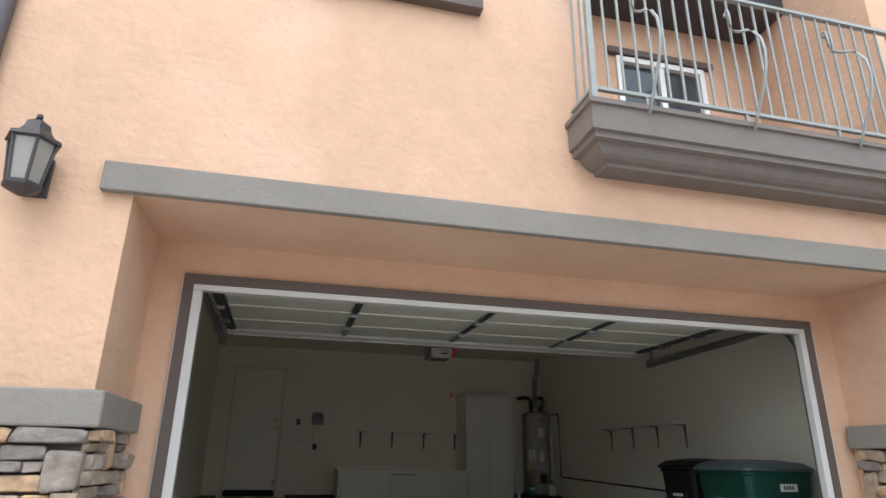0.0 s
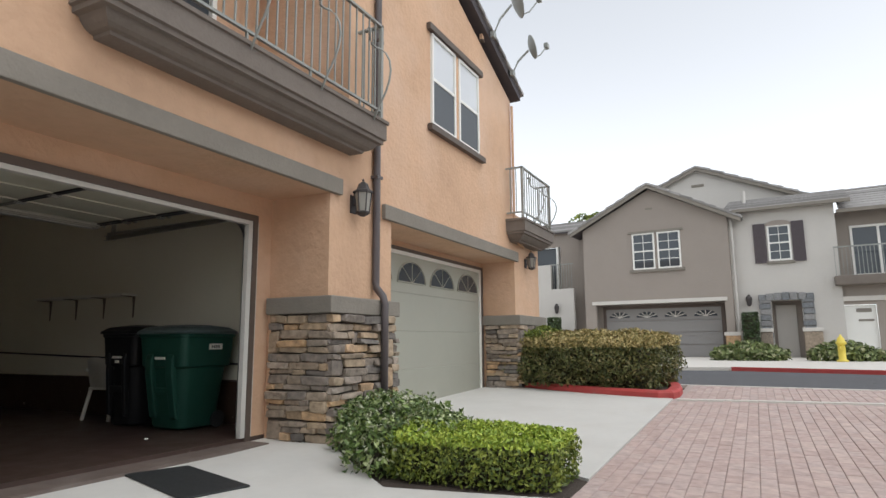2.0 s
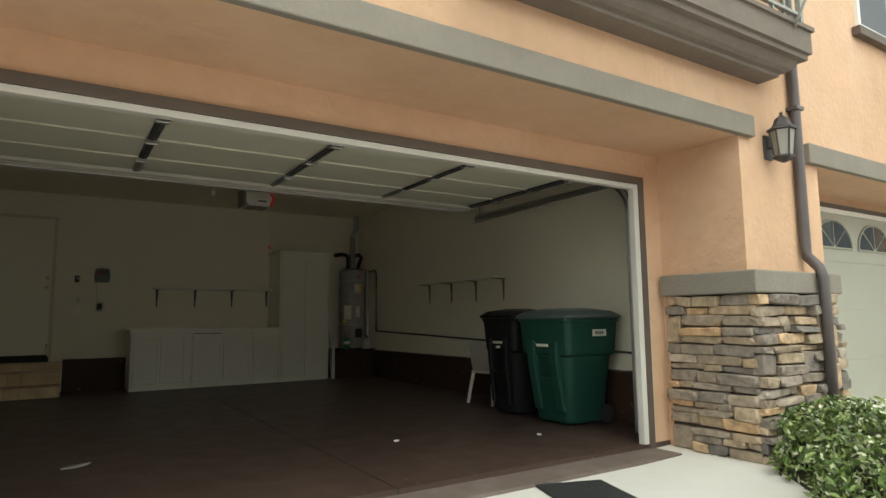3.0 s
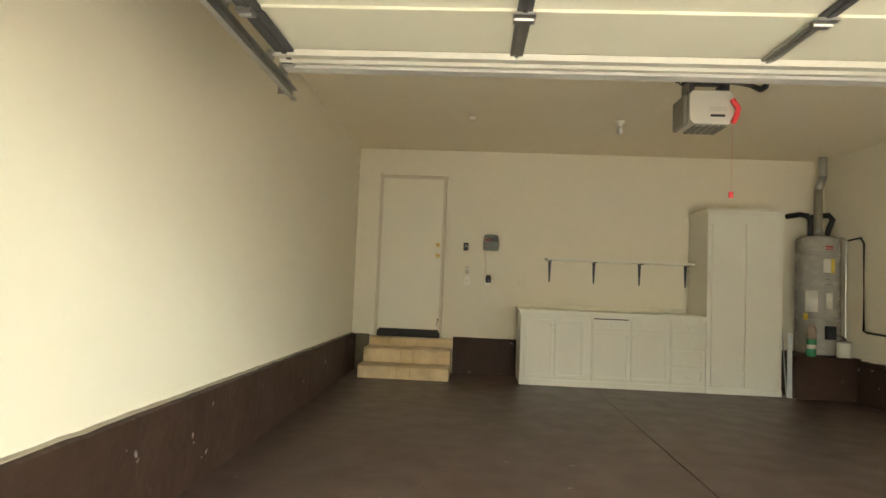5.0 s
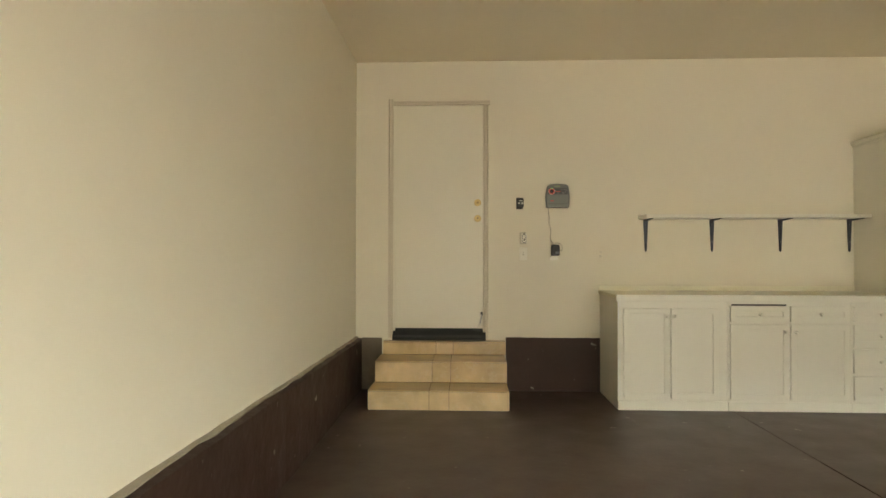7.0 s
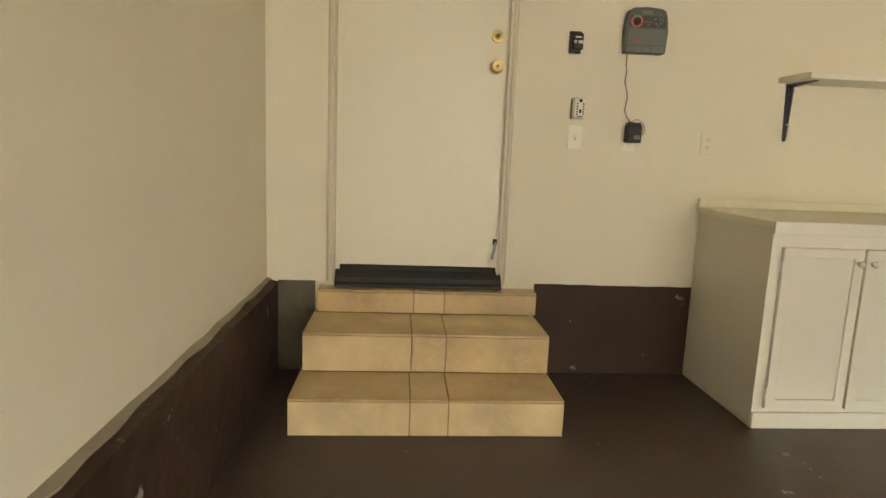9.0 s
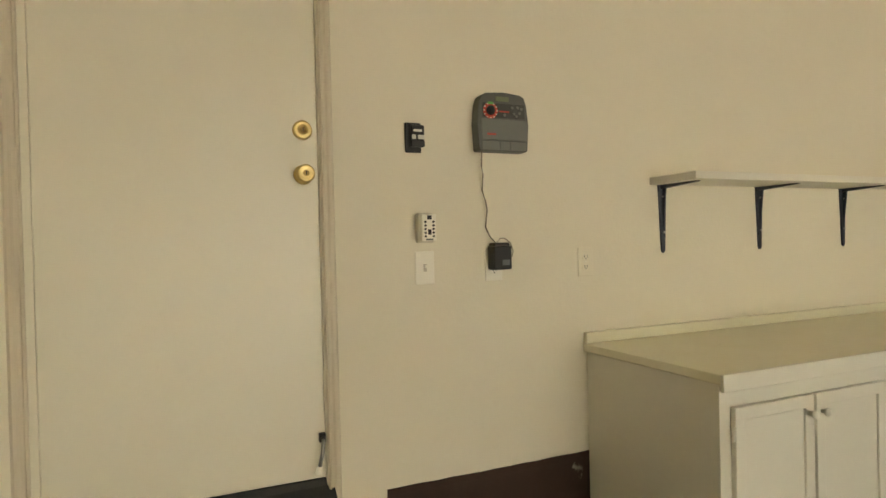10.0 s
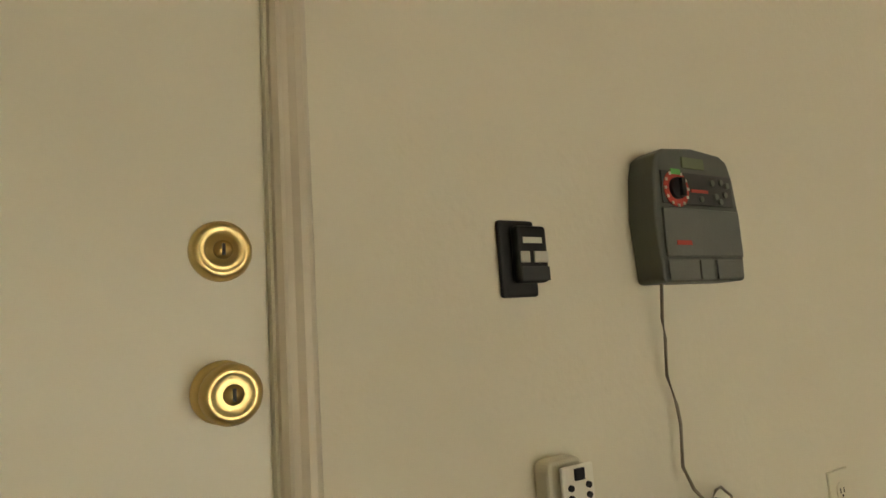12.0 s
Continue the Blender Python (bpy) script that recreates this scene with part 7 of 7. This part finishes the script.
def hedge_points(count, seed, path, half, z0, z1, top_only=False, ragged=0.05):
    """Places over the sides and top of a clipped hedge that follows a path of (x, y)."""
    rng = random.Random(seed)
    pts = []
    segs = list(zip(path, path[1:]))
    lens = [(Vector(b) - Vector(a)).length for a, b in segs]
    total = sum(lens)
    while len(pts) < count:
        s = rng.uniform(-half * 0.9, total + half * 0.9)
        i, acc = 0, 0.0
        while i < len(segs) - 1 and s > acc + lens[i]:
            acc += lens[i]
            i += 1
        a, b = Vector(segs[i][0]), Vector(segs[i][1])
        d = (b - a).normalized()
        n = Vector((-d.y, d.x))
        over = max(-s, s - total, 0.0)
        hw = half * math.sqrt(max(0.05, 1 - (over / half) ** 2 * 0.8))
        c = a + d * (s - acc)
        h = z1 - z0
        r = rng.random()
        if r < 0.46 or top_only:
            u, z, nn = rng.uniform(-hw, hw), z1, (0, 0, 1)
            z -= h * (0.16 * (abs(u) / hw) ** 3 + 0.12 * (over / half) ** 2)
        else:
            sd = rng.choice((-1, 1))
            z = z0 + h * rng.random() ** 0.8
            u = sd * hw * (0.90 + 0.10 * math.sin(math.pi * (z - z0) / h))
            nn = (sd * n.x, sd * n.y, 0.2)
            if rng.random() < 0.27:
                u *= rng.uniform(-1, 1)
                s2 = rng.choice((-half * 0.9, total + half * 0.9))
                c = (Vector(path[0]) - (Vector(path[1]) - Vector(path[0])).normalized() * half * 0.85) if s2 < 0 else (Vector(path[-1]) + (Vector(path[-1]) - Vector(path[-2])).normalized() * half * 0.85)
                nn = (-d.x, -d.y, 0.2) if s2 < 0 else (d.x, d.y, 0.2)
        q = c + n * u
        j = ragged * (noise.noise((q.x * 3.1, q.y * 3.1, z * 3.1)) + 0.6 * rng.uniform(-1, 1))
        g = gz(q.x)
        pts.append(((q.x + nn[0] * j, q.y + nn[1] * j, g + z + (nn[2] * j if nn[2] > 0.5 else 0.0)), nn))
    return pts


def hedge(name, label, path, half, z0, z1, count, size, top_mat, side_mat, seed, ragged, core=0.78):
    t = thing(name, 0, 0, 0, label, "hedge")
    # a solid near-black core fills the hedge behind its leaves
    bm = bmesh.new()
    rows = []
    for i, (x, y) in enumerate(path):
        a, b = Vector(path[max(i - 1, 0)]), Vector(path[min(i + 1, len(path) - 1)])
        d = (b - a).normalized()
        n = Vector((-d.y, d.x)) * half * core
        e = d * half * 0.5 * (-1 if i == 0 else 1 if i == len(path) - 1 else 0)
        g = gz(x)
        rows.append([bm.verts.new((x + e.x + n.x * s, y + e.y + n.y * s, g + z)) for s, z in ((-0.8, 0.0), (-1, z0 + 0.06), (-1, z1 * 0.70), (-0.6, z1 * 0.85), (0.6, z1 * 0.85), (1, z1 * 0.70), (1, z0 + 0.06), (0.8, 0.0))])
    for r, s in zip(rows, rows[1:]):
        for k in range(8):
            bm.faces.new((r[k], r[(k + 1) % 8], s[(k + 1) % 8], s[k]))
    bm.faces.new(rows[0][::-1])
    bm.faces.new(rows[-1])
    part("inner_wood", bm, DARKBROWN, t, "dark solid core behind the leaves")
    pts = hedge_points(count, seed, path, half, z0, z1, False, ragged)
    # leaves above the cut are lighter: top light and side shade put into colour
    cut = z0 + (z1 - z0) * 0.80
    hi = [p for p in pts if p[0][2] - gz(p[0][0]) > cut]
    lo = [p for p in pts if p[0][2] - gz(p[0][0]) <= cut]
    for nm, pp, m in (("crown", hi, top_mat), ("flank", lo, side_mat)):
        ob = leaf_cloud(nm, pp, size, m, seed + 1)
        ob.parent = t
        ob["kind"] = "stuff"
    return t


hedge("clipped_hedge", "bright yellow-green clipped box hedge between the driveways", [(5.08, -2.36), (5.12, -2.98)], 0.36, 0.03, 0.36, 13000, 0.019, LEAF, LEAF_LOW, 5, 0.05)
hedge("loose_shrub", "loose silvery green shrub against the stone pillar", [(6.1, -1.2), (5.25, -1.98)], 0.44, 0.02, 0.38, 8000, 0.027, LEAF_GREY, LEAF_GREY, 9, 0.16, 0.7)
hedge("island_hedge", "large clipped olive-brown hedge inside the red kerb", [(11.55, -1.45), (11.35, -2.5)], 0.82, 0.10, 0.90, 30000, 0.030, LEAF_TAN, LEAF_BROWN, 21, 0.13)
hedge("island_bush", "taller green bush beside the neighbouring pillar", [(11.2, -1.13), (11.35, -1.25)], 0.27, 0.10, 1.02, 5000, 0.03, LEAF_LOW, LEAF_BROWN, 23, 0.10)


def far_plants(name, label, u, v, w, d, h, count, size, material, seed):
    c = FAR @ Vector((u, v, 0))
    rng = random.Random(seed)
    t = thing(name, c.x, c.y, c.z - 0.2, label, "shrub", "", -94.3)
    pts = []
    for _ in range(count):
        a, b = rng.uniform(0, 6.28), rng.random() ** 0.5
        z = h * rng.random() ** 0.7 * (1 - 0.5 * b * b)
        pts.append(((w * b * math.cos(a), d * b * math.sin(a), 0.1 + z), (math.cos(a), math.sin(a), 0.6)))
    ob = leaf_cloud("foliage", pts, size, material, seed)
    ob.parent = t
    ob["kind"] = "stuff"
    return t


far_plants("entry_shrub", "low grassy green planting by the entry", 8.8, -3.4, 1.3, 0.9, 0.72, 1800, 0.10, LEAF_FAR, 31)
far_plants("entry_shrub", "low grassy green planting beside the walk", 11.7, -3.2, 1.1, 0.8, 0.72, 1500, 0.10, LEAF_FAR, 32)
far_plants("border_shrub", "low green border planting before the white doors", 15.0, -3.2, 2.6, 0.7, 0.55, 1800, 0.10, LEAF_FAR, 33)
for u, v, w, h, seed in ((8.68, -0.35, 0.29, 1.75, 35), (0.3, -0.5, 0.30, 1.75, 36)):
    c = FAR @ Vector((u, v, 0))
    rng = random.Random(seed)
    t = thing("column_shrub", c.x, c.y, c.z - 0.2, "clipped dark green column shrub at the house wall", "shrub", "column shrubs", -94.3)
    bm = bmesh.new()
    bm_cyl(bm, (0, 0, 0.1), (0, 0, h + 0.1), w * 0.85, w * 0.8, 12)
    part("inner_wood", bm, DARKBROWN, t)
    pts = []
    for _ in range(1500):
        a, z = rng.uniform(0, 6.28), rng.random() * h + 0.2
        r = w * (rng.random() ** 0.5 if rng.random() < 0.15 else 1.0)
        pts.append(((r * math.cos(a), r * math.sin(a), z if r == w else h + 0.2), (math.cos(a), math.sin(a), 0.2)))
    ob = leaf_cloud("foliage", pts, 0.065, LEAF_DARK, seed)
    ob.parent = t
    ob["kind"] = "stuff"

c = FAR @ Vector((11.6, -4.2, 0))
t = thing("fire_hydrant", c.x, c.y, c.z - 0.06, "yellow fire hydrant in the planting across the lane", "hydrant")
bm = bmesh.new()
bm_lathe(bm, [(0.17, 0.0), (0.17, 0.05), (0.11, 0.07), (0.11, 0.55), (0.15, 0.57), (0.15, 0.63), (0.12, 0.66), (0.10, 0.76), (0.04, 0.82), (0.03, 0.88)], 16)
part("barrel", bm, YELLOW, t, "", 0, True)
for sx in (-1, 1):
    bm = bmesh.new()
    bm_cyl(bm, (sx * 0.08, 0, 0.45), (sx * 0.20, 0, 0.45), 0.06, seg=12)
    part("nozzle_cap", bm, YELLOW, t)

c = FAR @ Vector((-2.4, 14.0, 0))
t = thing("palm_tree", c.x, c.y, 0.0, "palm tree whose fronds show behind the grey roof", "tree")
bm = bmesh.new()
bm_cyl(bm, (0, 0, 0), (0.1, 0, 9.7), 0.22, 0.15, 10)
part("trunk", bm, DARKBROWN, t)
rng = random.Random(4)
pts = []
for k in range(16):
    a, up = rng.uniform(0, 6.28), rng.uniform(0.2, 1.0)
    for j in range(24):
        s = j / 23
        r = 1.5 * s
        pts.append(((0.1 + r * math.cos(a) + rng.uniform(-0.1, 0.1), r * math.sin(a) + rng.uniform(-0.1, 0.1), 9.7 + up * 1.2 * s - 1.1 * s * s), (math.cos(a), math.sin(a), 0.3)))
ob = leaf_cloud("fronds", pts, 0.16, LEAF_LOW, 44)
ob.parent = t
ob["kind"] = "stuff"


# ---- brick paving ----
def pavers():
    bm = bmesh.new()
    bm_box(bm, -0.1015, 0.1015, -0.0515, 0.0515, -0.03, 0.0)
    top = [e for e in bm.edges if all(v.co.z > -0.01 for v in e.verts)]
    bmesh.ops.bevel(bm, geom=top, offset=0.004, segments=1, affect="EDGES")
    me = bpy.data.meshes.new("brick")
    bm.to_mesh(me)
    bm.free()
    me.materials.append(PAVER)
    bed = bpy.data.objects["paver_bed"]
    rng = random.Random(8)
    vs, fs, made = [], [], 0
    src_v = [v.co.copy() for v in me.vertices]
    src_f = [tuple(p.vertices) for p in me.polygons]
    row, y = 0, -3.46
    while y > -7.6:
        x = -2.8 + (0.1035 if row % 2 else 0.0)
        while x < 12.25 + (y + 3.3) * 0.065:
            # the pale strip and the kerb keep their room
            strip = 10.14 - (y + 3.46) * 0.099
            if abs(x - strip) > 0.165 and not (x > 10.1 and y > -3.52):
                m = pose(x, y, gz(x) + 0.034 + rng.uniform(-0.0015, 0.0015), 0, -1.72 if 5 < x < 12 else 0, rng.uniform(-0.5, 0.5))
                if made < 300 and 5.4 < x < 9.2 and y > -4.9:
                    ob = new("brick", me)
                    ob.parent = bed
                    ob.matrix_basis = m
                    made += 1
                else:
                    k = len(vs)
                    vs += [m @ v for v in src_v]
                    fs += [tuple(i + k for i in f) for f in src_f]
            x += 0.207
        y -= 0.107
        row += 1
    joined = bpy.data.meshes.new("brick_field")
    joined.from_pydata(vs, [], fs)
    joined.materials.append(PAVER)
    ob = new("brick_field", joined)
    ob.parent = bed
    ob["kind"] = "stuff"


pavers()
